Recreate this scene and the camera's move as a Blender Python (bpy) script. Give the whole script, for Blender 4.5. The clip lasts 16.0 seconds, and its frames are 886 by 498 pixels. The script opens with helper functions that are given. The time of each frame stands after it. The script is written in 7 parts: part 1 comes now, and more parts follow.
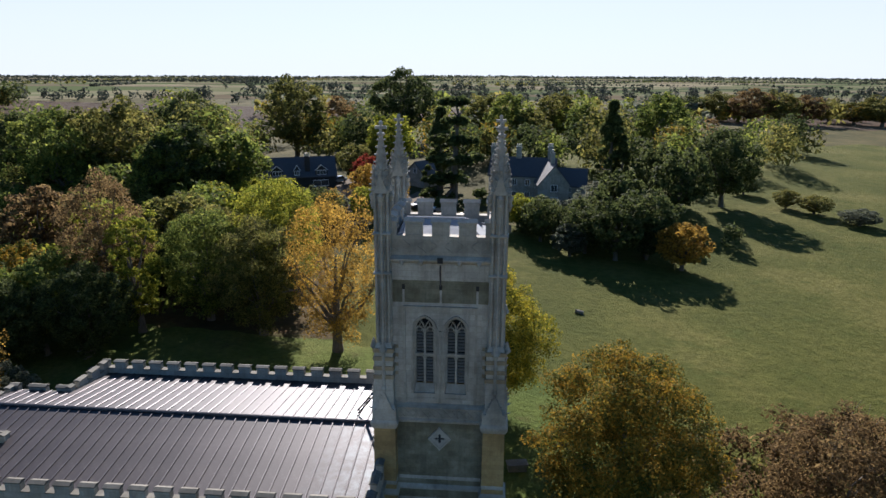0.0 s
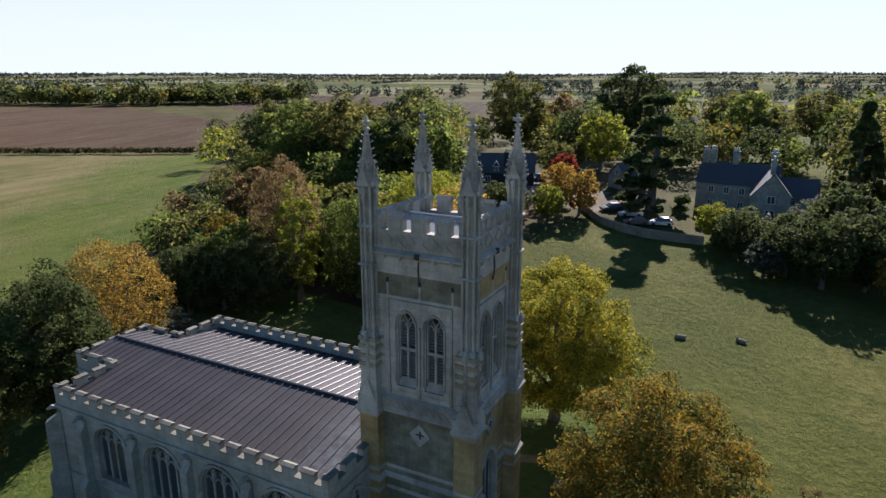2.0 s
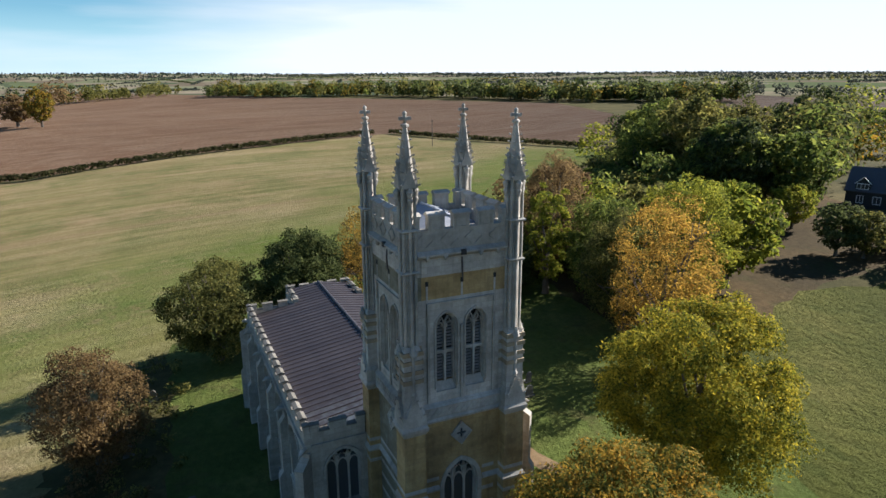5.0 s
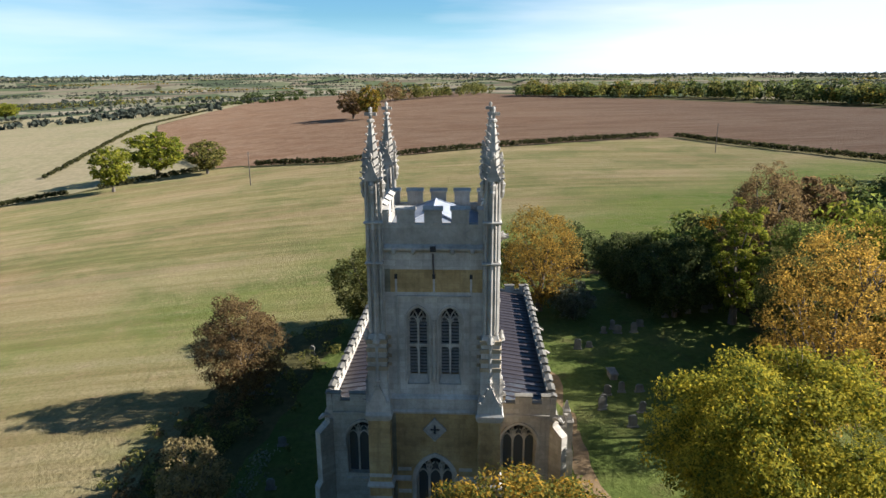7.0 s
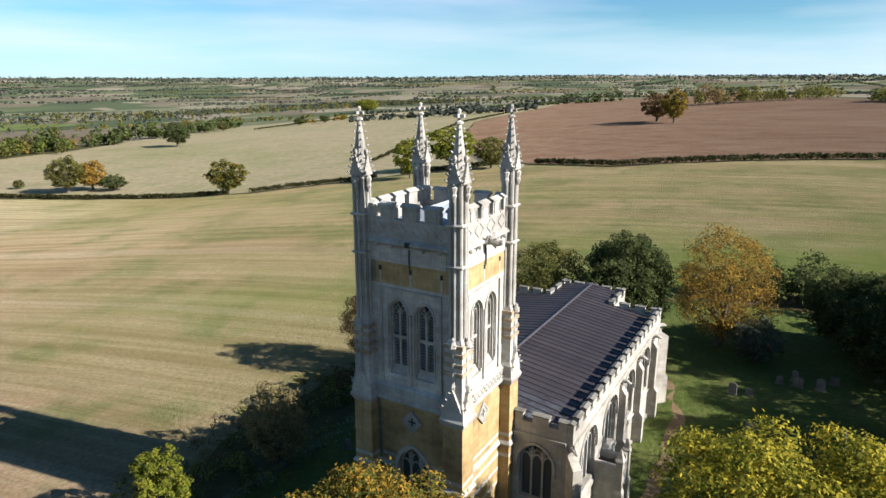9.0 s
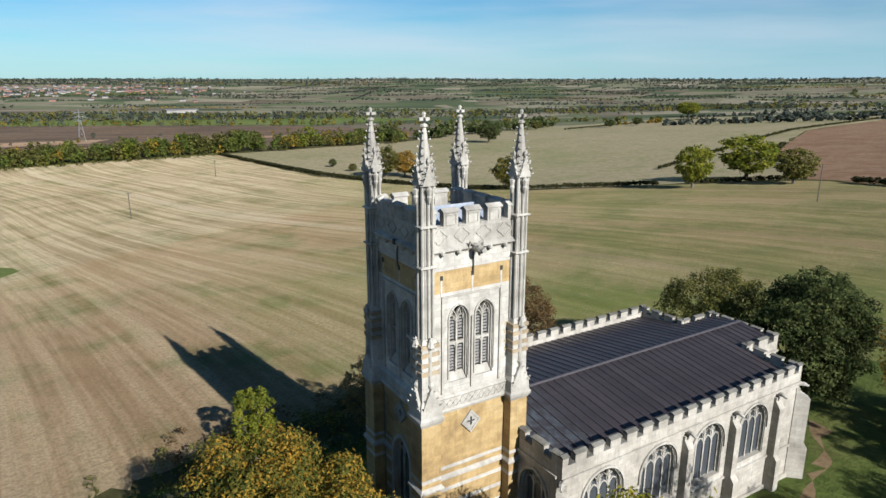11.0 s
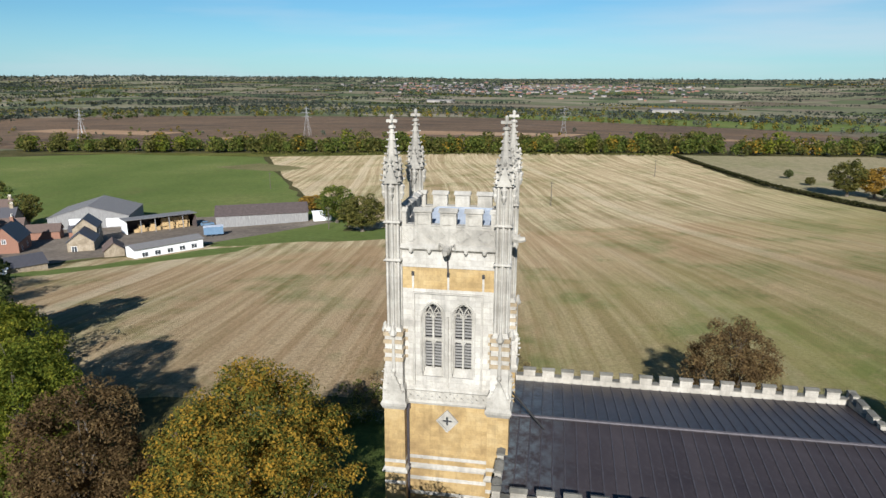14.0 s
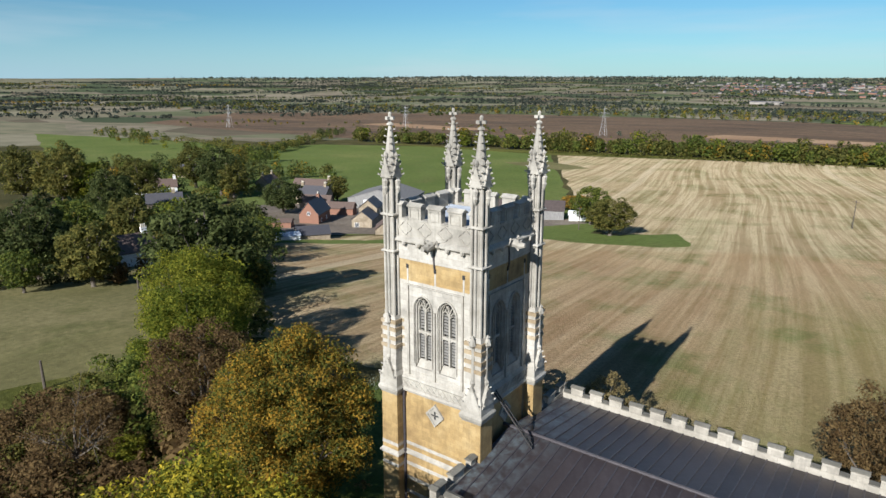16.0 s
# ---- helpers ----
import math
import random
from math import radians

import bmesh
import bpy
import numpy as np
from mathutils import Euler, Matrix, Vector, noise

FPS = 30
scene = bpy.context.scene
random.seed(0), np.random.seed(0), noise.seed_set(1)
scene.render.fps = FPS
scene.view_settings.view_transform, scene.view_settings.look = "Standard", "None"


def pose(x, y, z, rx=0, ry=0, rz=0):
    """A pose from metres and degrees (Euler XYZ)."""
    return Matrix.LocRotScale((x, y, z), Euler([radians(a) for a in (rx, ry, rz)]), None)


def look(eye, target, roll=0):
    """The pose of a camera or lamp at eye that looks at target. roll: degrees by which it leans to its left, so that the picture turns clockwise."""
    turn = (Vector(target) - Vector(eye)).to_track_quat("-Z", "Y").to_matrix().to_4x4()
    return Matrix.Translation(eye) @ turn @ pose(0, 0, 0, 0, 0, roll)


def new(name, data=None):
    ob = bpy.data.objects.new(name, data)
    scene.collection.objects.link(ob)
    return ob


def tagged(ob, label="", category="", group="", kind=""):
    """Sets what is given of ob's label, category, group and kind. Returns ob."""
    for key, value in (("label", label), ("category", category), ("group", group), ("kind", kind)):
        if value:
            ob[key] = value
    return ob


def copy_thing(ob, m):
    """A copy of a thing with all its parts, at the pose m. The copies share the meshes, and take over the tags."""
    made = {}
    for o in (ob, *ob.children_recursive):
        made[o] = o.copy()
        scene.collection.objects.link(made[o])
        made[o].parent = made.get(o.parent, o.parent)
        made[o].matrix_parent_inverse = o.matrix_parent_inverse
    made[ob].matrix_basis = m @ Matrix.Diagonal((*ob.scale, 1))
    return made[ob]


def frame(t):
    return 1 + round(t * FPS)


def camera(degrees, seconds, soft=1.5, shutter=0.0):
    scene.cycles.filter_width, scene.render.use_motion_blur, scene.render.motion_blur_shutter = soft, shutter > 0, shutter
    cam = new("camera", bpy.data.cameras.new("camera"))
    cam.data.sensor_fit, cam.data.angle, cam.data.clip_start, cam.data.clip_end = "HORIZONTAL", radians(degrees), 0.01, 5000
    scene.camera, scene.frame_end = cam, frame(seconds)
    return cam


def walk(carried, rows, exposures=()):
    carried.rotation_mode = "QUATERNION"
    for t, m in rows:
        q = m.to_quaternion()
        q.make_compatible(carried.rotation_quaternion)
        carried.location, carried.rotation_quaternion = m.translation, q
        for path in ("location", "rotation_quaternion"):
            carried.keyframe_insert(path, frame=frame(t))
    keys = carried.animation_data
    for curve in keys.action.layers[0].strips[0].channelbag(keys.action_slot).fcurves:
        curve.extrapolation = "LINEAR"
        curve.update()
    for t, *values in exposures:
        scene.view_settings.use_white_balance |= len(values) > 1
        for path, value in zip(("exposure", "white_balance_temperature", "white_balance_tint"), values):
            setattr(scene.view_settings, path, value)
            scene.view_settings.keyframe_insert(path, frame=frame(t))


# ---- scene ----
cam = camera(69.1, 16.0)
PATH = [
    (0, (-2.415, 31.265, 27.012), (-2.2602, 29.3385, 26.4983), 0.33),
    (0.5, (-5.122, 30.938, 27.044), (-4.7981, 29.0331, 26.5271), 0.30),
    (1, (-8.060, 30.229, 27.050), (-7.5542, 28.3653, 26.5308), 0.24),
    (1.5, (-11.083, 29.137, 27.035), (-10.3895, 27.3345, 26.5140), 0.17),
    (2, (-14.079, 27.674, 27.004), (-13.1993, 25.9557, 26.4809), 0.09),
    (2.5, (-16.968, 25.864, 26.960), (-15.9070, 24.2521, 26.4355), 0.01),
    (3, (-19.689, 23.735, 26.907), (-18.4577, 22.2489, 26.3815), -0.07),
    (3.5, (-22.199, 21.310, 26.848), (-20.8102, 19.9703, 26.3220), -0.14),
    (4, (-24.462, 18.613, 26.786), (-22.9311, 17.4383, 26.2600), -0.20),
    (4.5, (-26.445, 15.667, 26.724), (-24.7905, 14.6738, 26.1983), -0.24),
    (5, (-28.116, 12.496, 26.664), (-26.3586, 11.6987, 26.1390), -0.28),
    (5.5, (-29.444, 9.127, 26.609), (-27.6055, 8.5387, 26.0842), -0.30),
    (6, (-30.397, 5.593, 26.559), (-28.5016, 5.2251, 26.0356), -0.31),
    (6.5, (-30.945, 1.938, 26.516), (-29.0196, 1.7965, 25.9945), -0.30),
    (7, (-31.066, -1.792, 26.482), (-29.1367, -1.7012, 25.9620), -0.29),
    (7.5, (-30.742, -5.538, 26.457), (-28.8378, -5.2155, 25.9389), -0.26),
    (8, (-29.969, -9.240, 26.442), (-28.1168, -8.6894, 25.9255), -0.22),
    (8.5, (-28.750, -12.836, 26.437), (-26.9785, -12.0640, 25.9221), -0.18),
    (9, (-27.103, -16.264, 26.442), (-25.4384, -15.2821, 25.9284), -0.13),
    (9.5, (-25.055, -19.468, 26.456), (-23.5216, -18.2906, 25.9439), -0.07),
    (10, (-22.641, -22.397, 26.479), (-21.2610, -21.0429, 25.9680), -0.02),
    (10.5, (-19.901, -25.012, 26.510), (-18.6945, -23.5003, 25.9994), 0.03),
    (11, (-16.878, -27.278, 26.547), (-15.8623, -25.6319, 26.0370), 0.07),
    (11.5, (-13.616, -29.170, 26.588), (-12.8051, -27.4139, 26.0789), 0.11),
    (12, (-10.157, -30.668, 26.633), (-9.5622, -28.8271, 26.1232), 0.14),
    (12.5, (-6.543, -31.754, 26.677), (-6.1724, -29.8557, 26.1677), 0.16),
    (13, (-2.815, -32.413, 26.720), (-2.6747, -30.4846, 26.2099), 0.17),
    (13.5, (0.979, -32.631, 26.758), (0.8876, -30.6994, 26.2470), 0.16),
    (14, (4.786, -32.393, 26.787), (4.4636, -30.4869, 26.2758), 0.14),
    (14.5, (8.538, -31.694, 26.805), (7.9892, -29.8396, 26.2929), 0.11),
    (15, (12.148, -30.538, 26.807), (11.3835, -28.7624, 26.2948), 0.06),
    (15.5, (15.513, -28.957, 26.790), (14.5467, -27.2827, 26.2774), -0.00),
    (16, (18.509, -27.019, 26.748), (17.3610, -25.4632, 26.2366), -0.08),
]
walk(cam, [(t, look(eye, target, roll)) for t, eye, target, roll in PATH],
     [(0, 1.24, 6300, 16), (2.5, 1.33, 6300, 16), (4, 1.36, 6350, 15), (7, 1.52, 6350, 13), (9, 1.38, 6250, 13), (11.5, 0.84, 6000, 10), (16, 0.83, 6100, 10)])

# ---- daylight ----
SUN = Vector((4.45, -52.1, 29.4)).normalized()
sun = new("sun", bpy.data.lights.new("sun", "SUN"))
sun.data.energy, sun.data.angle, sun.data.color = 5.0, radians(0.53), (1.0, 0.955, 0.89)
sun.matrix_world = look(SUN * 50, (0, 0, 0))
tagged(sun, kind="structure")
world = bpy.data.worlds.new("world")
scene.world = world
world.use_nodes = True
wn, wl = world.node_tree.nodes, world.node_tree.links
wn.clear()
sky = wn.new("ShaderNodeTexSky")
sky.sky_type, sky.sun_disc = "NISHITA", False
sky.sun_elevation, sky.sun_rotation = math.asin(SUN.z), math.atan2(SUN.x, SUN.y)
sky.air_density, sky.dust_density, sky.ozone_density = 1.0, 0.1, 1.6
# thin high cirrus, streaked and denser towards the south
co = wn.new("ShaderNodeTexCoord")
mp = wn.new("ShaderNodeMapping")
mp.inputs["Scale"].default_value = (1.2, 1.2, 11)
mp.inputs["Rotation"].default_value = (0.05, 0.06, 0.5)
wl.new(co.outputs["Generated"], mp.inputs["Vector"])
nz = wn.new("ShaderNodeTexNoise")
nz.inputs["Scale"].default_value, nz.inputs["Detail"].default_value, nz.inputs["Roughness"].default_value = 1.3, 6, 0.48
wl.new(mp.outputs["Vector"], nz.inputs["Vector"])
sep = wn.new("ShaderNodeSeparateXYZ")
wl.new(co.outputs["Generated"], sep.inputs[0])
south = wn.new("ShaderNodeMapRange")
south.inputs["From Min"].default_value, south.inputs["From Max"].default_value = 0.35, -0.55
south.inputs["To Min"].default_value, south.inputs["To Max"].default_value = 0.0, 0.5
wl.new(sep.outputs["Y"], south.inputs["Value"])
low = wn.new("ShaderNodeMapRange")
low.inputs["From Min"].default_value, low.inputs["From Max"].default_value = 0.34, 0.12
wl.new(sep.outputs["Z"], low.inputs["Value"])
add = wn.new("ShaderNodeMath")
add.operation = "ADD"
wl.new(nz.outputs["Fac"], add.inputs[0])
wl.new(south.outputs["Result"], add.inputs[1])
ramp = wn.new("ShaderNodeMapRange")
ramp.inputs["From Min"].default_value, ramp.inputs["From Max"].default_value = 0.5, 0.86
ramp.inputs["To Min"].default_value, ramp.inputs["To Max"].default_value = 0.0, 0.8
wl.new(add.outputs[0], ramp.inputs["Value"])
cloud = wn.new("ShaderNodeMix")
cloud.data_type = "RGBA"
veil = wn.new("ShaderNodeMath")
veil.operation = "MULTIPLY"
wl.new(ramp.outputs["Result"], veil.inputs[0])
wl.new(low.outputs["Result"], veil.inputs[1])
wl.new(veil.outputs[0], cloud.inputs["Factor"])
clear = wn.new("ShaderNodeMix")
clear.data_type, clear.blend_type = "RGBA", "MULTIPLY"
clear.inputs["Factor"].default_value = 1.0
clear.inputs["B"].default_value = (0.5, 0.84, 1.06, 1)
wl.new(sky.outputs["Color"], clear.inputs["A"])
rim = wn.new("ShaderNodeMapRange")
rim.inputs["From Min"].default_value, rim.inputs["From Max"].default_value = 0.085, -0.005
rim.inputs["To Max"].default_value = 0.75
wl.new(sep.outputs["Z"], rim.inputs["Value"])
pale = wn.new("ShaderNodeMix")
pale.data_type = "RGBA"
side = wn.new("ShaderNodeMapRange")              # paler towards the sun's half of the sky
side.inputs["From Min"].default_value, side.inputs["From Max"].default_value = 0.9, -0.2
side.inputs["To Min"].default_value, side.inputs["To Max"].default_value = 0.45, 1.0
wl.new(sep.outputs["Y"], side.inputs["Value"])
glow = wn.new("ShaderNodeMath")
glow.operation = "MULTIPLY"
wl.new(rim.outputs["Result"], glow.inputs[0])
wl.new(side.outputs["Result"], glow.inputs[1])
wl.new(glow.outputs[0], pale.inputs["Factor"])
wl.new(clear.outputs["Result"], pale.inputs["A"])
pale.inputs["B"].default_value = (5.9, 8.5, 11.2, 1)
wl.new(pale.outputs["Result"], cloud.inputs["A"])
cloud.inputs["B"].default_value = (8.3, 8.7, 9.1, 1)
bg = wn.new("ShaderNodeBackground")
bg.inputs["Strength"].default_value = 0.047
wl.new(cloud.outputs["Result"], bg.inputs["Color"])
out = wn.new("ShaderNodeOutputWorld")
wl.new(bg.outputs[0], out.inputs[0])

# ---- materials ----
def material(name, roughness=0.85, metallic=0.0):
    m = bpy.data.materials.new(name)
    m.use_nodes = True
    b = m.node_tree.nodes["Principled BSDF"]
    b.inputs["Roughness"].default_value, b.inputs["Metallic"].default_value = roughness, metallic
    return m, m.node_tree.nodes, m.node_tree.links, b


def noise_node(n, l, vec, scale, detail=5, rough=0.6):
    t = n.new("ShaderNodeTexNoise")
    t.inputs["Scale"].default_value, t.inputs["Detail"].default_value, t.inputs["Roughness"].default_value = scale, detail, rough
    if vec:
        l.new(vec, t.inputs["Vector"])
    return t.outputs["Fac"]


def ramp_node(n, l, fac, stops):
    r = n.new("ShaderNodeValToRGB")
    e = r.color_ramp.elements
    while len(e) < len(stops):
        e.new(0.5)
    for s, (p, c) in zip(e, stops):
        s.position, s.color = p, (*c, 1)
    l.new(fac, r.inputs[0])
    return r.outputs["Color"]


def mix_node(n, l, fac, a, b, mode="MIX"):
    m = n.new("ShaderNodeMix")
    m.data_type, m.blend_type = "RGBA", mode
    for v, s in ((fac, "Factor"), (a, "A"), (b, "B")):
        if isinstance(v, (int, float)):
            m.inputs[s].default_value = v
        elif isinstance(v, tuple):
            m.inputs[s].default_value = (*v, 1)
        else:
            l.new(v, m.inputs[s])
    return m.outputs["Result"]


def bump_node(n, l, b, height, strength, distance=0.05):
    u = n.new("ShaderNodeBump")
    u.inputs["Strength"].default_value, u.inputs["Distance"].default_value = strength, distance
    l.new(height, u.inputs["Height"])
    l.new(u.outputs["Normal"], b.inputs["Normal"])


def place_node(n, l, stretch=(1, 1, 1)):
    c = n.new("ShaderNodeTexCoord")
    m = n.new("ShaderNodeMapping")
    m.inputs["Scale"].default_value = stretch
    l.new(c.outputs["Object"], m.inputs["Vector"])
    return m.outputs["Vector"]


def wall_coords(n, l):
    """Along-the-wall and up coordinates for coursed stone: x + y across, z up."""
    c = n.new("ShaderNodeTexCoord")
    s = n.new("ShaderNodeSeparateXYZ")
    l.new(c.outputs["Object"], s.inputs[0])
    a = n.new("ShaderNodeMath")
    l.new(s.outputs["X"], a.inputs[0])
    l.new(s.outputs["Y"], a.inputs[1])
    v = n.new("ShaderNodeCombineXYZ")
    l.new(a.outputs[0], v.inputs[0])
    l.new(s.outputs["Z"], v.inputs[1])
    return v.outputs[0]


def stone(name, dark, mid, light, course=0.3, block=0.62, joint=0.35, streak=0.5):
    m, n, l, b = material(name, 0.9)
    v = place_node(n, l)
    big = noise_node(n, l, v, 0.55, 6, 0.65)
    fine = noise_node(n, l, v, 7, 6, 0.7)
    run = noise_node(n, l, place_node(n, l, (3.2, 3.2, 0.28)), 1.0, 5, 0.65)
    col = ramp_node(n, l, big, [(0.28, dark), (0.5, mid), (0.72, light)])
    brick = n.new("ShaderNodeTexBrick")
    l.new(wall_coords(n, l), brick.inputs["Vector"])
    brick.inputs["Scale"].default_value = 1.0
    brick.inputs["Brick Width"].default_value, brick.inputs["Row Height"].default_value = block, course
    brick.inputs["Mortar Size"].default_value, brick.inputs["Mortar Smooth"].default_value = 0.012, 0.3
    brick.inputs["Color1"].default_value, brick.inputs["Color2"].default_value = (0.72, 0.72, 0.72, 1), (1, 1, 1, 1)
    brick.inputs["Mortar"].default_value = (1 - joint, 1 - joint, 1 - joint, 1)
    col = mix_node(n, l, 0.75, col, brick.outputs["Color"], "MULTIPLY")
    col = mix_node(n, l, ramp_node(n, l, fine, [(0.42, (0.0,) * 3), (0.8, (0.38,) * 3)]), col, tuple(c * 0.6 for c in dark))
    col = mix_node(n, l, ramp_node(n, l, run, [(0.5, (0.0,) * 3), (0.8, (streak,) * 3)]), col, tuple(c * 0.5 for c in dark))
    l.new(col, b.inputs["Base Color"])
    h = mix_node(n, l, 0.5, fine, brick.outputs["Color"])
    bump_node(n, l, b, h, 0.6, 0.03)
    return m


LIMESTONE = stone("pale_limestone", (0.24, 0.224, 0.19), (0.42, 0.393, 0.338), (0.55, 0.52, 0.455), streak=0.45)
CARVED = stone("carved_limestone", (0.2, 0.185, 0.155), (0.37, 0.345, 0.292), (0.5, 0.472, 0.41), course=0.6, block=3.0, joint=0.2, streak=0.45)
IRONSTONE = stone("ochre_ironstone", (0.185, 0.118, 0.05), (0.355, 0.243, 0.1), (0.46, 0.342, 0.165), course=0.26, block=0.55, joint=0.25, streak=0.5)
COPING = stone("lichened_coping", (0.075, 0.069, 0.055), (0.15, 0.14, 0.113), (0.25, 0.233, 0.192), course=0.6, block=3.0, joint=0.1, streak=0.3)
NAVESTONE = stone("nave_limestone", (0.22, 0.2, 0.162), (0.37, 0.34, 0.282), (0.475, 0.442, 0.375), streak=0.45)
LACING = stone("faded_ironstone_lacing", (0.2, 0.15, 0.09), (0.33, 0.255, 0.155), (0.43, 0.36, 0.25), course=0.6, block=0.5, joint=0.2, streak=0.5)
NORTHSTONE = stone("grey_green_ironstone", (0.085, 0.08, 0.055), (0.17, 0.155, 0.1), (0.3, 0.29, 0.22), course=0.26, block=0.55, joint=0.3, streak=0.4)


def plain(name, dark, light, scale=3.0, roughness=0.85, metallic=0.0, bump=0.3, stretch=(1, 1, 1)):
    m, n, l, b = material(name, roughness, metallic)
    v = place_node(n, l, stretch)
    f = noise_node(n, l, v, scale, 6, 0.65)
    g = noise_node(n, l, v, scale * 9, 4, 0.6)
    col = ramp_node(n, l, f, [(0.3, dark), (0.7, light)])
    col = mix_node(n, l, ramp_node(n, l, g, [(0.4, (0.0,) * 3), (0.8, (0.35,) * 3)]), col, tuple(c * 0.6 for c in dark))
    l.new(col, b.inputs["Base Color"])
    bump_node(n, l, b, g, bump, 0.02)
    return m


def lead():
    m, n, l, b = material("lead_sheet", 0.44, 0.3)
    b.inputs["Specular IOR Level"].default_value = 0.62
    v = place_node(n, l)
    f = noise_node(n, l, v, 0.6, 6, 0.7)
    g = noise_node(n, l, v, 6, 5, 0.6)
    o = n.new("ShaderNodeObjectInfo")
    col = ramp_node(n, l, f, [(0.3, (0.026, 0.02, 0.0205)), (0.55, (0.04, 0.031, 0.031)), (0.75, (0.066, 0.055, 0.055))])
    col = mix_node(n, l, 0.45, col, ramp_node(n, l, o.outputs["Random"], [(0, (0.028, 0.022, 0.023)), (1, (0.066, 0.054, 0.053))]))
    col = mix_node(n, l, ramp_node(n, l, g, [(0.55, (0.0,) * 3), (0.8, (0.22,) * 3)]), col, (0.2, 0.2, 0.21))
    geo = n.new("ShaderNodeNewGeometry")               # pale blue-grey lime and lichen washed down from the tower
    pos = n.new("ShaderNodeSeparateXYZ")
    l.new(geo.outputs["Position"], pos.inputs[0])
    near = n.new("ShaderNodeMapRange")
    near.inputs["From Min"].default_value, near.inputs["From Max"].default_value = 6.8, 3.2
    l.new(pos.outputs["X"], near.inputs["Value"])
    wash = ramp_node(n, l, noise_node(n, l, geo.outputs["Position"], 1.6, 7, 0.75), [(0.42, (0.0,) * 3), (0.62, (0.85,) * 3)])
    col = mix_node(n, l, mix_node(n, l, 1.0, wash, near.outputs["Result"], "MULTIPLY"), col, (0.13, 0.16, 0.175))
    l.new(col, b.inputs["Base Color"])
    l.new(ramp_node(n, l, g, [(0.3, (0.42,) * 3), (0.7, (0.56,) * 3)]), b.inputs["Roughness"])
    bump_node(n, l, b, f, 0.25, 0.03)
    return m


LEAD = lead()
PALELEAD = plain("pale_weathered_lead", (0.2, 0.225, 0.26), (0.32, 0.35, 0.39), 1.5, 0.75, 0.0)
DARKLEAD = plain("dark_lead_roll", (0.05, 0.045, 0.05), (0.09, 0.08, 0.085), 4, 0.5, 0.4)
LOUVRE = plain("weathered_louvre_slate", (0.12, 0.115, 0.105), (0.22, 0.21, 0.19), 5, 0.8)
# near-black fill: the shade inside openings is put into its colour
VOID = plain("near_black_fill", (0.02, 0.02, 0.02), (0.035, 0.035, 0.035), 2, 0.95)
GLASS, _n, _l, _b = material("leaded_window_glass", 0.22)
_b.inputs["Base Color"].default_value = (0.05, 0.055, 0.06, 1)
_b.inputs["Specular IOR Level"].default_value = 0.6
bump_node(_n, _l, _b, noise_node(_n, _l, place_node(_n, _l), 9, 2), 0.25, 0.02)
IRON = plain("dark_iron", (0.02, 0.02, 0.02), (0.05, 0.045, 0.04), 8, 0.6, 0.5)
WOODPOLE = plain("grey_pole_timber", (0.05, 0.04, 0.03), (0.11, 0.09, 0.07), 4)
BARK = plain("tree_bark", (0.06, 0.048, 0.036), (0.16, 0.135, 0.105), 3, 0.95, 0, 0.8, (1, 1, 0.3))
PALEBARK = plain("pale_ash_bark", (0.14, 0.12, 0.09), (0.28, 0.25, 0.2), 3, 0.95, 0, 0.8, (1, 1, 0.3))


def leaf(name, shade, mid, bright, through_light=0.58, spread=0.16):
    m, n, l, b = material(name, 0.8)
    b.inputs["Specular IOR Level"].default_value = 0.06
    g = n.new("ShaderNodeNewGeometry")
    o = n.new("ShaderNodeObjectInfo")
    f = noise_node(n, l, place_node(n, l), 0.75, 4, 0.6)
    a = n.new("ShaderNodeMath")
    a.operation = "MULTIPLY_ADD"
    l.new(g.outputs["Random Per Island"], a.inputs[0])
    a.inputs[1].default_value = 0.4
    l.new(f, a.inputs[2])
    s = n.new("ShaderNodeMath")
    s.operation = "MULTIPLY_ADD"
    l.new(o.outputs["Random"], s.inputs[0])
    s.inputs[1].default_value = spread
    l.new(a.outputs[0], s.inputs[2])
    col = ramp_node(n, l, s.outputs[0], [(0.5, shade), (0.74, mid), (1.0, bright)])
    l.new(col, b.inputs["Base Color"])
    t = n.new("ShaderNodeBsdfTranslucent")
    l.new(col, t.inputs["Color"])
    x = n.new("ShaderNodeMixShader")
    x.inputs[0].default_value = through_light
    l.new(b.outputs[0], x.inputs[1])
    l.new(t.outputs[0], x.inputs[2])
    l.new(x.outputs[0], n["Material Output"].inputs[0])
    return m


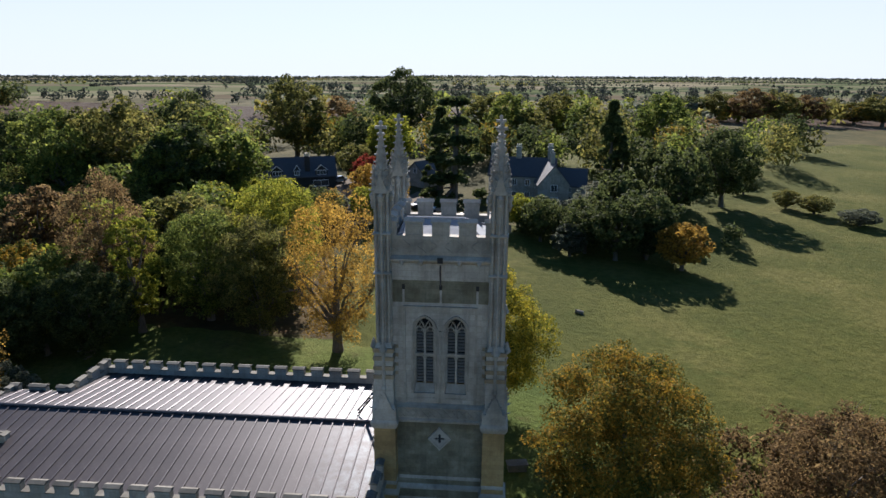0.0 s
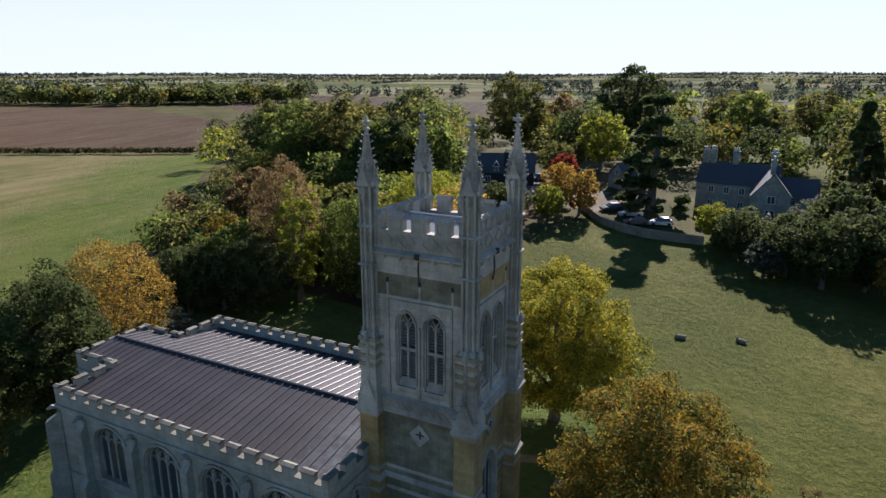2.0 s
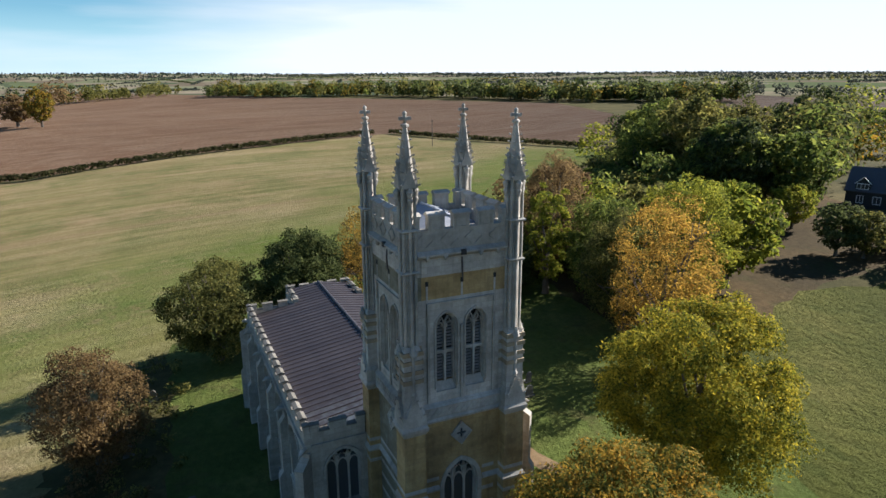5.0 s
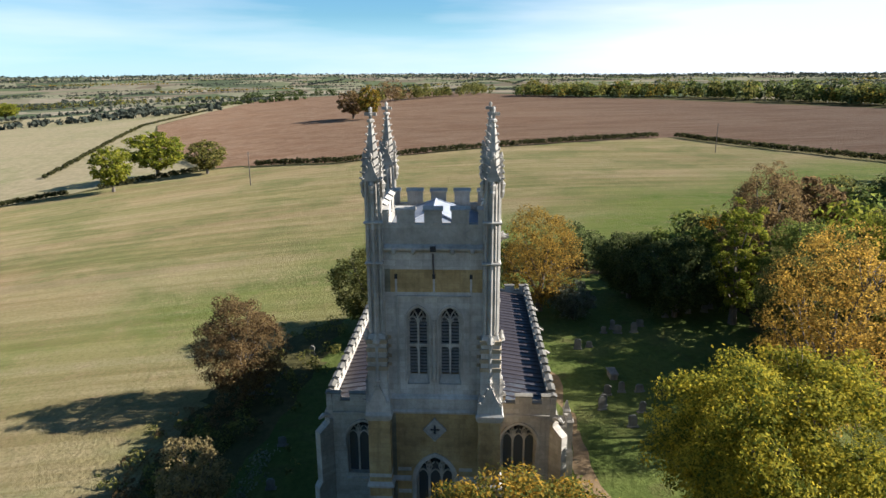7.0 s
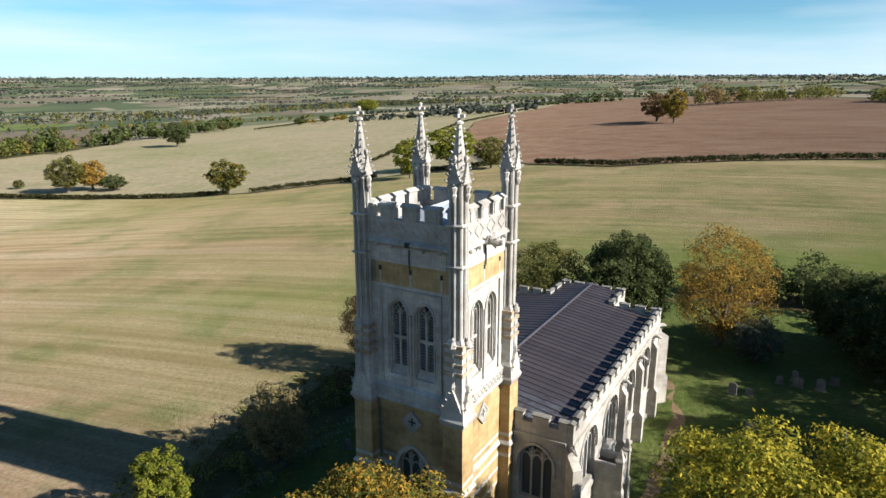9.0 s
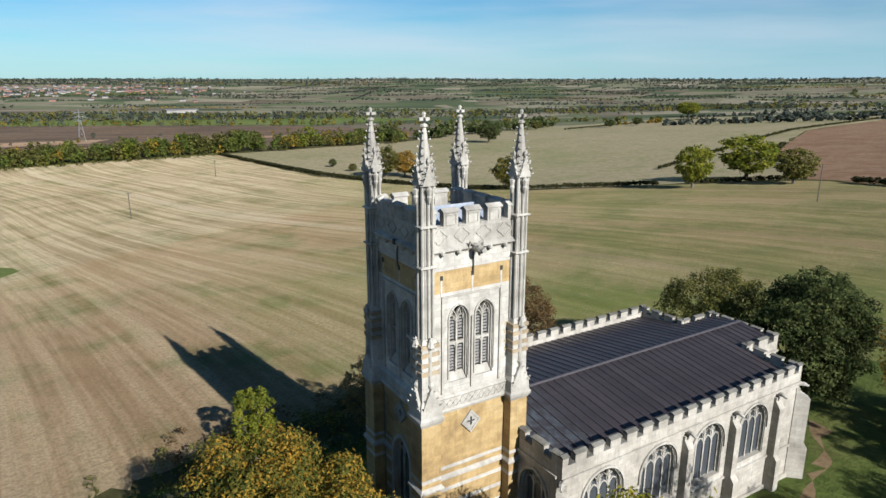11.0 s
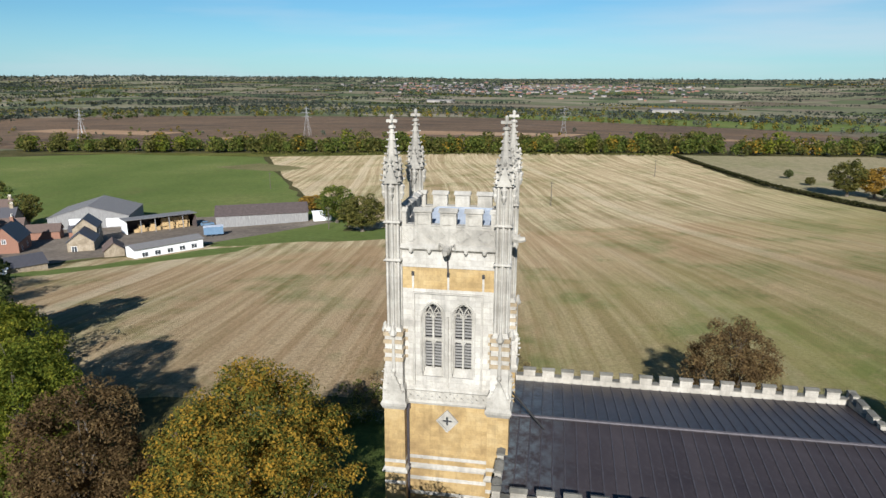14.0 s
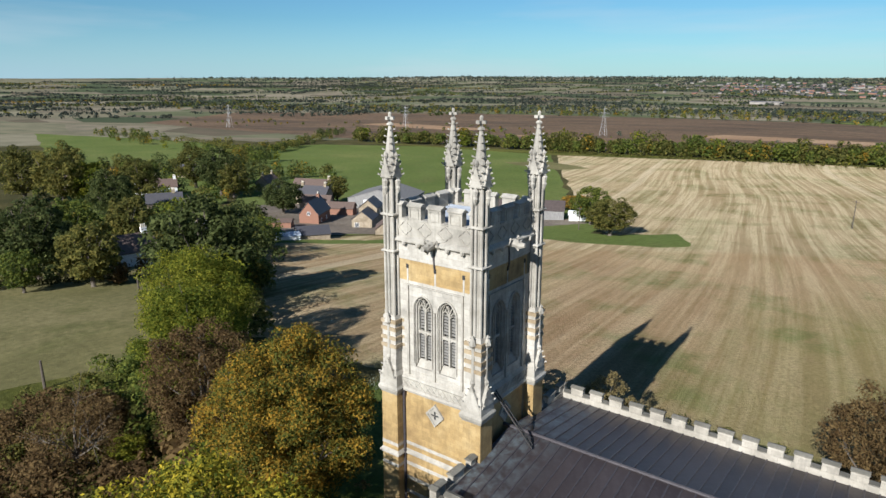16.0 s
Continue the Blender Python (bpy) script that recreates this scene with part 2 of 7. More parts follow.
LEAVES = {
    "lime": leaf("yellow_green_leaves", (0.06, 0.085, 0.014), (0.15, 0.175, 0.024), (0.32, 0.30, 0.038)),
    "gold": leaf("golden_autumn_leaves", (0.04, 0.058, 0.014), (0.1, 0.104, 0.021), (0.35, 0.205, 0.028), 0.42),
    "yellow": leaf("bright_yellow_green_leaves", (0.07, 0.092, 0.015), (0.28, 0.25, 0.028), (0.56, 0.42, 0.04), 0.46),
    "orange": leaf("orange_autumn_leaves", (0.095, 0.07, 0.021), (0.26, 0.162, 0.035), (0.5, 0.31, 0.055)),
    "russet": leaf("russet_brown_leaves", (0.085, 0.055, 0.026), (0.15, 0.098, 0.045), (0.24, 0.165, 0.07)),
    "red": leaf("crimson_leaves", (0.06, 0.03, 0.016), (0.16, 0.032, 0.022), (0.3, 0.05, 0.03)),
    "green": leaf("mid_green_leaves", (0.042, 0.062, 0.017), (0.1, 0.132, 0.03), (0.22, 0.235, 0.048)),
    "olive": leaf("olive_green_leaves", (0.05, 0.058, 0.018), (0.12, 0.122, 0.034), (0.245, 0.215, 0.058)),
    "dark": leaf("dark_evergreen_leaves", (0.028, 0.04, 0.015), (0.062, 0.079, 0.026), (0.125, 0.142, 0.048), 0.48),
    "grey": leaf("grey_green_leaves", (0.05, 0.06, 0.04), (0.11, 0.125, 0.085), (0.2, 0.21, 0.15)),
    "buff": leaf("thin_buff_leaves", (0.10, 0.08, 0.04), (0.2, 0.16, 0.075), (0.32, 0.25, 0.11)),
    # greyed, bluish green: some distance haze is mixed into the leaf colour
    "far": leaf("hazed_distant_foliage", (0.03, 0.039, 0.033), (0.045, 0.055, 0.043), (0.07, 0.077, 0.056), 0.3),
    "hedge": leaf("hedge_leaves", (0.022, 0.026, 0.012), (0.05, 0.055, 0.02), (0.1, 0.09, 0.035)),
}


def soil(name, colours, stripe=None, patch=(0.02, None), fine=1.2, bump=0.5, stripe_tint=None, stripe_amount=0.5, clods=0.0):
    """Ground cover: large patches, fine mottling and, for crops, drilled rows. stripe: (heading in degrees, metres between rows)."""
    m, n, l, b = material(name, 0.97)
    b.inputs["Specular IOR Level"].default_value, b.inputs["Diffuse Roughness"].default_value = 0.04, clods
    v = place_node(n, l)
    big = noise_node(n, l, v, patch[0], 7, 0.62)
    f = noise_node(n, l, v, fine, 8, 0.72)
    col = ramp_node(n, l, big, [(0.3, colours[0]), (0.5, colours[1]), (0.7, colours[2])])
    if patch[1]:
        g = noise_node(n, l, v, patch[0] * 4.3, 5, 0.65)
        col = mix_node(n, l, ramp_node(n, l, g, [(0.55, (0.0,) * 3), (0.72, (0.7,) * 3)]), col, patch[1])
    if stripe:
        for gap, amount in ((stripe[1], stripe_amount), (stripe[1] * 5.3, stripe_amount * 0.8)):
            mp = n.new("ShaderNodeMapping")
            mp.inputs["Rotation"].default_value = (0, 0, radians(stripe[0]))
            l.new(v, mp.inputs["Vector"])
            st = n.new("ShaderNodeMapping")
            st.inputs["Scale"].default_value = (1 / gap, 0.012 / gap * 5, 1)
            l.new(mp.outputs["Vector"], st.inputs["Vector"])
            w = noise_node(n, l, st.outputs["Vector"], 1.0, 4, 0.65)
            col = mix_node(n, l, ramp_node(n, l, w, [(0.42, (0.0,) * 3), (0.62, (amount,) * 3)]), col, stripe_tint)
    col = mix_node(n, l, ramp_node(n, l, f, [(0.35, (0.55,) * 3), (0.7, (0.0,) * 3)]), col, tuple(c * 0.45 for c in colours[0]))
    l.new(col, b.inputs["Base Color"])
    bump_node(n, l, b, f, bump, 0.25)
    return m


SOIL = {
    "rough": soil("rough_grass", ((0.05, 0.05, 0.02), (0.085, 0.075, 0.03), (0.14, 0.115, 0.05)), patch=(0.06, (0.04, 0.055, 0.016))),
    "plough": soil("ploughed_brown_field", ((0.135, 0.074, 0.041), (0.168, 0.096, 0.054), (0.205, 0.124, 0.072)), (-14, 3.2), (0.008, (0.12, 0.07, 0.042)), 0.9, 1.6, (0.255, 0.18, 0.118), 0.6, 0.8),
    "pasture": soil("grazed_pasture", ((0.064, 0.076, 0.017), (0.1, 0.104, 0.025), (0.158, 0.144, 0.044)), None, (0.05, (0.05, 0.07, 0.015)), 0.9, 1.8, clods=0.1),
    "churchyard": soil("churchyard_grass", ((0.055, 0.08, 0.02), (0.095, 0.122, 0.03), (0.15, 0.155, 0.048)), None, (0.09, (0.09, 0.068, 0.034)), 1.8, 0.9),
    "meadow": soil("green_meadow", ((0.1, 0.135, 0.034), (0.135, 0.168, 0.046), (0.19, 0.2, 0.066)), None, (0.015, (0.14, 0.14, 0.05)), 0.6, 0.4),
    "pale": soil("pale_far_field", ((0.2, 0.2, 0.085), (0.29, 0.245, 0.14), (0.33, 0.265, 0.16)), (-10, 4), (0.009, (0.13, 0.17, 0.05)), 0.3, 0.2, (0.36, 0.29, 0.18), 0.35),
    "gravel": soil("gravel_workings", ((0.07, 0.056, 0.043), (0.115, 0.084, 0.06), (0.165, 0.118, 0.08)), (80, 14), (0.008, (0.075, 0.078, 0.042)), 0.2, 0.2, (0.26, 0.165, 0.095), 0.5),
    "earth": soil("orange_bare_earth", ((0.30, 0.19, 0.11), (0.36, 0.235, 0.14), (0.42, 0.29, 0.18)), None, (0.02, None), 0.5, 0.3),
    "path": soil("trodden_earth_path", ((0.16, 0.11, 0.06), (0.21, 0.145, 0.08), (0.26, 0.19, 0.11)), None, (0.3, None), 3, 0.3),
    "yard": soil("farm_yard", ((0.14, 0.115, 0.09), (0.2, 0.165, 0.13), (0.27, 0.23, 0.18)), None, (0.05, None), 0.8, 0.2),
    # lighter copy of the pasture, its front-lit look put into the colour
    "light_olive": soil("light_olive_pasture", ((0.13, 0.12, 0.05), (0.19, 0.17, 0.075), (0.24, 0.205, 0.10)), None, (0.03, (0.10, 0.11, 0.035)), 0.9, 0.6),
    "litter": soil("leaf_litter", ((0.05, 0.04, 0.022), (0.085, 0.062, 0.03), (0.13, 0.085, 0.04)), None, (0.06, (0.05, 0.065, 0.02)), 1.2, 0.6),
}


def stubble():
    """One great field: drilled stubble greening over in bands along the rows, paler past the track."""
    m, n, l, b = material("stubble_field", 0.97)
    b.inputs["Specular IOR Level"].default_value, b.inputs["Diffuse Roughness"].default_value = 0.03, 0.4
    v = place_node(n, l)

    def along(normal):
        d = n.new("ShaderNodeVectorMath")
        d.operation = "DOT_PRODUCT"
        l.new(v, d.inputs[0])
        d.inputs[1].default_value = normal
        return d.outputs["Value"]

    def sway(value, scale, amount):
        a = n.new("ShaderNodeMath")
        a.operation = "MULTIPLY_ADD"
        l.new(noise_node(n, l, v, scale, 4, 0.6), a.inputs[0])
        a.inputs[1].default_value = amount
        l.new(value, a.inputs[2])
        return a.outputs[0]

    def span(value, low, high, top=1.0):
        r = n.new("ShaderNodeMapRange")
        r.inputs["From Min"].default_value, r.inputs["From Max"].default_value, r.inputs["To Max"].default_value = low, high, top
        l.new(value, r.inputs["Value"])
        return r.outputs["Result"]

    def grey(fac, low, high, top=1.0):
        return ramp_node(n, l, fac, [(low, (0.0,) * 3), (high, (top,) * 3)])

    bend = n.new("ShaderNodeVectorMath")               # the rows swing a little with the ground
    bend.operation = "MULTIPLY_ADD"
    nv = n.new("ShaderNodeTexNoise")
    nv.inputs["Scale"].default_value, nv.inputs["Detail"].default_value = 0.004, 0
    l.new(v, nv.inputs["Vector"])
    l.new(nv.outputs["Color"], bend.inputs[0])
    bend.inputs[1].default_value = (60, 60, 0)
    l.new(v, bend.inputs[2])
    turned = n.new("ShaderNodeMapping")
    turned.inputs["Rotation"].default_value = (0, 0, radians(-11))
    l.new(bend.outputs[0], turned.inputs["Vector"])

    def rows(gap, length, detail=6, rough=0.7):
        st = n.new("ShaderNodeMapping")
        st.inputs["Scale"].default_value = (1 / gap, 1 / length, 0.0)
        l.new(turned.outputs["Vector"], st.inputs["Vector"])
        return noise_node(n, l, st.outputs["Vector"], 1.0, detail, rough)

    east = span(sway(along((1.0, -0.35, 0)), 0.012, 120), 30, 125)
    beyond = span(sway(along((-0.5, 0.866, 0)), 0.05, 8), 123, 129)
    wide, mid, fine = rows(14, 130, 5), rows(2.7, 120), rows(0.9, 30)
    big = noise_node(n, l, v, 0.017, 7, 0.62)
    mottle = noise_node(n, l, v, 0.35, 7, 0.72)
    speck = noise_node(n, l, v, 2.6, 8, 0.78)
    col = ramp_node(n, l, big, [(0.34, (0.35, 0.222, 0.122)), (0.5, (0.435, 0.302, 0.168)), (0.66, (0.48, 0.36, 0.205))])
    col = mix_node(n, l, mix_node(n, l, 1.0, beyond, (0.7,) * 3, "MULTIPLY"), col, (0.51, 0.42, 0.25))
    green = mix_node(n, l, grey(mottle, 0.4, 0.62), (0.16, 0.182, 0.046), (0.31, 0.265, 0.105))
    # green bands: few in the stubble, many to the east
    bands = mix_node(n, l, east, grey(wide, 0.52, 0.7, 0.55), grey(wide, 0.34, 0.56, 0.8))
    col = mix_node(n, l, bands, col, green)
    col = mix_node(n, l, mix_node(n, l, 1.0, grey(noise_node(n, l, v, 0.045, 5, 0.65), 0.49, 0.6, 0.85), grey(mottle, 0.3, 0.56), "MULTIPLY"), col, (0.12, 0.155, 0.04))
    # drilled rows, crisper past the track
    dark = mix_node(n, l, 0.5, col, mix_node(n, l, east, (0.19, 0.12, 0.062), (0.16, 0.15, 0.055)))
    light = mix_node(n, l, 0.5, col, mix_node(n, l, east, (0.6, 0.5, 0.32), (0.42, 0.35, 0.18)))
    soft = mix_node(n, l, beyond, (0.62,) * 3, (0.95,) * 3)
    row_tone = mix_node(n, l, grey(mid, 0.43, 0.57), dark, light)
    col = mix_node(n, l, soft, col, row_tone)
    col = mix_node(n, l, grey(fine, 0.5, 0.66, 0.34), col, (0.19, 0.145, 0.07))
    tram = rows(12, 900, 2, 0.5)
    col = mix_node(n, l, grey(tram, 0.6, 0.635, 0.45), col, mix_node(n, l, east, (0.6, 0.5, 0.34), (0.3, 0.21, 0.115)))
    col = mix_node(n, l, ramp_node(n, l, speck, [(0.38, (0.6,) * 3), (0.56, (0.0,) * 3)]), col, (0.15, 0.115, 0.058))
    # fresh green along the wood
    strip = span(sway(along((0.80, 0.595, 0)), 0.03, 60), 114, 84, 0.85)
    strip = mix_node(n, l, 1.0, mix_node(n, l, 1.0, strip, east, "MULTIPLY"), grey(mottle, 0.25, 0.5), "MULTIPLY")
    col = mix_node(n, l, strip, col, mix_node(n, l, grey(wide, 0.4, 0.6), (0.085, 0.15, 0.022), (0.19, 0.21, 0.05)))
    col = mix_node(n, l, 1.0, col, (0.77, 0.775, 0.78), "MULTIPLY")
    l.new(col, b.inputs["Base Color"])
    bump_node(n, l, b, speck, 0.9, 0.35)
    return m


def patchwork():
    """Far country: small fields of grass, stubble and plough between dark hedges."""
    m, n, l, b = material("far_countryside", 1.0)
    b.inputs["Specular IOR Level"].default_value = 0.0
    v = place_node(n, l, (1, 1.4, 0))
    w = n.new("ShaderNodeTexNoise")
    w.inputs["Scale"].default_value = 0.004
    l.new(v, w.inputs["Vector"])
    add = n.new("ShaderNodeVectorMath")
    add.operation = "MULTIPLY_ADD"
    l.new(w.outputs["Color"], add.inputs[0])
    add.inputs[1].default_value = (90, 90, 0)
    l.new(v, add.inputs[2])
    cell = n.new("ShaderNodeTexVoronoi")
    cell.inputs["Scale"].default_value = 0.0055
    l.new(add.outputs[0], cell.inputs["Vector"])
    sp = n.new("ShaderNodeSeparateColor")
    l.new(cell.outputs["Color"], sp.inputs[0])
    # field colours kept low in saturation, with a little haze put in
    col = ramp_node(n, l, sp.outputs[0], [(0.0, (0.06, 0.075, 0.045)), (0.25, (0.09, 0.11, 0.055)), (0.45, (0.2, 0.18, 0.12)), (0.62, (0.125, 0.1, 0.072)), (0.8, (0.26, 0.225, 0.16)), (1.0, (0.1, 0.12, 0.06))])
    col = mix_node(n, l, ramp_node(n, l, noise_node(n, l, v, 0.02, 6, 0.6), [(0.38, (0.4,) * 3), (0.6, (0.0,) * 3)]), col, (0.06, 0.07, 0.045))
    l.new(col, b.inputs["Base Color"])
    return m


SOIL["stubble"] = stubble()
SOIL["far"] = patchwork()

RENDER = plain("cream_render", (0.5, 0.45, 0.36), (0.66, 0.61, 0.5), 1.5)
WHITEWALL = plain("white_painted_wall", (0.62, 0.62, 0.6), (0.8, 0.8, 0.78), 2)
TOWNWALL = plain("dull_town_render", (0.18, 0.165, 0.145), (0.32, 0.295, 0.26), 0.05)
BRICK = plain("red_brick_wall", (0.17, 0.085, 0.055), (0.28, 0.14, 0.09), 5)
BUFFSTONE = stone("buff_cottage_stone", (0.19, 0.15, 0.1), (0.31, 0.25, 0.17), (0.4, 0.34, 0.25), course=0.2, block=0.4)
RECTORY = stone("grey_rectory_stone", (0.2, 0.187, 0.155), (0.33, 0.308, 0.26), (0.42, 0.395, 0.34), course=0.25, block=0.5)
SLATE = plain("dark_slate_roof", (0.035, 0.035, 0.04), (0.085, 0.08, 0.085), 3, 0.6, 0, 0.5, (1, 1, 6))
GREYSHEET = plain("grey_fibre_cement_sheet", (0.11, 0.105, 0.1), (0.2, 0.19, 0.18), 1.2, 0.8, 0, 0.5, (6, 1, 1))
PALEBOARD = plain("weathered_pale_boarding", (0.14, 0.137, 0.13), (0.27, 0.263, 0.25), 1.0, 0.85, 0, 0.5, (5, 5, 0.6))
PALESHEET = plain("pale_blue_grey_sheet", (0.34, 0.38, 0.43), (0.5, 0.54, 0.59), 1.0, 0.7)
BROWNSHEET = plain("rusty_brown_sheet_roof", (0.05, 0.037, 0.033), (0.10, 0.075, 0.066), 1.2, 0.8)
TILE = plain("brown_tile_roof", (0.07, 0.048, 0.038), (0.14, 0.095, 0.075), 3, 0.85, 0, 0.5, (1, 1, 6))
BLACKWOOD = plain("black_weatherboard", (0.012, 0.011, 0.01), (0.03, 0.027, 0.024), 4, 0.7)
STRAW = plain("straw_bales", (0.36, 0.24, 0.11), (0.5, 0.36, 0.18), 4)
WINDOWWHITE = plain("white_window_paint", (0.6, 0.6, 0.58), (0.75, 0.75, 0.73), 5, 0.5)
GRAVESTONE = stone("mossy_gravestone", (0.08, 0.077, 0.062), (0.15, 0.143, 0.118), (0.24, 0.23, 0.195), course=2, block=2, joint=0.0)
CARBLUE = plain("blue_car_paint", (0.14, 0.23, 0.33), (0.2, 0.3, 0.42), 2, 0.25, 0.3, 0.0)
CARPALE = plain("pale_car_paint", (0.5, 0.5, 0.5), (0.62, 0.62, 0.62), 2, 0.25, 0.2, 0.0)
CARDARK = plain("dark_car_paint", (0.03, 0.03, 0.035), (0.06, 0.06, 0.07), 2, 0.25, 0.2, 0.0)
RUBBER = plain("tyre_rubber", (0.015, 0.015, 0.015), (0.03, 0.03, 0.03), 9)
STEEL = plain("galvanised_steel", (0.3, 0.3, 0.3), (0.42, 0.42, 0.41), 3, 0.5, 0.6)

# ---- lie of the land ----
LAND = np.array([
    (0, 0, .3), (14, -12, .8), (25, 8, -.8), (-8, -44, -1.2), (1, -90, .8), (34, -112, 3.6), (-20, -110, .8),
    (-5, 55, -4.4), (-8, 76, -7), (-109, 98, -17), (-128, 87, -16.5), (-228, 190, -25), (5, 203, -18.5),
    (90, 140, -12.5), (155, 193, -18.7), (193, 45, -3), (222, -19, 0), (254, -88, 0), (370, 63, .5), (600, 0, 3),
    (-60, 2, -3.5), (-100, 15, -8), (-80, -60, -3), (60, -40, 1.2), (120, -130, 1.0), (380, -265, 5), (330, 200, -12)], float)
FAR = np.array([
    (85, 450, -26), (-310, 700, -31), (35, 1055, -37), (600, 690, -36), (-800, 600, -36), (-900, 1650, -38),
    (1500, 1600, -50), (0, 2200, -48), (1250, 50, -4), (900, 120, 3), (700, -60, 5), (1000, -900, 8), (0, -700, 8), (-700, -500, -2), (-900, 0, -22), (-500, -1500, 12)], float)


def kernel(d):
    return d * d * np.log(d + 1e-9)


def land_weights():
    pts = np.vstack([LAND, FAR])
    p = pts[:, :2] / 100
    n = len(p)
    a = np.zeros((n + 3, n + 3))
    a[:n, :n] = kernel(np.linalg.norm(p[:, None] - p[None], axis=-1)) + np.eye(n) * 0.003
    a[:n, n:] = np.c_[np.ones(n), p]
    a[n:, :n] = a[:n, n:].T
    return p, np.linalg.solve(a, np.r_[pts[:, 2], 0, 0, 0])


LAND_P, LAND_W = land_weights()


def ground_z(x, y):
    """Height of the ground, for single places or arrays."""
    x, y = np.asarray(x, float), np.asarray(y, float)
    q = np.stack([x, y], -1)
    r = np.linalg.norm(q, axis=-1)
    held = q * np.minimum(1, 1900 / np.maximum(r, 1))[..., None] / 100
    d = np.linalg.norm(held[..., None, :] - LAND_P, axis=-1)
    n = len(LAND_P)
    z = kernel(d) @ LAND_W[:n] + LAND_W[n] + held @ LAND_W[n + 1:]
    a = np.arctan2(y, x)
    rim = 31 + 5 * np.sin(3 * a + 1) + 3 * np.sin(7 * a) + 2 * np.sin(17 * a + 2)
    k = np.clip((r - 1700) / 2400, 0, 1)
    k = k * k * (3 - 2 * k)
    z = np.clip(z, -60, 14)
    return z * (1 - k) + rim * k

# ---- building blocks ----
def part(name, bm, mat, parent=None, label="", smooth=False):
    """Links a bmesh as one mesh object, under a thing or a part."""
    me = bpy.data.meshes.new(name)
    bmesh.ops.recalc_face_normals(bm, faces=bm.faces)
    bm.to_mesh(me)
    bm.free()
    me.materials.append(mat)
    if smooth:
        me.shade_smooth()
    return hang(new(name, me), parent, label)


def hang(ob, parent=None, label=""):
    if parent:
        ob.parent = parent
        ob.matrix_parent_inverse = chain(parent).inverted()
    if label:
        ob["label"] = label
    return ob


def chain(ob):
    m = ob.matrix_basis.copy()
    while ob.parent:
        m = ob.parent.matrix_basis @ ob.matrix_parent_inverse @ m
        ob = ob.parent
    return m


def thing(name, label, category, at=(0, 0, 0), group="", kind=""):
    ob = new(name)
    ob.location = at
    return tagged(ob, label, category, group, kind)


def share(name, me, parent, m):
    """Another object on the same mesh, for pieces that look alike."""
    ob = new(name, me)
    ob.parent = parent
    ob.matrix_parent_inverse = chain(parent).inverted()
    ob.matrix_basis = m
    return ob


def box(bm, x0, x1, y0, y1, z0, z1, m=None):
    v = [bm.verts.new((x, y, z)) for z in (z0, z1) for x, y in ((x0, y0), (x1, y0), (x1, y1), (x0, y1))]
    for f in ((3, 2, 1, 0), (4, 5, 6, 7), (0, 1, 5, 4), (1, 2, 6, 5), (2, 3, 7, 6), (3, 0, 4, 7)):
        bm.faces.new([v[i] for i in f])
    if m:
        bmesh.ops.transform(bm, matrix=m, verts=v)
    return v


def loft(bm, rings, cap=True):
    """Skin between rings of equally many points."""
    vs = [[bm.verts.new(p) for p in ring] for ring in rings]
    n = len(vs[0])
    for a, b in zip(vs, vs[1:]):
        for i in range(n):
            bm.faces.new((a[i], a[(i + 1) % n], b[(i + 1) % n], b[i]))
    if cap:
        bm.faces.new(vs[0][::-1])
        bm.faces.new(vs[-1])
    return vs


def ngon(x, y, z, r, n, turn=0.0):
    return [(x + r * math.cos(turn + 2 * math.pi * i / n), y + r * math.sin(turn + 2 * math.pi * i / n), z) for i in range(n)]


def square(x, y, z, h, h2=None):
    h2 = h if h2 is None else h2
    return [(x - h, y - h2, z), (x + h, y - h2, z), (x + h, y + h2, z), (x - h, y + h2, z)]


def tube(bm, points, radii, n=6):
    """A tapered tube along points."""
    rings = []
    for i, p in enumerate(points):
        d = (Vector(points[min(i + 1, len(points) - 1)]) - Vector(points[max(i - 1, 0)])).normalized()
        a = d.cross(Vector((0.31, 0.95, 0.1))).normalized()
        b = d.cross(a)
        rings.append([Vector(p) + radii[i] * (a * math.cos(k * 2 * math.pi / n) + b * math.sin(k * 2 * math.pi / n)) for k in range(n)])
    loft(bm, rings)


def arch(x0, x1, z0, spring, apex, n=7):
    """Outline of a pointed window, from the sill's left corner round to its right one."""
    half, rise, mid = (x1 - x0) / 2, apex - spring, (x0 + x1) / 2
    r = (half * half + rise * rise) / (2 * half)
    top = math.asin(min(1, rise / r)) if rise <= r else math.pi / 2
    left = [(x0 + r - r * math.cos(top * i / n), spring + r * math.sin(top * i / n)) for i in range(n + 1)]
    right = [(2 * mid - x, z) for x, z in left[::-1][1:]]
    return [(x0, z0), *left, *right, (x1, z0)]


def slab(outline, holes, y0, y1, m=None):
    """An upright slab in the xz plane with holes through it, between two depths."""
    bm = bmesh.new()
    loops = []
    for pts in (outline, *holes):
        vs = [bm.verts.new((x, y0, z)) for x, z in pts]
        loops.append(vs)
    edges = [bm.edges.new((vs[i], vs[(i + 1) % len(vs)])) for vs in loops for i in range(len(vs))]
    bmesh.ops.triangle_fill(bm, use_beauty=True, use_dissolve=False, edges=edges)
    got = bmesh.ops.extrude_face_region(bm, geom=bm.faces[:])
    bmesh.ops.translate(bm, vec=(0, y1 - y0, 0), verts=[g for g in got["geom"] if isinstance(g, bmesh.types.BMVert)])
    if m:
        bmesh.ops.transform(bm, matrix=m, verts=bm.verts)
    return bm


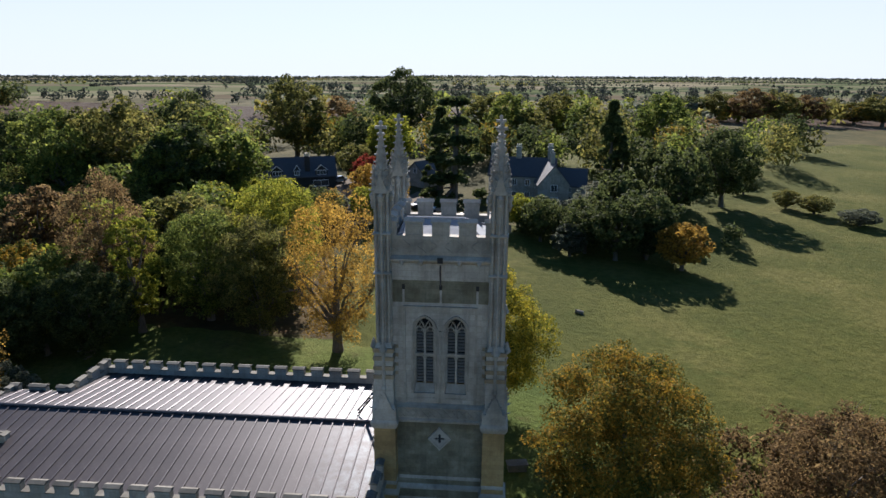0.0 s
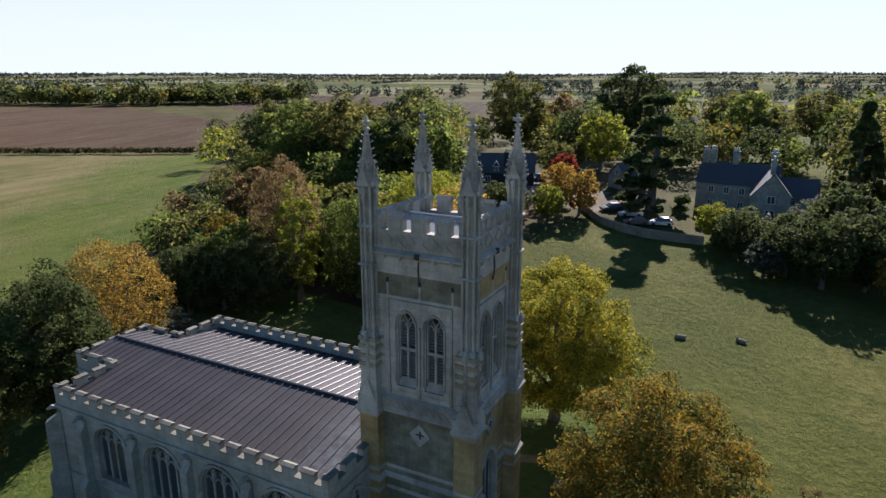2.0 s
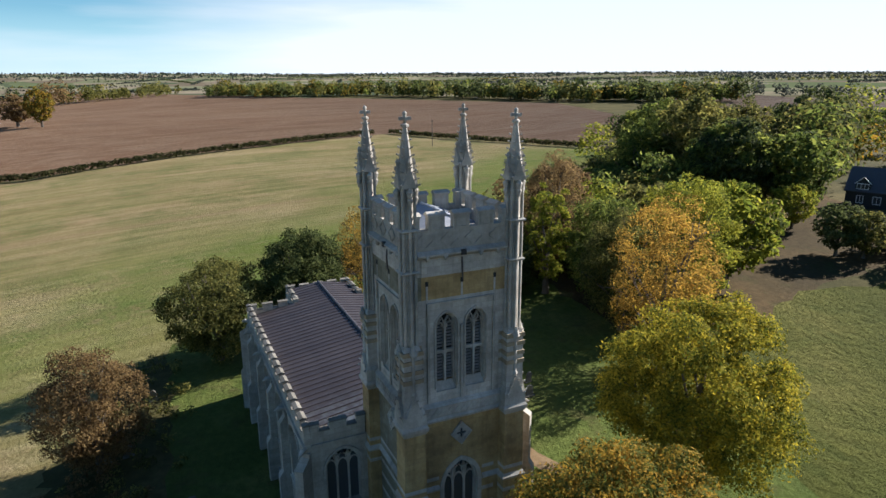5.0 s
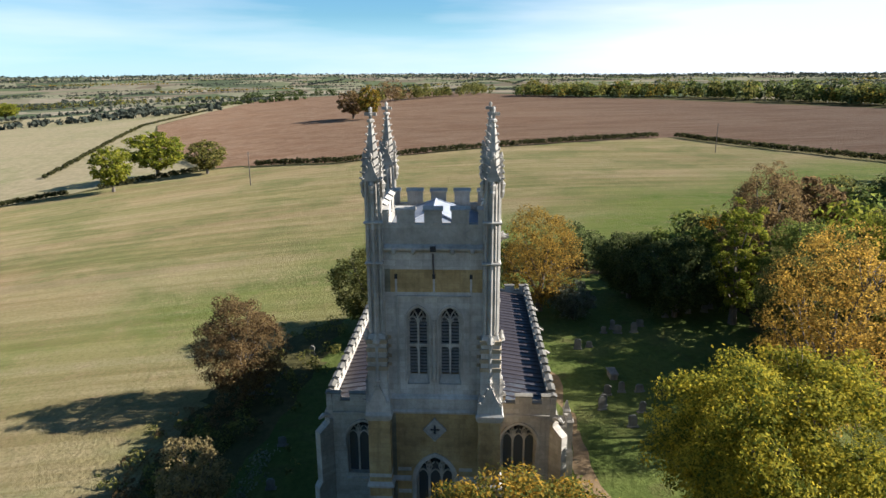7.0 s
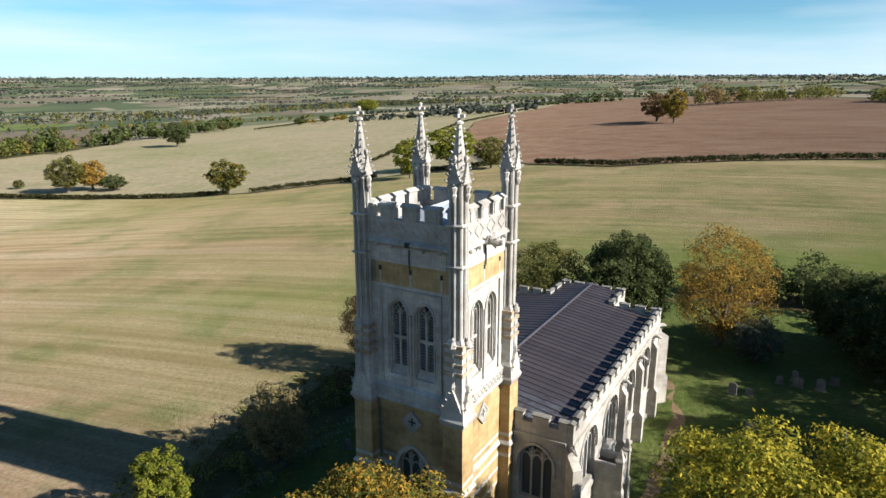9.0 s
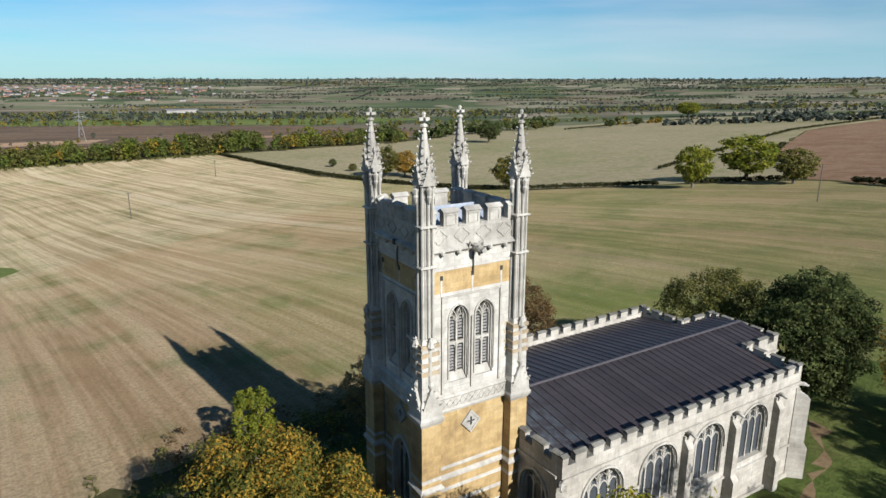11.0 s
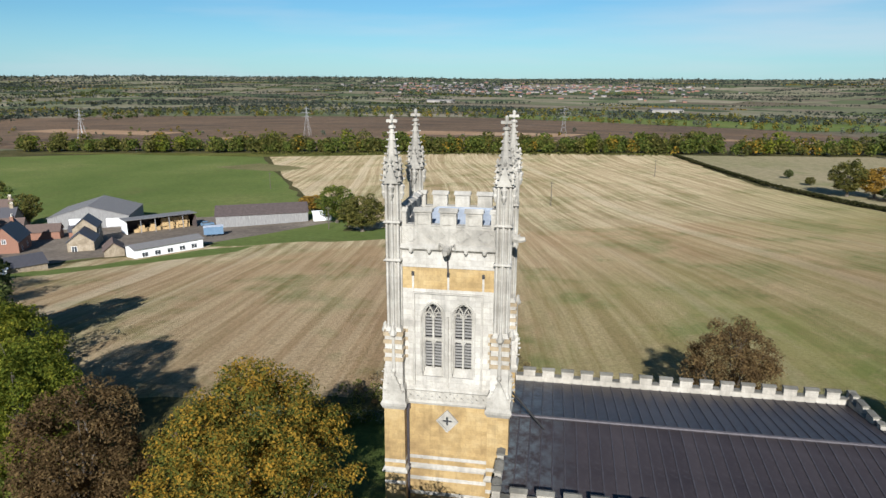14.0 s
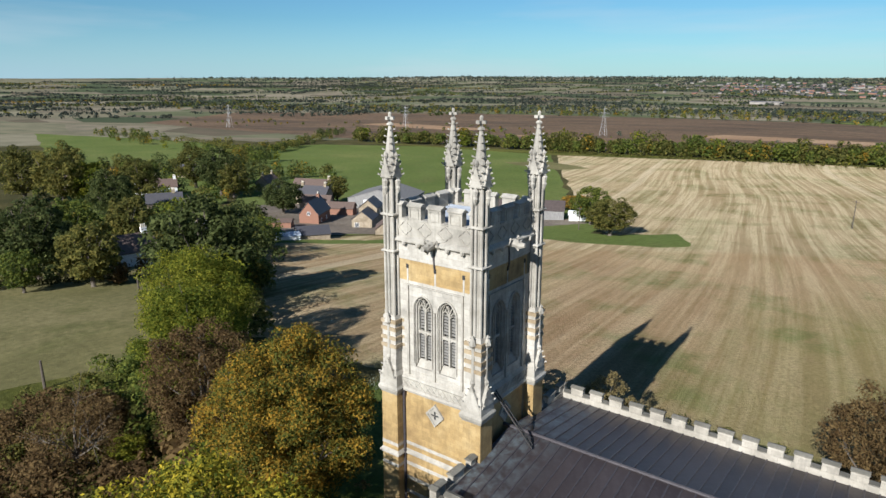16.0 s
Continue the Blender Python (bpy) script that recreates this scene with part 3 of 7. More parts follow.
def ribbon(bm, pts, w, y0, y1, m=None, closed=False):
    """A moulding that follows a line in the xz plane, w wide, between two depths."""
    n = len(pts)
    rows = []
    for i, (x, z) in enumerate(pts):
        a, b = pts[i - 1 if i or closed else 0], pts[(i + 1) % n if i < n - 1 or closed else n - 1]
        d = Vector((b[0] - a[0], b[1] - a[1])).normalized()
        k = Vector((-d.y, d.x)) * w / 2
        rows.append([bm.verts.new(p) for p in ((x + k.x, y0, z + k.y), (x - k.x, y0, z - k.y), (x - k.x, y1, z - k.y), (x + k.x, y1, z + k.y))])
    for a, b in zip(rows, rows[1:] + (rows[:1] if closed else [])):
        for i in range(4):
            bm.faces.new((a[i], a[(i + 1) % 4], b[(i + 1) % 4], b[i]))
    if not closed:
        bm.faces.new(rows[0][::-1])
        bm.faces.new(rows[-1])
    if m:
        bmesh.ops.transform(bm, matrix=m, verts=[v for r in rows for v in r])


def quads(name, verts, mat):
    """A mesh of loose four-cornered leaves from an array of n x 4 x 3."""
    n = len(verts)
    me = bpy.data.meshes.new(name)
    me.vertices.add(n * 4)
    me.vertices.foreach_set("co", verts.reshape(-1).astype(np.float32))
    me.loops.add(n * 4)
    me.loops.foreach_set("vertex_index", np.arange(n * 4, dtype=np.int32))
    me.polygons.add(n)
    me.polygons.foreach_set("loop_start", np.arange(0, n * 4, 4, dtype=np.int32))
    me.polygons.foreach_set("loop_total", np.full(n, 4, dtype=np.int32))
    me.update(calc_edges=True)
    me.materials.append(mat)
    return me

# ---- the ground: one sheet with the fields marked out in it ----
FIELDS = [
    ("stubble", [(-22, 17.5), (-8, 19.5), (4, 21.5), (14, 21.8), (22, 22.2), (35, 18.5), (41, 14), (56, -6), (65, -26), (78, -47), (113, -85), (143, -123), (165, -133), (256, -88), (222, -19), (193, 45), (207, 96), (185, 128), (150, 175), (60, 150), (0, 60)]),
    ("stubble", [(-22, 17.5), (0, 60), (60, 150), (150, 175), (136, 202), (105, 300), (88, 455), (-60, 448), (-200, 412), (-130, 285), (-84, 203), (-52, 148), (-88, 126), (-128, 88), (-70, 38), (-44, 17)]),
    ("plough", [(170, -136), (258, -92), (226, -19), (197, 45), (211, 96), (300, 165), (480, 250), (900, 300), (1000, 100), (660, -100), (598, -130), (385, -270), (240, -230)]),
    ("plough", [(60, -230), (220, -240), (360, -330), (420, -480), (100, -420)]),
    ("pale", [(211, 98), (190, 130), (152, 180), (140, 204), (110, 300), (92, 455), (250, 480), (520, 620), (800, 640), (900, 302), (480, 252), (300, 167)]),
    ("pasture", [(-20, 8), (-40, 12), (-70, 34), (-130, 80), (-170, 40), (-150, -60), (-220, -150), (-160, -260), (-60, -200), (-30, -118), (-18, -86), (14, -89), (22, -60), (14, -30), (-8, -24)]),
    ("churchyard", [(-20, 8), (-8, -24), (14, -30), (50, -32), (55.5, -7), (41, 13.5), (30, 13), (-20, 17)]),
    # west part of the pasture, painted lighter as if lit from behind the camera
    ("light_olive", [(-46, 2), (-62, 24), (-88, 44), (-130, 78), (-170, 40), (-150, -60), (-70, -50)]),
    ("path", [(5, -9.2), (8, -8.9), (11, -9.1), (14, -9.0), (17.6, -8.5), (20, -8.5), (23, -8.2), (28, -6.7), (33, -3), (33.4, -3.4), (28.4, -7.4), (23, -9.0), (20, -9.4), (17.6, -9.3), (14, -9.8), (11, -10.0), (8, -10.1), (4, -11), (-2, -12), (-2, -11)]),
    ("litter", [(14, -30.5), (22, -60), (24, -92), (60, -110), (140, -126), (112, -86), (77, -48), (64, -27), (55, -8), (51, -33)]),
    ("meadow", [(-205, 412), (-133, 285), (-87, 203), (-62, 172), (-56, 148), (-90, 128), (-130, 92), (-190, 120), (-330, 240), (-440, 300), (-420, 380), (-330, 420)]),
    ("gravel", [(-900, 480), (-420, 445), (-205, 470), (0, 500), (250, 520), (420, 640), (300, 900), (-100, 1050), (-600, 1000), (-1100, 800)]),
    ("earth", [(-170, 640), (20, 640), (40, 690), (-150, 700)]),
    ("earth", [(-60, 560), (30, 545), (50, 580), (-30, 590)]),
    ("earth", [(120, 640), (260, 620), (300, 650), (140, 670)]),
    ("earth", [(-330, 560), (-240, 552), (-230, 572), (-320, 580)]),
    ("light_olive", [(-160, 330), (-210, 350), (-190, 375), (-145, 350)]),
    ("pasture", [(-420, 418), (-200, 414), (-60, 450), (90, 457), (92, 468), (-60, 462), (-205, 440)]),
    ("earth", [(-620, 640), (-420, 600), (-400, 640), (-600, 690)]),
    ("meadow", [(-100, 1060), (300, 910), (600, 1000), (500, 1150), (0, 1200)]),
    ("pasture", [(-35, -125), (-62, -205), (-150, -262), (-60, -330), (60, -300), (20, -200)]),
    ("plough", [(-200, -330), (-60, -340), (60, -310), (80, -420), (-200, -520), (-420, -480)]),
    ("yard", [(-64, 168), (-90, 130), (-128, 94), (-190, 130), (-170, 165), (-110, 185)]),
    ("meadow", [(-50, 146), (-34, 159), (-24.4, 138), (-29.6, 131), (-37.6, 129.3), (-53, 127.4), (-75, 126.5), (-86, 122), (-88, 134), (-68.7, 150)]),
    ("meadow", [(-124, 80), (-113, 91), (-97, 106), (-86, 119), (-74, 124), (-72, 116), (-87, 104), (-104, 90), (-120, 75)]),
    ("yard", [(14, -92), (26, -92), (40, -112), (30, -122), (12, -104)]),
    ("meadow", [(-335, 215), (-372, 262), (-470, 330), (-600, 320), (-760, 280), (-520, 190), (-410, 150)]),
    ("meadow", [(-200, 60), (-320, 120), (-360, 220), (-335, 236), (-195, 118), (-165, 90)]),
]


def inside(px, py, poly):
    hit = np.zeros(px.shape, bool)
    for (x0, y0), (x1, y1) in zip(poly, poly[1:] + poly[:1]):
        cross = (y0 > py) != (y1 > py)
        with np.errstate(divide="ignore", invalid="ignore"):
            hit ^= cross & (px < (x1 - x0) * (py - y0) / (y1 - y0) + x0)
    return hit


def build_ground():
    from mathutils.geometry import delaunay_2d_cdt
    pts = []
    for step, inner, outer in ((2.5, 0, 45), (6, 45, 140), (18, 140, 480), (60, 480, 1500), (160, 1500, 4700)):
        k = np.arange(-outer, outer + step / 2, step)
        gx, gy = np.meshgrid(k, k)
        far = np.maximum(abs(gx), abs(gy)) if outer < 4000 else np.hypot(gx, gy)
        keep = (np.maximum(abs(gx), abs(gy)) > inner + step * 0.3) & (far <= outer)
        pts.append(np.c_[gx[keep], gy[keep]])
    pts = np.vstack(pts)
    pts += np.random.RandomState(3).uniform(-0.15, 0.15, pts.shape)
    verts, edges = [Vector(p) for p in pts], []
    for _, poly in FIELDS:
        for (x0, y0), (x1, y1) in zip(poly, poly[1:] + poly[:1]):
            n = max(1, int(math.hypot(x1 - x0, y1 - y0) / max(1.5, 0.04 * math.hypot(x0, y0))))
            first = len(verts)
            for i in range(n + 1):
                x, y = x0 + (x1 - x0) * i / n, y0 + (y1 - y0) * i / n
                k = min(0.9, 0.012 * math.hypot(x, y))          # uneven edges
                verts.append(Vector((x + k * math.sin(x * 0.9 + y * 1.3) + k * math.sin(y * 0.31), y + k * math.sin(x * 1.1 - y * 0.7) + k * math.sin(x * 0.27))))
            edges += [(first + i, first + i + 1) for i in range(n)]
    v, _, faces, *_ = delaunay_2d_cdt(verts, edges, [], 0, 0.01)
    co = np.array([(p.x, p.y) for p in v])
    z = ground_z(co[:, 0], co[:, 1])
    r = np.hypot(co[:, 0], co[:, 1])
    z = z + 0.12 * np.sin(co[:, 0] * 0.21 + 1) * np.sin(co[:, 1] * 0.17) * np.clip(r / 60 - 0.3, 0, 1)
    me = bpy.data.meshes.new("ground")
    me.from_pydata(np.c_[co, z].tolist(), [], faces)
    tri = np.array(faces)
    cx, cy = co[tri, 0].mean(1), co[tri, 1].mean(1)
    names = ["rough", "far", "stubble", "plough", "pale", "pasture", "churchyard", "litter", "meadow", "gravel", "earth", "yard", "path", "light_olive"]
    slot = np.where(np.hypot(cx, cy) > 620, 1, 0)
    for kind, poly in FIELDS:
        slot[inside(cx, cy, poly)] = names.index(kind)
    for kind in names:
        me.materials.append(SOIL[kind])
    me.polygons.foreach_set("material_index", slot.astype(np.int32))
    me.shade_smooth()
    return tagged(new("ground", me), "rolling farmland with stubble, plough and pasture", "ground", kind="structure")


build_ground()

# ---- the church tower ----
HALF = 2.62            # half the width between the wall faces
FACES = [("north", 180), ("west", -90), ("south", 0), ("east", 90)]
# in a face's own frame x runs along the wall, -y points out of it and z goes up


def face_pose(turn):
    return pose(0, 0, 0, 0, 0, turn)


def mullioned(x0, x1, z0, spring, apex, lights, y, mat, parent, m, transom=None, louvred=False, deep=0.22):
    """Tracery, transom, glass or louvres of a pointed window, set back in its opening."""
    w = (x1 - x0) / lights
    bm = bmesh.new()
    ribbon(bm, arch(x0 + 0.05, x1 - 0.05, z0, spring, apex - 0.06), 0.12, y, y + 0.22, m)
    for i in range(1, lights):
        x = x0 + w * i
        box(bm, x - 0.055, x + 0.055, y + 0.02, y + 0.2, z0, spring + (apex - spring) * 0.55, m)
    part("frame", bm, mat, parent)
    bm = bmesh.new()
    for i in range(lights):
        ribbon(bm, arch(x0 + w * i + 0.03, x0 + w * (i + 1) - 0.03, spring - 0.05, spring - 0.02, spring + w * 0.62, 4)[1:-1], 0.075, y + 0.04, y + 0.17, m)
    rise = apex - spring
    for i in range(1, lights):
        x = x0 + w * i
        for s in (-1, 1):
            ribbon(bm, [(x, spring + w * 0.15), (x + s * w * 0.22, spring + rise * 0.42), (x, spring + rise * 0.72)], 0.06, y + 0.05, y + 0.16, m)
        for s in (-1, 1):
            ribbon(bm, [(x, spring + rise * 0.4), (x + s * w * 0.42, spring + rise * 0.62)], 0.05, y + 0.05, y + 0.16, m)
    part("tracery", bm, mat, parent)["kind"] = "stuff"
    if transom:
        bm = bmesh.new()
        box(bm, x0 + 0.04, x1 - 0.04, y + 0.03, y + 0.19, transom - 0.06, transom + 0.06, m)
        for i in range(lights):
            ribbon(bm, arch(x0 + w * i + 0.05, x0 + w * (i + 1) - 0.05, transom - 0.34, transom - 0.3, transom - 0.05, 3)[1:-1], 0.06, y + 0.05, y + 0.16, m)
        part("transom", bm, mat, parent)
    if louvred:
        bm = bmesh.new()
        box(bm, -w / 2 + 0.06, w / 2 - 0.06, -0.012, 0.012, -0.09, 0.09, pose(0, 0, 0, -38))
        me = bpy.data.meshes.new("louvre")
        bm.to_mesh(me)
        bm.free()
        me.materials.append(LOUVRE)
        z = z0 + 0.1
        while z < spring + 0.15:
            if not transom or abs(z - transom) > 0.1:
                for i in range(lights):
                    share("louvre", me, parent, m @ pose(x0 + w * (i + 0.5), y + 0.13, z))
            z += 0.2
    else:
        for i in range(lights):
            bm = slab(arch(x0 + w * i + 0.02, x0 + w * (i + 1) - 0.02, z0 + 0.02, spring, spring + (rise * 0.8 if lights % 2 and i == lights // 2 else rise * 0.5), 4), [], y + 0.1, y + 0.112, m)
            part("pane", bm, GLASS, parent)
    # near-black sheet painted as the unlit inside of the window
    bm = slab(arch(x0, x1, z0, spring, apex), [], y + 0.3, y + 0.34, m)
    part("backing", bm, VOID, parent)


def belfry_window(parent, m, x0, x1):
    """A deep pointed opening of two lights: stepped reveals, mullion, transom, tracery and slanted slates."""
    win = hang(tagged(new("belfry_window"), "paired louvred belfry light with cusped tracery"), parent)
    y = -HALF + 0.2
    z0, spring, apex, transom = 12.42, 15.3, 15.98, 13.98
    mid, w = (x0 + x1) / 2, (x1 - x0) / 2
    bm = bmesh.new()
    ribbon(bm, arch(x0 - 0.06, x1 + 0.06, 12.2, spring, apex + 0.08), 0.07, -HALF - 0.07, -HALF + 0.05, m)
    ribbon(bm, arch(x0 + 0.03, x1 - 0.03, 12.2, spring, apex - 0.03), 0.06, -HALF + 0.08, y + 0.1, m)
    part("hood_mould", bm, CARVED, win)
    bm = bmesh.new()
    ribbon(bm, arch(x0 + 0.08, x1 - 0.08, z0, spring, apex - 0.08), 0.07, y, y + 0.16, m)
    box(bm, mid - 0.05, mid + 0.05, y - 0.02, y + 0.16, z0, spring + 0.05, m)
    part("frame", bm, CARVED, win)
    bm = bmesh.new()
    for s in (-1, 1):
        c = mid + s * w / 2
        ribbon(bm, arch(c - w / 2 + 0.04, c + w / 2 - 0.04, spring - 0.25, spring - 0.2, spring + 0.14, 4)[1:-1], 0.06, y + 0.01, y + 0.14, m)
        ribbon(bm, [(mid, spring), (mid + s * 0.07, spring + 0.22), (mid + s * 0.2, spring + 0.42)], 0.055, y + 0.01, y + 0.14, m)
        ribbon(bm, [(c, spring + 0.14), (c - s * 0.05, spring + 0.3)], 0.05, y + 0.01, y + 0.14, m)
        for k in (-1, 1):
            ribbon(bm, [(c + k * 0.17, spring - 0.14), (c + k * 0.1, spring - 0.1), (c + k * 0.13, spring + 0.0)], 0.035, y + 0.03, y + 0.12, m)
    part("tracery", bm, CARVED, win)["kind"] = "stuff"
    bm = bmesh.new()
    box(bm, x0 + 0.06, x1 - 0.06, y - 0.01, y + 0.15, transom - 0.05, transom + 0.06, m)
    for s in (-1, 1):
        c = mid + s * w / 2
        ribbon(bm, arch(c - w / 2 + 0.05, c + w / 2 - 0.05, transom - 0.26, transom - 0.22, transom - 0.06, 4)[1:-1], 0.06, y + 0.01, y + 0.14, m)
    part("transom", bm, CARVED, win)
    bm = bmesh.new()
    box(bm, -w / 2 + 0.05, w / 2 - 0.05, -0.014, 0.014, -0.055, 0.055, pose(0, 0, 0, -48))
    me = bpy.data.meshes.new("louvre")
    bm.to_mesh(me)
    bm.free()
    me.materials.append(LOUVRE)
    z = z0 + 0.12
    while z < spring + 0.05:
        if abs(z - transom) > 0.1:
            for s in (-1, 1):
                share("louvre", me, win, m @ pose(mid + s * w / 2, y + 0.14, z))
        z += 0.165
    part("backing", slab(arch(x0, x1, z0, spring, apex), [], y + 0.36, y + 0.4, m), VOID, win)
    bm = bmesh.new()                                   # steep sloping sill
    loft(bm, [[m @ Vector(p) for p in ((x, -HALF - 0.02, 11.75), (x, -HALF + 0.3, z0), (x, -HALF + 0.3, 11.75))] for x in (x0 + 0.02, x1 - 0.02)])
    part("sill", bm, CARVED, win)


def tower():
    t = thing("church_tower", "tall late medieval tower of pale limestone banded with ochre ironstone", "church tower")
    for side, turn in FACES:
        m = face_pose(turn)
        # lower stage of ironstone
        west = side == "west"
        ns = side in ("north", "south")
        w7, w6, w3 = (HALF, HALF, HALF) if ns else (HALF - 0.7, HALF - 0.6, HALF - 0.36)
        hole = [arch(-0.95, 0.95, 3.4, 6.7, 8.0)] if west else []
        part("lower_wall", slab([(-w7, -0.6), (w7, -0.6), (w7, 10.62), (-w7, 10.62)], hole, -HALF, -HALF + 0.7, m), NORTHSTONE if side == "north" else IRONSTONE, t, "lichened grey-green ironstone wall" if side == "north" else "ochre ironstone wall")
        if west:
            win = hang(tagged(new("west_window"), "three-light pointed west window with tracery"), t)
            mullioned(-0.95, 0.95, 3.4, 6.7, 8.0, 3, -HALF + 0.25, CARVED, win, m, None)
            bm = bmesh.new()
            ribbon(bm, arch(-1.05, 1.05, 3.4, 6.7, 8.12), 0.22, -HALF - 0.06, -HALF + 0.24, m)
            part("hood_mould", bm, CARVED, win)
        for z, h in ((7.28, 0.2), (6.0, 0.22), (5.1, 0.22), (4.2, 0.22)):
            for x0, x1 in (((-HALF + 0.75, -1.2), (1.2, HALF - 0.75)) if west and z < 7.9 else ((-HALF + 0.55, HALF - 0.55),)):
                bm = bmesh.new()
                box(bm, x0, x1, -HALF - 0.006, -HALF + 0.1, z - h / 2, z + h / 2, m)
                part("stone_band", bm, LIMESTONE, t, "pale limestone band")
        for x0, x1 in (((-HALF, -1.2), (1.2, HALF)) if west else ((-HALF, HALF),)):
            bm = bmesh.new()
            loft(bm, [[m @ Vector((x, y, z)) for y, z in ((-HALF - 0.14, 6.66), (-HALF - 0.14, 6.74), (-HALF, 6.9), (-HALF, 6.58))] for x in (x0, x1)])
            part("string_course", bm, CARVED, t)
        # quatrefoil in a diamond
        dia = [(0, 9.55 - 0.58), (0.52, 9.55), (0, 9.55 + 0.58), (-0.52, 9.55)]
        foil = [(q * math.cos(a), 9.55 + q * math.sin(a)) for a, q in [(k * math.pi / 16, 0.17 * (1 + 0.55 * math.cos(k * math.pi / 4))) for k in range(32)]]
        pan = part("diamond_panel", slab(dia, [foil], -HALF - 0.07, -HALF - 0.02, m), CARVED, t, "carved diamond panel pierced by a quatrefoil")
        bm = bmesh.new()
        ribbon(bm, dia, 0.13, -HALF - 0.11, -HALF + 0.05, m, True)
        part("moulding", bm, CARVED, pan)
        # near-black sheet gives the piercing its shade
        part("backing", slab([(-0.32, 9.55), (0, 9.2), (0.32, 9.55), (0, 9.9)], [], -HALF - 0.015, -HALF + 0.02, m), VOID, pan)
        # carved frieze and weathered plinth of the belfry stage
        bm = bmesh.new()
        loft(bm, [[m @ Vector((x, y, z)) for y, z in ((-HALF - 0.2, 10.5), (-HALF - 0.24, 10.62), (-HALF - 0.16, 10.72), (-HALF - 0.16, 11.22), (-HALF - 0.22, 11.3), (-HALF + 0.02, 11.5), (-HALF + 0.02, 10.4))] for x in (-HALF + 0.4, HALF - 0.4)])
        frieze = part("frieze", bm, CARVED, t, "carved band of crossed tracery")
        bm = bmesh.new()
        for i in range(11):
            x = -1.9 + i * 0.38
            for s in (-1, 1):
                ribbon(bm, [(x - s * 0.19, 10.76), (x + s * 0.19, 11.18)], 0.05, -HALF - 0.2, -HALF - 0.15, m)
        part("tracery", bm, CARVED, frieze)["kind"] = "stuff"
        # belfry stage with two openings
        part("belfry_wall", slab([(-w6, 10.62), (w6, 10.62), (w6, 16.72), (-w6, 16.72)],
             [arch(-1.3, -0.23, 12.0, 15.3, 15.98), arch(0.23, 1.3, 12.0, 15.3, 15.98)], -HALF, -HALF + 0.6, m), LIMESTONE, t)
        for x0, x1 in ((-1.3, -0.23), (0.23, 1.3)):
            belfry_window(t, m, x0, x1)
        bm = bmesh.new()                                # square label frame round the pair
        ribbon(bm, [(-1.72, 11.5), (-1.72, 16.52), (1.72, 16.52), (1.72, 11.5)], 0.12, -HALF - 0.1, -HALF + 0.05, m)
        box(bm, -0.05, 0.05, -HALF - 0.1, -HALF + 0.05, 11.5, 15.3, m)
        part("label_frame", bm, CARVED, t)
        for z in (13.05, 13.5, 14.0, 14.45):            # ironstone lacing beside the buttresses
            for s in (-1, 1):
                bm = bmesh.new()
                box(bm, s * 2.28 - 0.24, s * 2.28 + 0.24, -HALF - 0.006, -HALF + 0.1, z - 0.09, z + 0.09, m)
                part("ironstone_block", bm, LACING, t, "ochre ironstone lacing block")
        # ochre and white bands under the parapet
        bm = bmesh.new()
        box(bm, -w6, w6, -HALF, -HALF + 0.6, 16.72, 17.84, m)
        # the north band takes the darker grey-green stone
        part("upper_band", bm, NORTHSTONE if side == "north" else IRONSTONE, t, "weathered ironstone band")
        bm = bmesh.new()
        box(bm, -w6, w6, -HALF - 0.05, -HALF + 0.6, 17.84, 18.72, m)
        part("white_band", bm, LIMESTONE, t, "smooth pale ashlar band")
        for x in (-1.75, 0.02, 1.75):                   # putlog holes with pale streaks below
            bm = bmesh.new()
            # solid near-black block, the hole's shade painted on
            box(bm, x - 0.07, x + 0.07, -HALF - 0.035, -HALF + 0.05, 17.38, 17.6, m)
            part("drain_hole", bm, VOID, t)
            bm = bmesh.new()
            box(bm, x - 0.05, x + 0.05, -HALF - 0.012, -HALF + 0.05, 16.55, 17.36, m)
            part("lime_streak", bm, LIMESTONE, t, "pale lime run below a drain hole")
        bm = bmesh.new()
        loft(bm, [[m @ Vector((x, y, z)) for y, z in ((-HALF - 0.05, 18.66), (-HALF - 0.26, 18.82), (-HALF - 0.26, 18.9), (-HALF - 0.05, 19.04), (-HALF + 0.1, 19.04), (-HALF + 0.1, 18.66))] for x in (-w3, w3)])
        part("cornice", bm, CARVED, t)
        for x in (-1.8, -0.9, 0.9, 1.8):
            bm = bmesh.new()
            loft(bm, [[m @ Vector(p) for p in ngon(x, -HALF - 0.22, z, r, 6)] for z, r in ((18.6, 0.05), (18.68, 0.11), (18.8, 0.12), (18.88, 0.06))])
            part("carved_boss", bm, CARVED, t)
        # gargoyle with its spout
        if side in ("south", "east"):
            bm = bmesh.new()
            tube(bm, [m @ Vector(p) for p in ((0, -HALF - 0.05, 18.8), (0, -HALF - 0.4, 18.88), (0, -HALF - 0.74, 18.78), (0, -HALF - 0.98, 18.82))], [0.19, 0.23, 0.18, 0.12], 8)
            for s in (-1, 1):
                tube(bm, [m @ Vector(p) for p in ((s * 0.12, -HALF - 0.3, 18.95), (s * 0.36, -HALF - 0.36, 19.14), (s * 0.42, -HALF - 0.26, 18.78))], [0.07, 0.07, 0.03], 5)
                tube(bm, [m @ Vector(p) for p in ((s * 0.08, -HALF - 0.62, 18.9), (s * 0.16, -HALF - 0.7, 19.06))], [0.06, 0.02], 5)
            tube(bm, [m @ Vector(p) for p in ((0, -HALF - 0.5, 18.7), (0, -HALF - 0.62, 18.5))], [0.1, 0.04], 6)
            part("gargoyle", bm, CARVED, t, "weathered stone gargoyle")
        else:
            bm = bmesh.new()
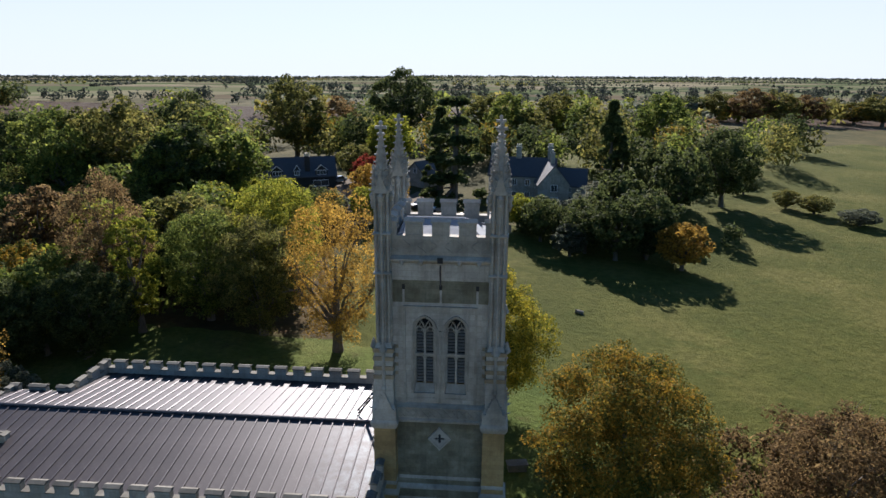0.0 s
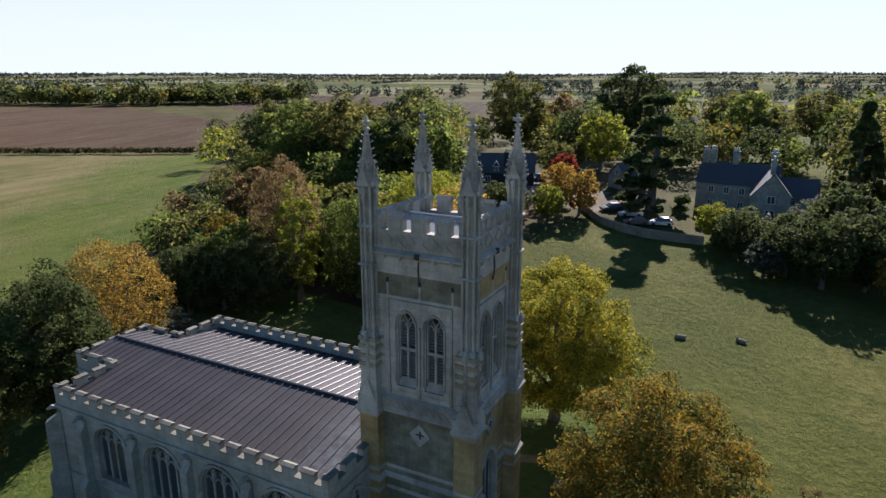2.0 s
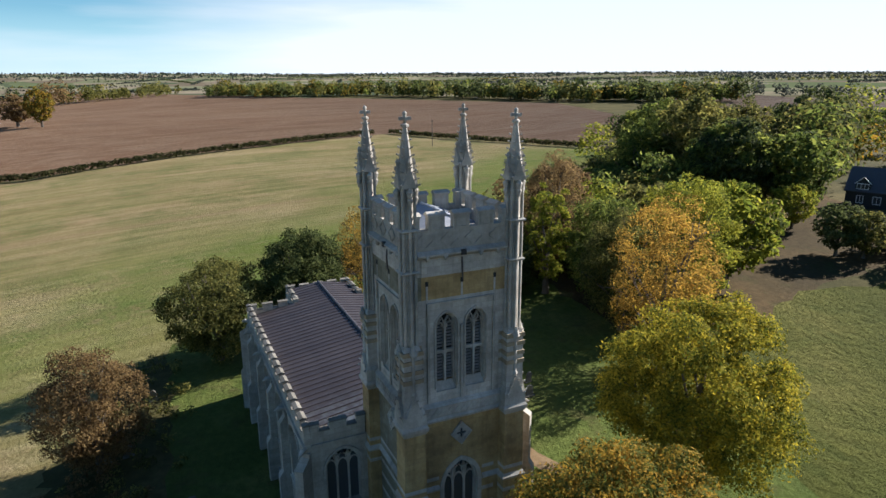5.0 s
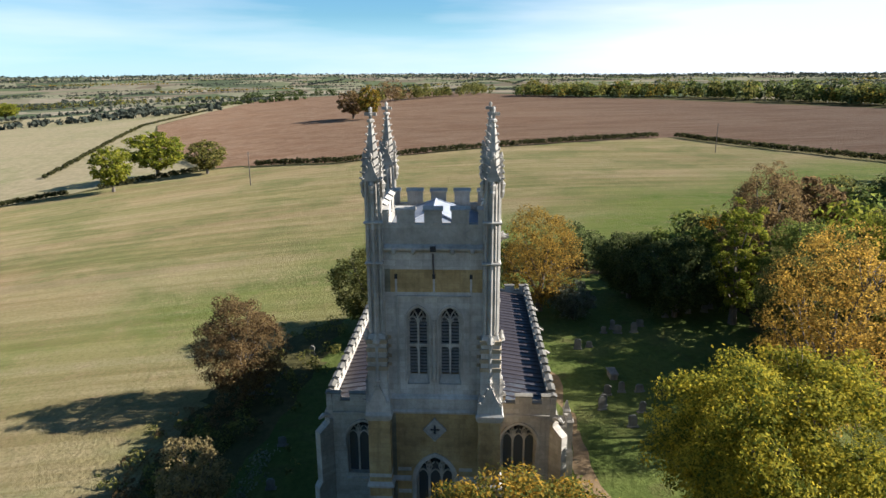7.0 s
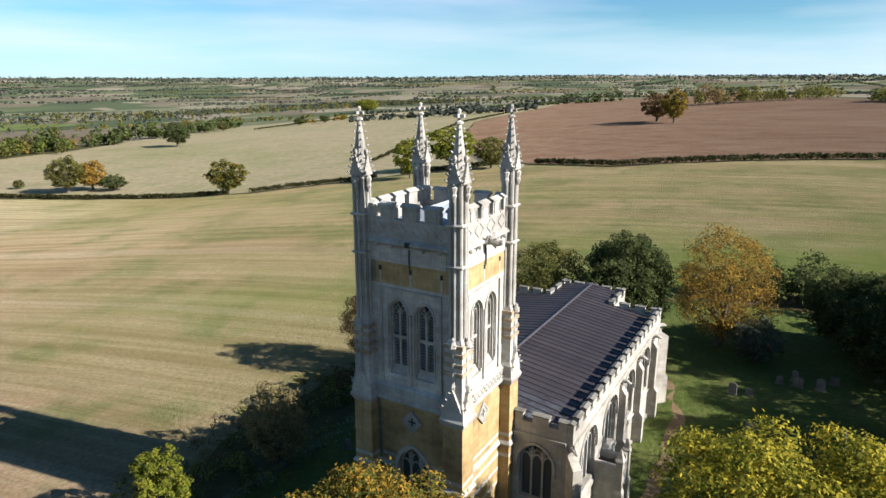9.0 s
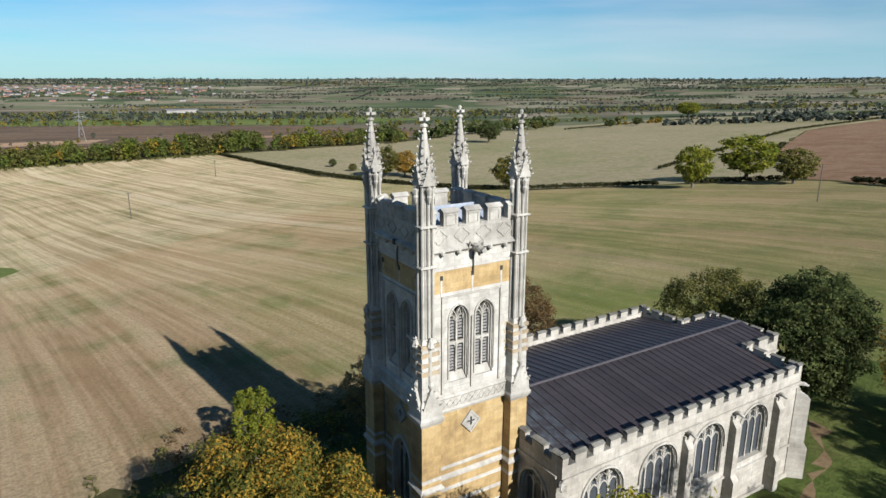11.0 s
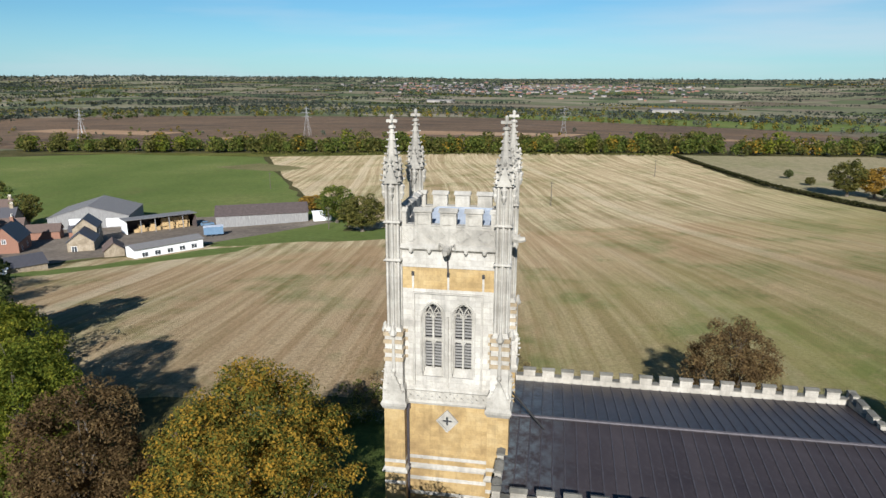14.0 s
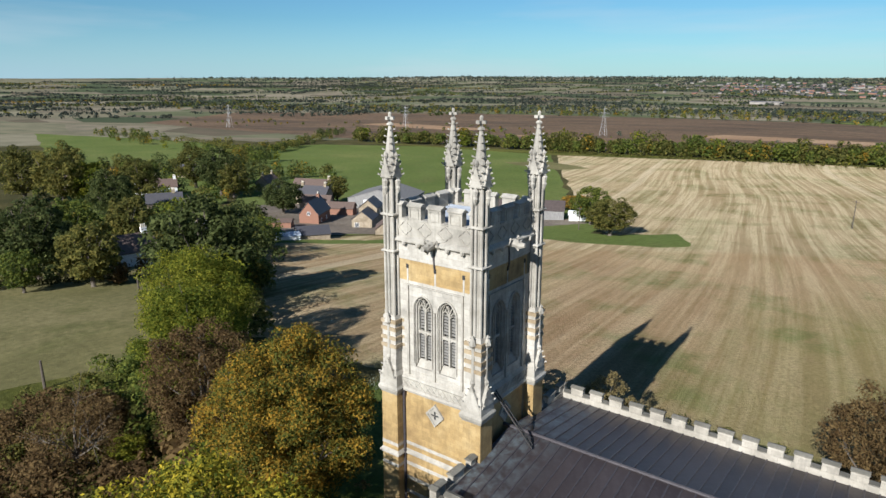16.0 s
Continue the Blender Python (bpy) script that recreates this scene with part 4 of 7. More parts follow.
            # near-black block drawn for the shade inside the hole
            box(bm, -0.13, 0.13, -HALF - 0.28, -HALF + 0.05, 18.74, 18.98, m)
            part("drain_hole", bm, VOID, t)
        bm = bmesh.new()
        tube(bm, [m @ Vector(p) for p in ((0, -HALF - 0.05, 18.6), (0.0, -HALF - 0.1, 18.2), (0.02, -HALF - 0.08, 17.6))], [0.045, 0.045, 0.04], 6)
        part("lead_spout", bm, DARKLEAD, t, "dark lead rainwater spout")
        if side == "south":                             # added dark strip for the shade and dirt in the angle of the corner pier
            bm = bmesh.new()
            tube(bm, [m @ Vector((-2.08, -HALF - 0.07, z)) for z in (10.5, 7.1, 6.6, 1.0)], [0.08] * 4, 8)
            angle_strip = part("rainwater_pipe", bm, DARKLEAD, t, "added dark strip for the shade and dirt beside the corner pier")
            # darker blobs along the painted shade strip
            for z in (10.3, 6.7, 3.6):
                bm = bmesh.new()
                box(bm, -2.22, -1.94, -HALF - 0.2, -HALF + 0.02, z - 0.14, z + 0.14, m)
                part("dark_block", bm, DARKLEAD, angle_strip)
        # parapet and battlements
        bm = bmesh.new()
        box(bm, -w3, w3, -HALF - 0.02, -HALF + 0.36, 19.04, 19.92, m)
        par = part("parapet", bm, CARVED, t, "parapet carved with quatrefoils")
        bm = bmesh.new()
        for i in range(4):
            x = -1.86 + i * 1.24
            ribbon(bm, [(x + 0.36 * math.cos(a) * (1 + 0.2 * math.cos(4 * a)), 19.48 + 0.3 * math.sin(a) * (1 + 0.2 * math.cos(4 * a))) for a in [k * math.pi / 8 for k in range(16)]], 0.06, -HALF - 0.06, -HALF, m, True)
        part("tracery", bm, CARVED, par)["kind"] = "stuff"
        for x, w in ((-1.24, 0.4), (0, 0.4), (1.24, 0.4), (-2.22, 0.16), (2.22, 0.16)):
            bm = bmesh.new()
            box(bm, x - w, x + w, -HALF - 0.02, -HALF + 0.34, 19.92, 20.6, m)
            mer = part("merlon", bm, CARVED, t)
            bm = bmesh.new()
            loft(bm, [[m @ Vector((x + s * (w + 0.06), y, z)) for y, z in ((-HALF - 0.09, 20.6), (-HALF - 0.09, 20.66), (-HALF + 0.16, 20.8), (-HALF + 0.42, 20.66), (-HALF + 0.42, 20.6))] for s in (-1, 1)])
            part("coping", bm, CARVED, mer)
            if w > 0.3:
                bm = bmesh.new()
                ribbon(bm, [(x - 0.27, 20.02), (x + 0.27, 20.02), (x + 0.27, 20.5), (x - 0.27, 20.5)], 0.06, -HALF - 0.06, -HALF, m, True)
                part("panel_moulding", bm, CARVED, mer)
        for x in (-1.86, -0.62, 0.62, 1.86):
            bm = bmesh.new()
            box(bm, x - 0.22, x + 0.22, -HALF - 0.07, -HALF + 0.4, 19.92, 19.98, m)
            part("embrasure_sill", bm, CARVED, t)
    # roof of the tower: low leaded slopes with a level ridge from west to east
    bm = bmesh.new()
    r, e = HALF - 0.36, 1.9
    base = [bm.verts.new(p) for p in ((-r, -r, 19.4), (r, -r, 19.4), (r, r, 19.4), (-r, r, 19.4))]
    w0, w1 = bm.verts.new((-1.0, 0.1, 20.28)), bm.verts.new((e, 0.1, 20.28))
    for f in ((base[0], base[1], w1, w0), (base[2], base[3], w0, w1), (base[3], base[0], w0), (base[1], base[2], w1), base[::-1]):
        bm.faces.new(f)
    roof = part("tower_roof", bm, PALELEAD, t, "low leaded roof inside the parapet")
    bm = bmesh.new()
    tube(bm, [(-1.0, 0.1, 20.3), (e, 0.1, 20.3)], [0.07, 0.07])
    for s in (-1, 1):
        tube(bm, [(-r, s * r, 19.42), (-1.0, 0.1, 20.3)], [0.05, 0.05])
        tube(bm, [(r, s * r, 19.42), (e, 0.1, 20.3)], [0.05, 0.05])
    part("hip_roll", bm, PALELEAD, roof)
    for sx in (-1, 1):
        for sy in (-1, 1):
            corner(t, sx, sy)
    return t


def crockets(bm, a, b, n, size, out):
    """Leafy knobs along an edge from a to b, leaning outwards."""
    for i in range(n):
        p = Vector(a).lerp(Vector(b), (i + 0.5) / n)
        d = Vector(out).normalized()
        s = size * (1 - 0.35 * i / n)
        loft(bm, [ngon(*(p - d * s * 0.3 + Vector((0, 0, -s * 0.4))), s * 0.3, 5), ngon(*(p + d * s * 0.7), s * 0.55, 5), ngon(*(p + d * s + Vector((0, 0, s * 0.5))), s * 0.25, 5)])


def corner(t, sx, sy):
    """Corner buttress, its shaft and the crocketed pinnacle over it."""
    cx, cy = sx * 2.68, sy * 2.68
    b = hang(tagged(new("corner_buttress"), "clasping corner buttress rising to a crocketed pinnacle"), t)
    bm = bmesh.new()
    loft(bm, [square(cx, cy, z, h) for z, h in ((-0.6, 0.72), (2.2, 0.7), (2.5, 0.58), (10.3, 0.53))])
    part("lower_pier", bm, IRONSTONE, b, "ochre ironstone pier")
    for z in (9.9 - 2.62, 6.0, 5.1, 4.2, 3.3):
        bm = bmesh.new()
        loft(bm, [square(cx, cy, z - 0.1, 0.562), square(cx, cy, z + 0.1, 0.56)])
        part("stone_band", bm, LIMESTONE, b)
    bm = bmesh.new()
    loft(bm, [square(cx, cy, z, h) for z, h in ((6.55, 0.56), (6.66, 0.68), (6.74, 0.68), (6.92, 0.56))])
    part("string_course", bm, CARVED, b)
    # splayed plinth with gablets on the two outer faces
    bm = bmesh.new()
    loft(bm, [square(cx, cy, z, h) for z, h in ((10.3, 0.55), (10.52, 0.66), (10.66, 0.68), (10.8, 0.6), (11.4, 0.57), (11.6, 0.47))])
    part("plinth", bm, CARVED, b)
    for ax in (0, 1):
        o = Vector((sx, 0, 0)) if ax == 0 else Vector((0, sy, 0))
        a = Vector((0, 1, 0)) if ax == 0 else Vector((1, 0, 0))
        c = Vector((cx, cy, 0))
        bm = bmesh.new()
        loft(bm, [[c + o * d + a * u + Vector((0, 0, z)) for u, z in ((-0.5, 11.2), (0.5, 11.2), (0, 12.35))] for d in (0.3, 0.62)])
        crockets(bm, c + o * 0.6 + a * 0.5 + Vector((0, 0, 11.2)), c + o * 0.6 + Vector((0, 0, 12.35)), 3, 0.14, o + a * 0.6)
        crockets(bm, c + o * 0.6 - a * 0.5 + Vector((0, 0, 11.2)), c + o * 0.6 + Vector((0, 0, 12.35)), 3, 0.14, o - a * 0.6)
        loft(bm, [ngon(*(c + o * 0.5), r, 6) and [(p[0], p[1], z) for p in ngon(*(c + o * 0.5), r, 6)] for z, r in ((12.2, 0.05), (12.45, 0.14), (12.6, 0.05))])
        part("gablet", bm, CARVED, b, "crocketed gablet")
        bm = bmesh.new()                                # slim shaft climbing the face
        q = c + o * 0.44
        loft(bm, [[(p[0], p[1], z) for p in ngon(*q, r, 8)] for z, r in ((12.3, 0.11), (14.4, 0.09))])
        part("colonnette", bm, CARVED, b)
        bm = bmesh.new()
        q = c + o * 0.52
        loft(bm, [[(p[0], p[1], z) for p in ngon(*q, r, 6)] for z, r in ((14.3, 0.1), (14.42, 0.2), (14.55, 0.16), (14.9, 0.03))])
        crockets(bm, q + a * 0.15 + Vector((0, 0, 14.4)), q + Vector((0, 0, 14.9)), 2, 0.11, o + a)
        crockets(bm, q - a * 0.15 + Vector((0, 0, 14.4)), q + Vector((0, 0, 14.9)), 2, 0.11, o - a)
        part("finial", bm, CARVED, b)
    bm = bmesh.new()
    loft(bm, [square(cx, cy, z, h) for z, h in ((11.6, 0.46), (14.45, 0.44), (14.75, 0.34))])
    part("middle_pier", bm, LIMESTONE, b)
    for z in (13.05, 13.5, 14.0, 14.42):
        bm = bmesh.new()
        loft(bm, [square(cx, cy, z - 0.1, 0.505), square(cx, cy, z + 0.1, 0.505)])
        part("ironstone_block", bm, LACING, b, "ochre ironstone lacing block")
    # clustered shaft: a core with a roll on every corner and face
    bm = bmesh.new()
    loft(bm, [ngon(cx, cy, z, h, 8, math.pi / 8) for z, h in ((14.7, 0.31), (22.2, 0.28))])
    part("shaft", bm, CARVED, b)
    for k in range(8):
        a = math.pi / 4 * k
        d = 0.39 if k % 2 else 0.34
        bm = bmesh.new()
        loft(bm, [ngon(cx + d * math.cos(a), cy + d * math.sin(a), z, 0.07, 6) for z in (14.7, 22.2)])
        part("roll", bm, CARVED, b)
    for z in (18.2, 20.1):
        bm = bmesh.new()
        loft(bm, [square(cx, cy, z + dz, h) for dz, h in ((-0.05, 0.36), (0, 0.43), (0.04, 0.43), (0.1, 0.36))])
        part("shaft_ring", bm, CARVED, b)
    # pinnacle
    p = hang(tagged(new("pinnacle"), "crocketed stone pinnacle with a cross finial"), b)
    bm = bmesh.new()
    loft(bm, [ngon(cx, cy, z, r, 8, math.pi / 8) for z, r in ((22.0, 0.40), (22.5, 0.36), (23.4, 0.25), (24.55, 0.09), (24.6, 0.09))])
    part("spirelet", bm, CARVED, p)
    for k in range(4):
        a = math.pi / 4 + math.pi / 2 * k
        o = Vector((math.cos(a), math.sin(a), 0))
        for i in range(6):
            bm = bmesh.new()
            q = Vector((cx, cy, 0)) + o * (0.34 - 0.24 * (i + 0.5) / 6) + Vector((0, 0, 22.55 + 1.95 * (i + 0.5) / 6))
            crockets(bm, q, q, 1, 0.17 - 0.012 * i, o)
            part("crocket", bm, CARVED, p)
    for k in range(4):
        a = math.pi / 2 * k
        o, u = Vector((math.cos(a), math.sin(a), 0)), Vector((-math.sin(a), math.cos(a), 0))
        c = Vector((cx, cy, 0))
        bm = bmesh.new()
        loft(bm, [[c + o * d + u * w + Vector((0, 0, z)) for w, z in ((-0.36, 22.0), (0.36, 22.0), (0.2, 22.35), (0, 23.0), (-0.2, 22.35))] for d in (0.2, 0.43)])
        for s in (-1, 1):
            crockets(bm, c + o * 0.4 + u * s * 0.36 + Vector((0, 0, 22.0)), c + o * 0.4 + Vector((0, 0, 23.0)), 4, 0.13, o + u * s)
        loft(bm, [[(q[0], q[1], z) for q in ngon(*(c + o * 0.36), r, 5)] for z, r in ((22.95, 0.04), (23.1, 0.1), (23.25, 0.03))])
        q = c + o * 0.44
        loft(bm, [[(g[0], g[1], z) for g in ngon(*q, r, 6)] for z, r in ((21.2, 0.03), (21.5, 0.13), (21.6, 0.09), (21.85, 0.16), (22.0, 0.04))])
        part("gablet", bm, CARVED, p)
    bm = bmesh.new()
    loft(bm, [ngon(cx, cy, z, r, 6) for z, r in ((24.5, 0.07), (24.56, 0.18), (24.64, 0.18), (24.7, 0.07), (24.95, 0.07), (25.12, 0.1), (25.2, 0.03))])
    box(bm, cx - 0.26, cx + 0.26, cy - 0.06, cy + 0.06, 24.82, 24.96)
    box(bm, cx - 0.06, cx + 0.06, cy - 0.26, cy + 0.26, 24.82, 24.96)
    part("finial", bm, CARVED, p)


tower()


# ---- the nave with its aisles and the short chancel bay ----
NX0, NX1, CX1, NY, CY = 2.75, 23.4, 27.0, 6.7, 2.85
RIDGE, EAVES = 8.72, 7.72


def roof_z(y):
    return RIDGE - (RIDGE - EAVES) * abs(y) / NY


def battlements(parent, a, b, inner, name="battlement"):
    """A run of parapet with merlons from a to b in plan; inner points to the roof."""
    a, b, inner = Vector((*a, 0)), Vector((*b, 0)), Vector((*inner, 0))
    run = b - a
    n = max(1, round((run.length - 0.7) / 1.17))
    u = run.normalized()
    ang = math.degrees(math.atan2(u.y, u.x))
    flip = -1 if (u.x * inner.y - u.y * inner.x) < 0 else 1
    m = pose(a.x, a.y, 0, 0, 0, ang)
    bm = bmesh.new()
    lo, hi = sorted((0, flip * 0.34))
    box(bm, 0, run.length, lo, hi, 7.3, 8.14, m)
    part("parapet", bm, NAVESTONE, parent)
    bm = bmesh.new()
    lo, hi = sorted((flip * -0.12, flip * 0.03))
    box(bm, 0, run.length, lo, hi, 7.28, 7.44, m)
    part("string_course", bm, NAVESTONE, parent)
    gap = run.length / n
    w = gap * 0.31
    for i in range(n + 1):
        x0, x1 = max(0, i * gap - w), min(run.length, i * gap + w)
        bm = bmesh.new()
        lo, hi = sorted((0, flip * 0.32))
        box(bm, x0, x1, lo, hi, 8.14, 8.56, m)
        lo, hi = sorted((flip * -0.05, flip * 0.38))
        mer = part("merlon", bm, NAVESTONE, parent)
        bm = bmesh.new()
        loft(bm, [[m @ Vector((x, y, z)) for y, z in ((lo, 8.56), (hi, 8.56), (hi, 8.62), ((lo + hi) / 2, 8.7), (lo, 8.62))] for x in (x0 - 0.04, x1 + 0.04)])
        part("coping", bm, COPING, mer, "lichened coping stone")
    for i in range(n):
        bm = bmesh.new()
        lo, hi = sorted((flip * -0.05, flip * 0.38))
        box(bm, i * gap + w, (i + 1) * gap - w, lo, hi, 8.14, 8.19, m)
        part("embrasure_sill", bm, COPING, parent)


def buttress(parent, x, y, turn, deep=0.72, top=7.0):
    m = pose(x, y, 0, 0, 0, turn)
    b = hang(tagged(new("buttress"), "stepped limestone buttress with weathered set-offs"), parent)
    bm = bmesh.new()
    prof = ((0.05, -1), (-deep, -1), (-deep, 2.7), (-deep + 0.25, 3.05), (-deep + 0.25, 6.3), (-0.16, 6.75), (-0.16, top), (0.05, top))
    loft(bm, [[m @ Vector((s * 0.26, yy, z)) for yy, z in prof] for s in (-1, 1)])
    part("body", bm, NAVESTONE, b)
    bm = bmesh.new()
    tube(bm, [m @ Vector(p) for p in ((0, 0, 7.2), (0, -0.4, 7.25), (0, -0.7, 7.12))], [0.14, 0.15, 0.07], 6)
    part("gargoyle", bm, CARVED, b, "weathered stone gargoyle")


def aisle_window(parent, m, c, half, sill, spring, apex, lights):
    win = hang(tagged(new("aisle_window"), "wide pointed traceried window of leaded glass"), parent)
    mullioned(c - half, c + half, sill, spring, apex, lights, 0.25, CARVED, win, m)
    bm = bmesh.new()
    ribbon(bm, arch(c - half - 0.12, c + half + 0.12, spring - 0.5, spring, apex + 0.13), 0.14, -0.1, 0.1, m)
    ribbon(bm, arch(c - half - 0.02, c + half + 0.02, sill, spring, apex + 0.02), 0.12, 0.06, 0.26, m)
    part("hood_mould", bm, CARVED, win)
    bm = bmesh.new()
    loft(bm, [[m @ Vector(p) for p in ((x, -0.1, sill - 0.3), (x, 0.3, sill), (x, 0.3, sill - 0.35), (x, -0.1, sill - 0.35))] for x in (c - half - 0.1, c + half + 0.1)])
    part("sill", bm, CARVED, win)


def nave():
    t = thing("church_nave", "embattled limestone nave and aisles under a low lead roof", "church")
    bays = (5.65, 9.95, 14.25, 18.6)
    for side, y, turn in (("south", -NY, 0), ("north", NY, 180)):
        m = pose(0, y, 0, 0, 0, turn)
        s = 1 if turn == 0 else -1
        xs = sorted((s * NX0, s * NX1))
        holes = [arch(s * c - 1.42, s * c + 1.42, 3.3, 5.6, 7.0, 8) for c in bays]
        part("aisle_wall", slab([(xs[0], -1.2), (xs[1], -1.2), (xs[1], 7.3), (xs[0], 7.3)], holes, 0, 0.7, m), NAVESTONE, t)
        for c in bays:
            aisle_window(t, m, s * c, 1.42, 3.3, 5.6, 7.0, 4)
        for x in (7.8, 12.1, 16.45, 20.9) if side == "north" else (12.1, 16.45, 20.9):
            buttress(t, x, y, turn)
        for x, a in ((NX0, -45), (NX1, 45)):
            buttress(t, x + (0.1 if x < 5 else -0.1), y + (0.1 if y < 0 else -0.1), (a if turn == 0 else 180 - a), 1.1)
        for z0, z1, d in ((-1.2, 0.7, 0.16), (2.75, 2.9, 0.1)):
            bm = bmesh.new()
            box(bm, xs[0], xs[1], -d, 0.05, z0, z1, m)
            part("plinth" if z0 < 0 else "string_course", bm, NAVESTONE, t)
    for s in (-1, 1):
        m = pose(NX0, 0, 0, 0, 0, -90)
        lo, hi = sorted((s * 2.55, s * (NY - 0.7)))
        c = s * 4.6
        part("west_wall", slab([(lo, -1.2), (hi, -1.2), (hi, 7.3), (lo, 7.3)], [arch(c - 1.0, c + 1.0, 3.3, 5.6, 6.75, 8)], 0, 0.7, m), NAVESTONE, t)
        aisle_window(t, m, c, 1.0, 3.3, 5.6, 6.75, 3)
        bm = bmesh.new()
        box(bm, NX1 - 0.7, NX1, *sorted((s * CY, s * (NY - 0.7))), -1.2, 7.3)
        part("east_wall", bm, NAVESTONE, t)
        bm = bmesh.new()
        box(bm, NX1, CX1 - 0.6, *sorted((s * CY, s * (CY - 0.6))), -1.2, 7.3)
        part("chancel_wall", bm, NAVESTONE, t)
        battlements(t, (NX0 - 0.02, s * NY), (NX1, s * NY), (0, -s))
        battlements(t, (NX0 - 0.02, s * 3.3), (NX0 - 0.02, s * (NY - 0.35)), (1, 0))
        battlements(t, (NX1, s * (CY - 0.3)), (NX1, s * (NY - 0.35)), (-1, 0))
        battlements(t, (NX1 + 0.02, s * CY), (CX1, s * CY), (0, -s))
    battlements(t, (CX1, -CY + 0.35), (CX1, CY - 0.35), (-1, 0))
    bm = bmesh.new()
    box(bm, CX1 - 0.6, CX1, -CY, CY, -1.2, 7.3)
    part("east_wall", bm, NAVESTONE, t)
    # lead roof, bay by bay
    n = 33
    w = (NX1 - 0.34 - NX0 - 0.3) / n
    for s in (-1, 1):
        bm = bmesh.new()
        ys = (0, NY - 0.34)
        loft(bm, [[(x, s * yy, roof_z(yy) - d) for yy, d in ((ys[0], 0), (ys[1], 0), (ys[1], 0.12), (ys[0], 0.12))] for x in (0, w - 0.01)])
        sheet = part("lead_sheet", bm, LEAD, t)
        sheet.location = (NX0 + 0.3, 0, 0)
        bm = bmesh.new()
        tube(bm, [(0, s * 0.1, roof_z(0.1) + 0.02), (0, s * (NY - 0.36), roof_z(NY - 0.36) + 0.02)], [0.045, 0.045], 6)
        roll = part("lead_roll", bm, DARKLEAD, t)
        roll.location = (NX0 + 0.3, 0, 0)
        for i in range(1, n):
            share("lead_sheet", sheet.data, t, pose(NX0 + 0.3 + i * w, 0, 0))
            share("lead_roll", roll.data, t, pose(NX0 + 0.3 + i * w, 0, 0))
        bm = bmesh.new()
        loft(bm, [[(x, s * yy, roof_z(yy) - d) for yy, d in ((0, 0), (CY - 0.34, 0), (CY - 0.34, 0.12), (0, 0.12))] for x in (0, w - 0.01)])
        sheet = part("lead_sheet", bm, LEAD, t)
        sheet.location = (NX1 - 0.34, 0, 0)
        bm = bmesh.new()
        tube(bm, [(0, s * 0.1, roof_z(0.1) + 0.02), (0, s * (CY - 0.36), roof_z(CY - 0.36) + 0.02)], [0.045, 0.045], 6)
        roll = part("lead_roll", bm, DARKLEAD, t)
        roll.location = (NX1 - 0.34, 0, 0)
        for i in range(1, 6):
            share("lead_sheet", sheet.data, t, pose(NX1 - 0.34 + i * w, 0, 0))
            share("lead_roll", roll.data, t, pose(NX1 - 0.34 + i * w, 0, 0))
        bm = bmesh.new()                                # lead box gutter along the parapet
        box(bm, NX0 + 0.3, NX1 - 0.3, *sorted((s * (NY - 0.34), s * (NY - 0.42))), EAVES - 0.3, EAVES + 0.02)
        part("gutter", bm, DARKLEAD, t)
    bm = bmesh.new()
    tube(bm, [(2.6, 0, RIDGE + 0.05), (CX1 - 0.4, 0, RIDGE + 0.05)], [0.1, 0.1], 8)
    part("ridge_roll", bm, DARKLEAD, t, "rounded lead ridge roll")
    return t


nave()


def porch():
    """Small embattled porch against the south aisle."""
    p = thing("south_porch", "small embattled stone porch with a dark doorway", "porch", (7.8, -8.4, 0))
    x0, x1, y0, top = 6.95, 8.65, -8.35, 4.1
    m = pose(0, y0, 0)
    part("front_wall", slab([(x0, -1), (x1, -1), (x1, top), (x0, top)], [arch(7.3, 8.3, -0.2, 1.9, 2.7)], 0, 0.35, m), NAVESTONE, p)
    part("door", slab(arch(7.3, 8.3, -0.2, 1.9, 2.7), [], 0.22, 0.3, m), VOID, p, "dark timber door")
    for x in (x0, x1 - 0.35):
        bm = bmesh.new()
        box(bm, x, x + 0.35, y0 + 0.35, -NY, -1, top)
        part("side_wall", bm, NAVESTONE, p)
    bm = bmesh.new()
    box(bm, x0 + 0.3, x1 - 0.3, y0 + 0.3, -NY, top - 0.5, top - 0.35)
    part("roof", bm, LEAD, p)
    for x in (x0 + 0.12, x1 - 0.12):
        bm = bmesh.new()
        loft(bm, [square(x, y0 + 0.1, z, h) for z, h in ((-1, 0.3), (2.4, 0.28), (2.7, 0.2), (4.5, 0.2), (4.6, 0.26), (4.75, 0.18), (5.3, 0.04))])
        part("corner_pier", bm, NAVESTONE, p)
    for x in (7.5, 8.1):
        bm = bmesh.new()
        box(bm, x - 0.17, x + 0.17, y0, y0 + 0.3, top, top + 0.4)
        part("merlon", bm, NAVESTONE, p)


porch()

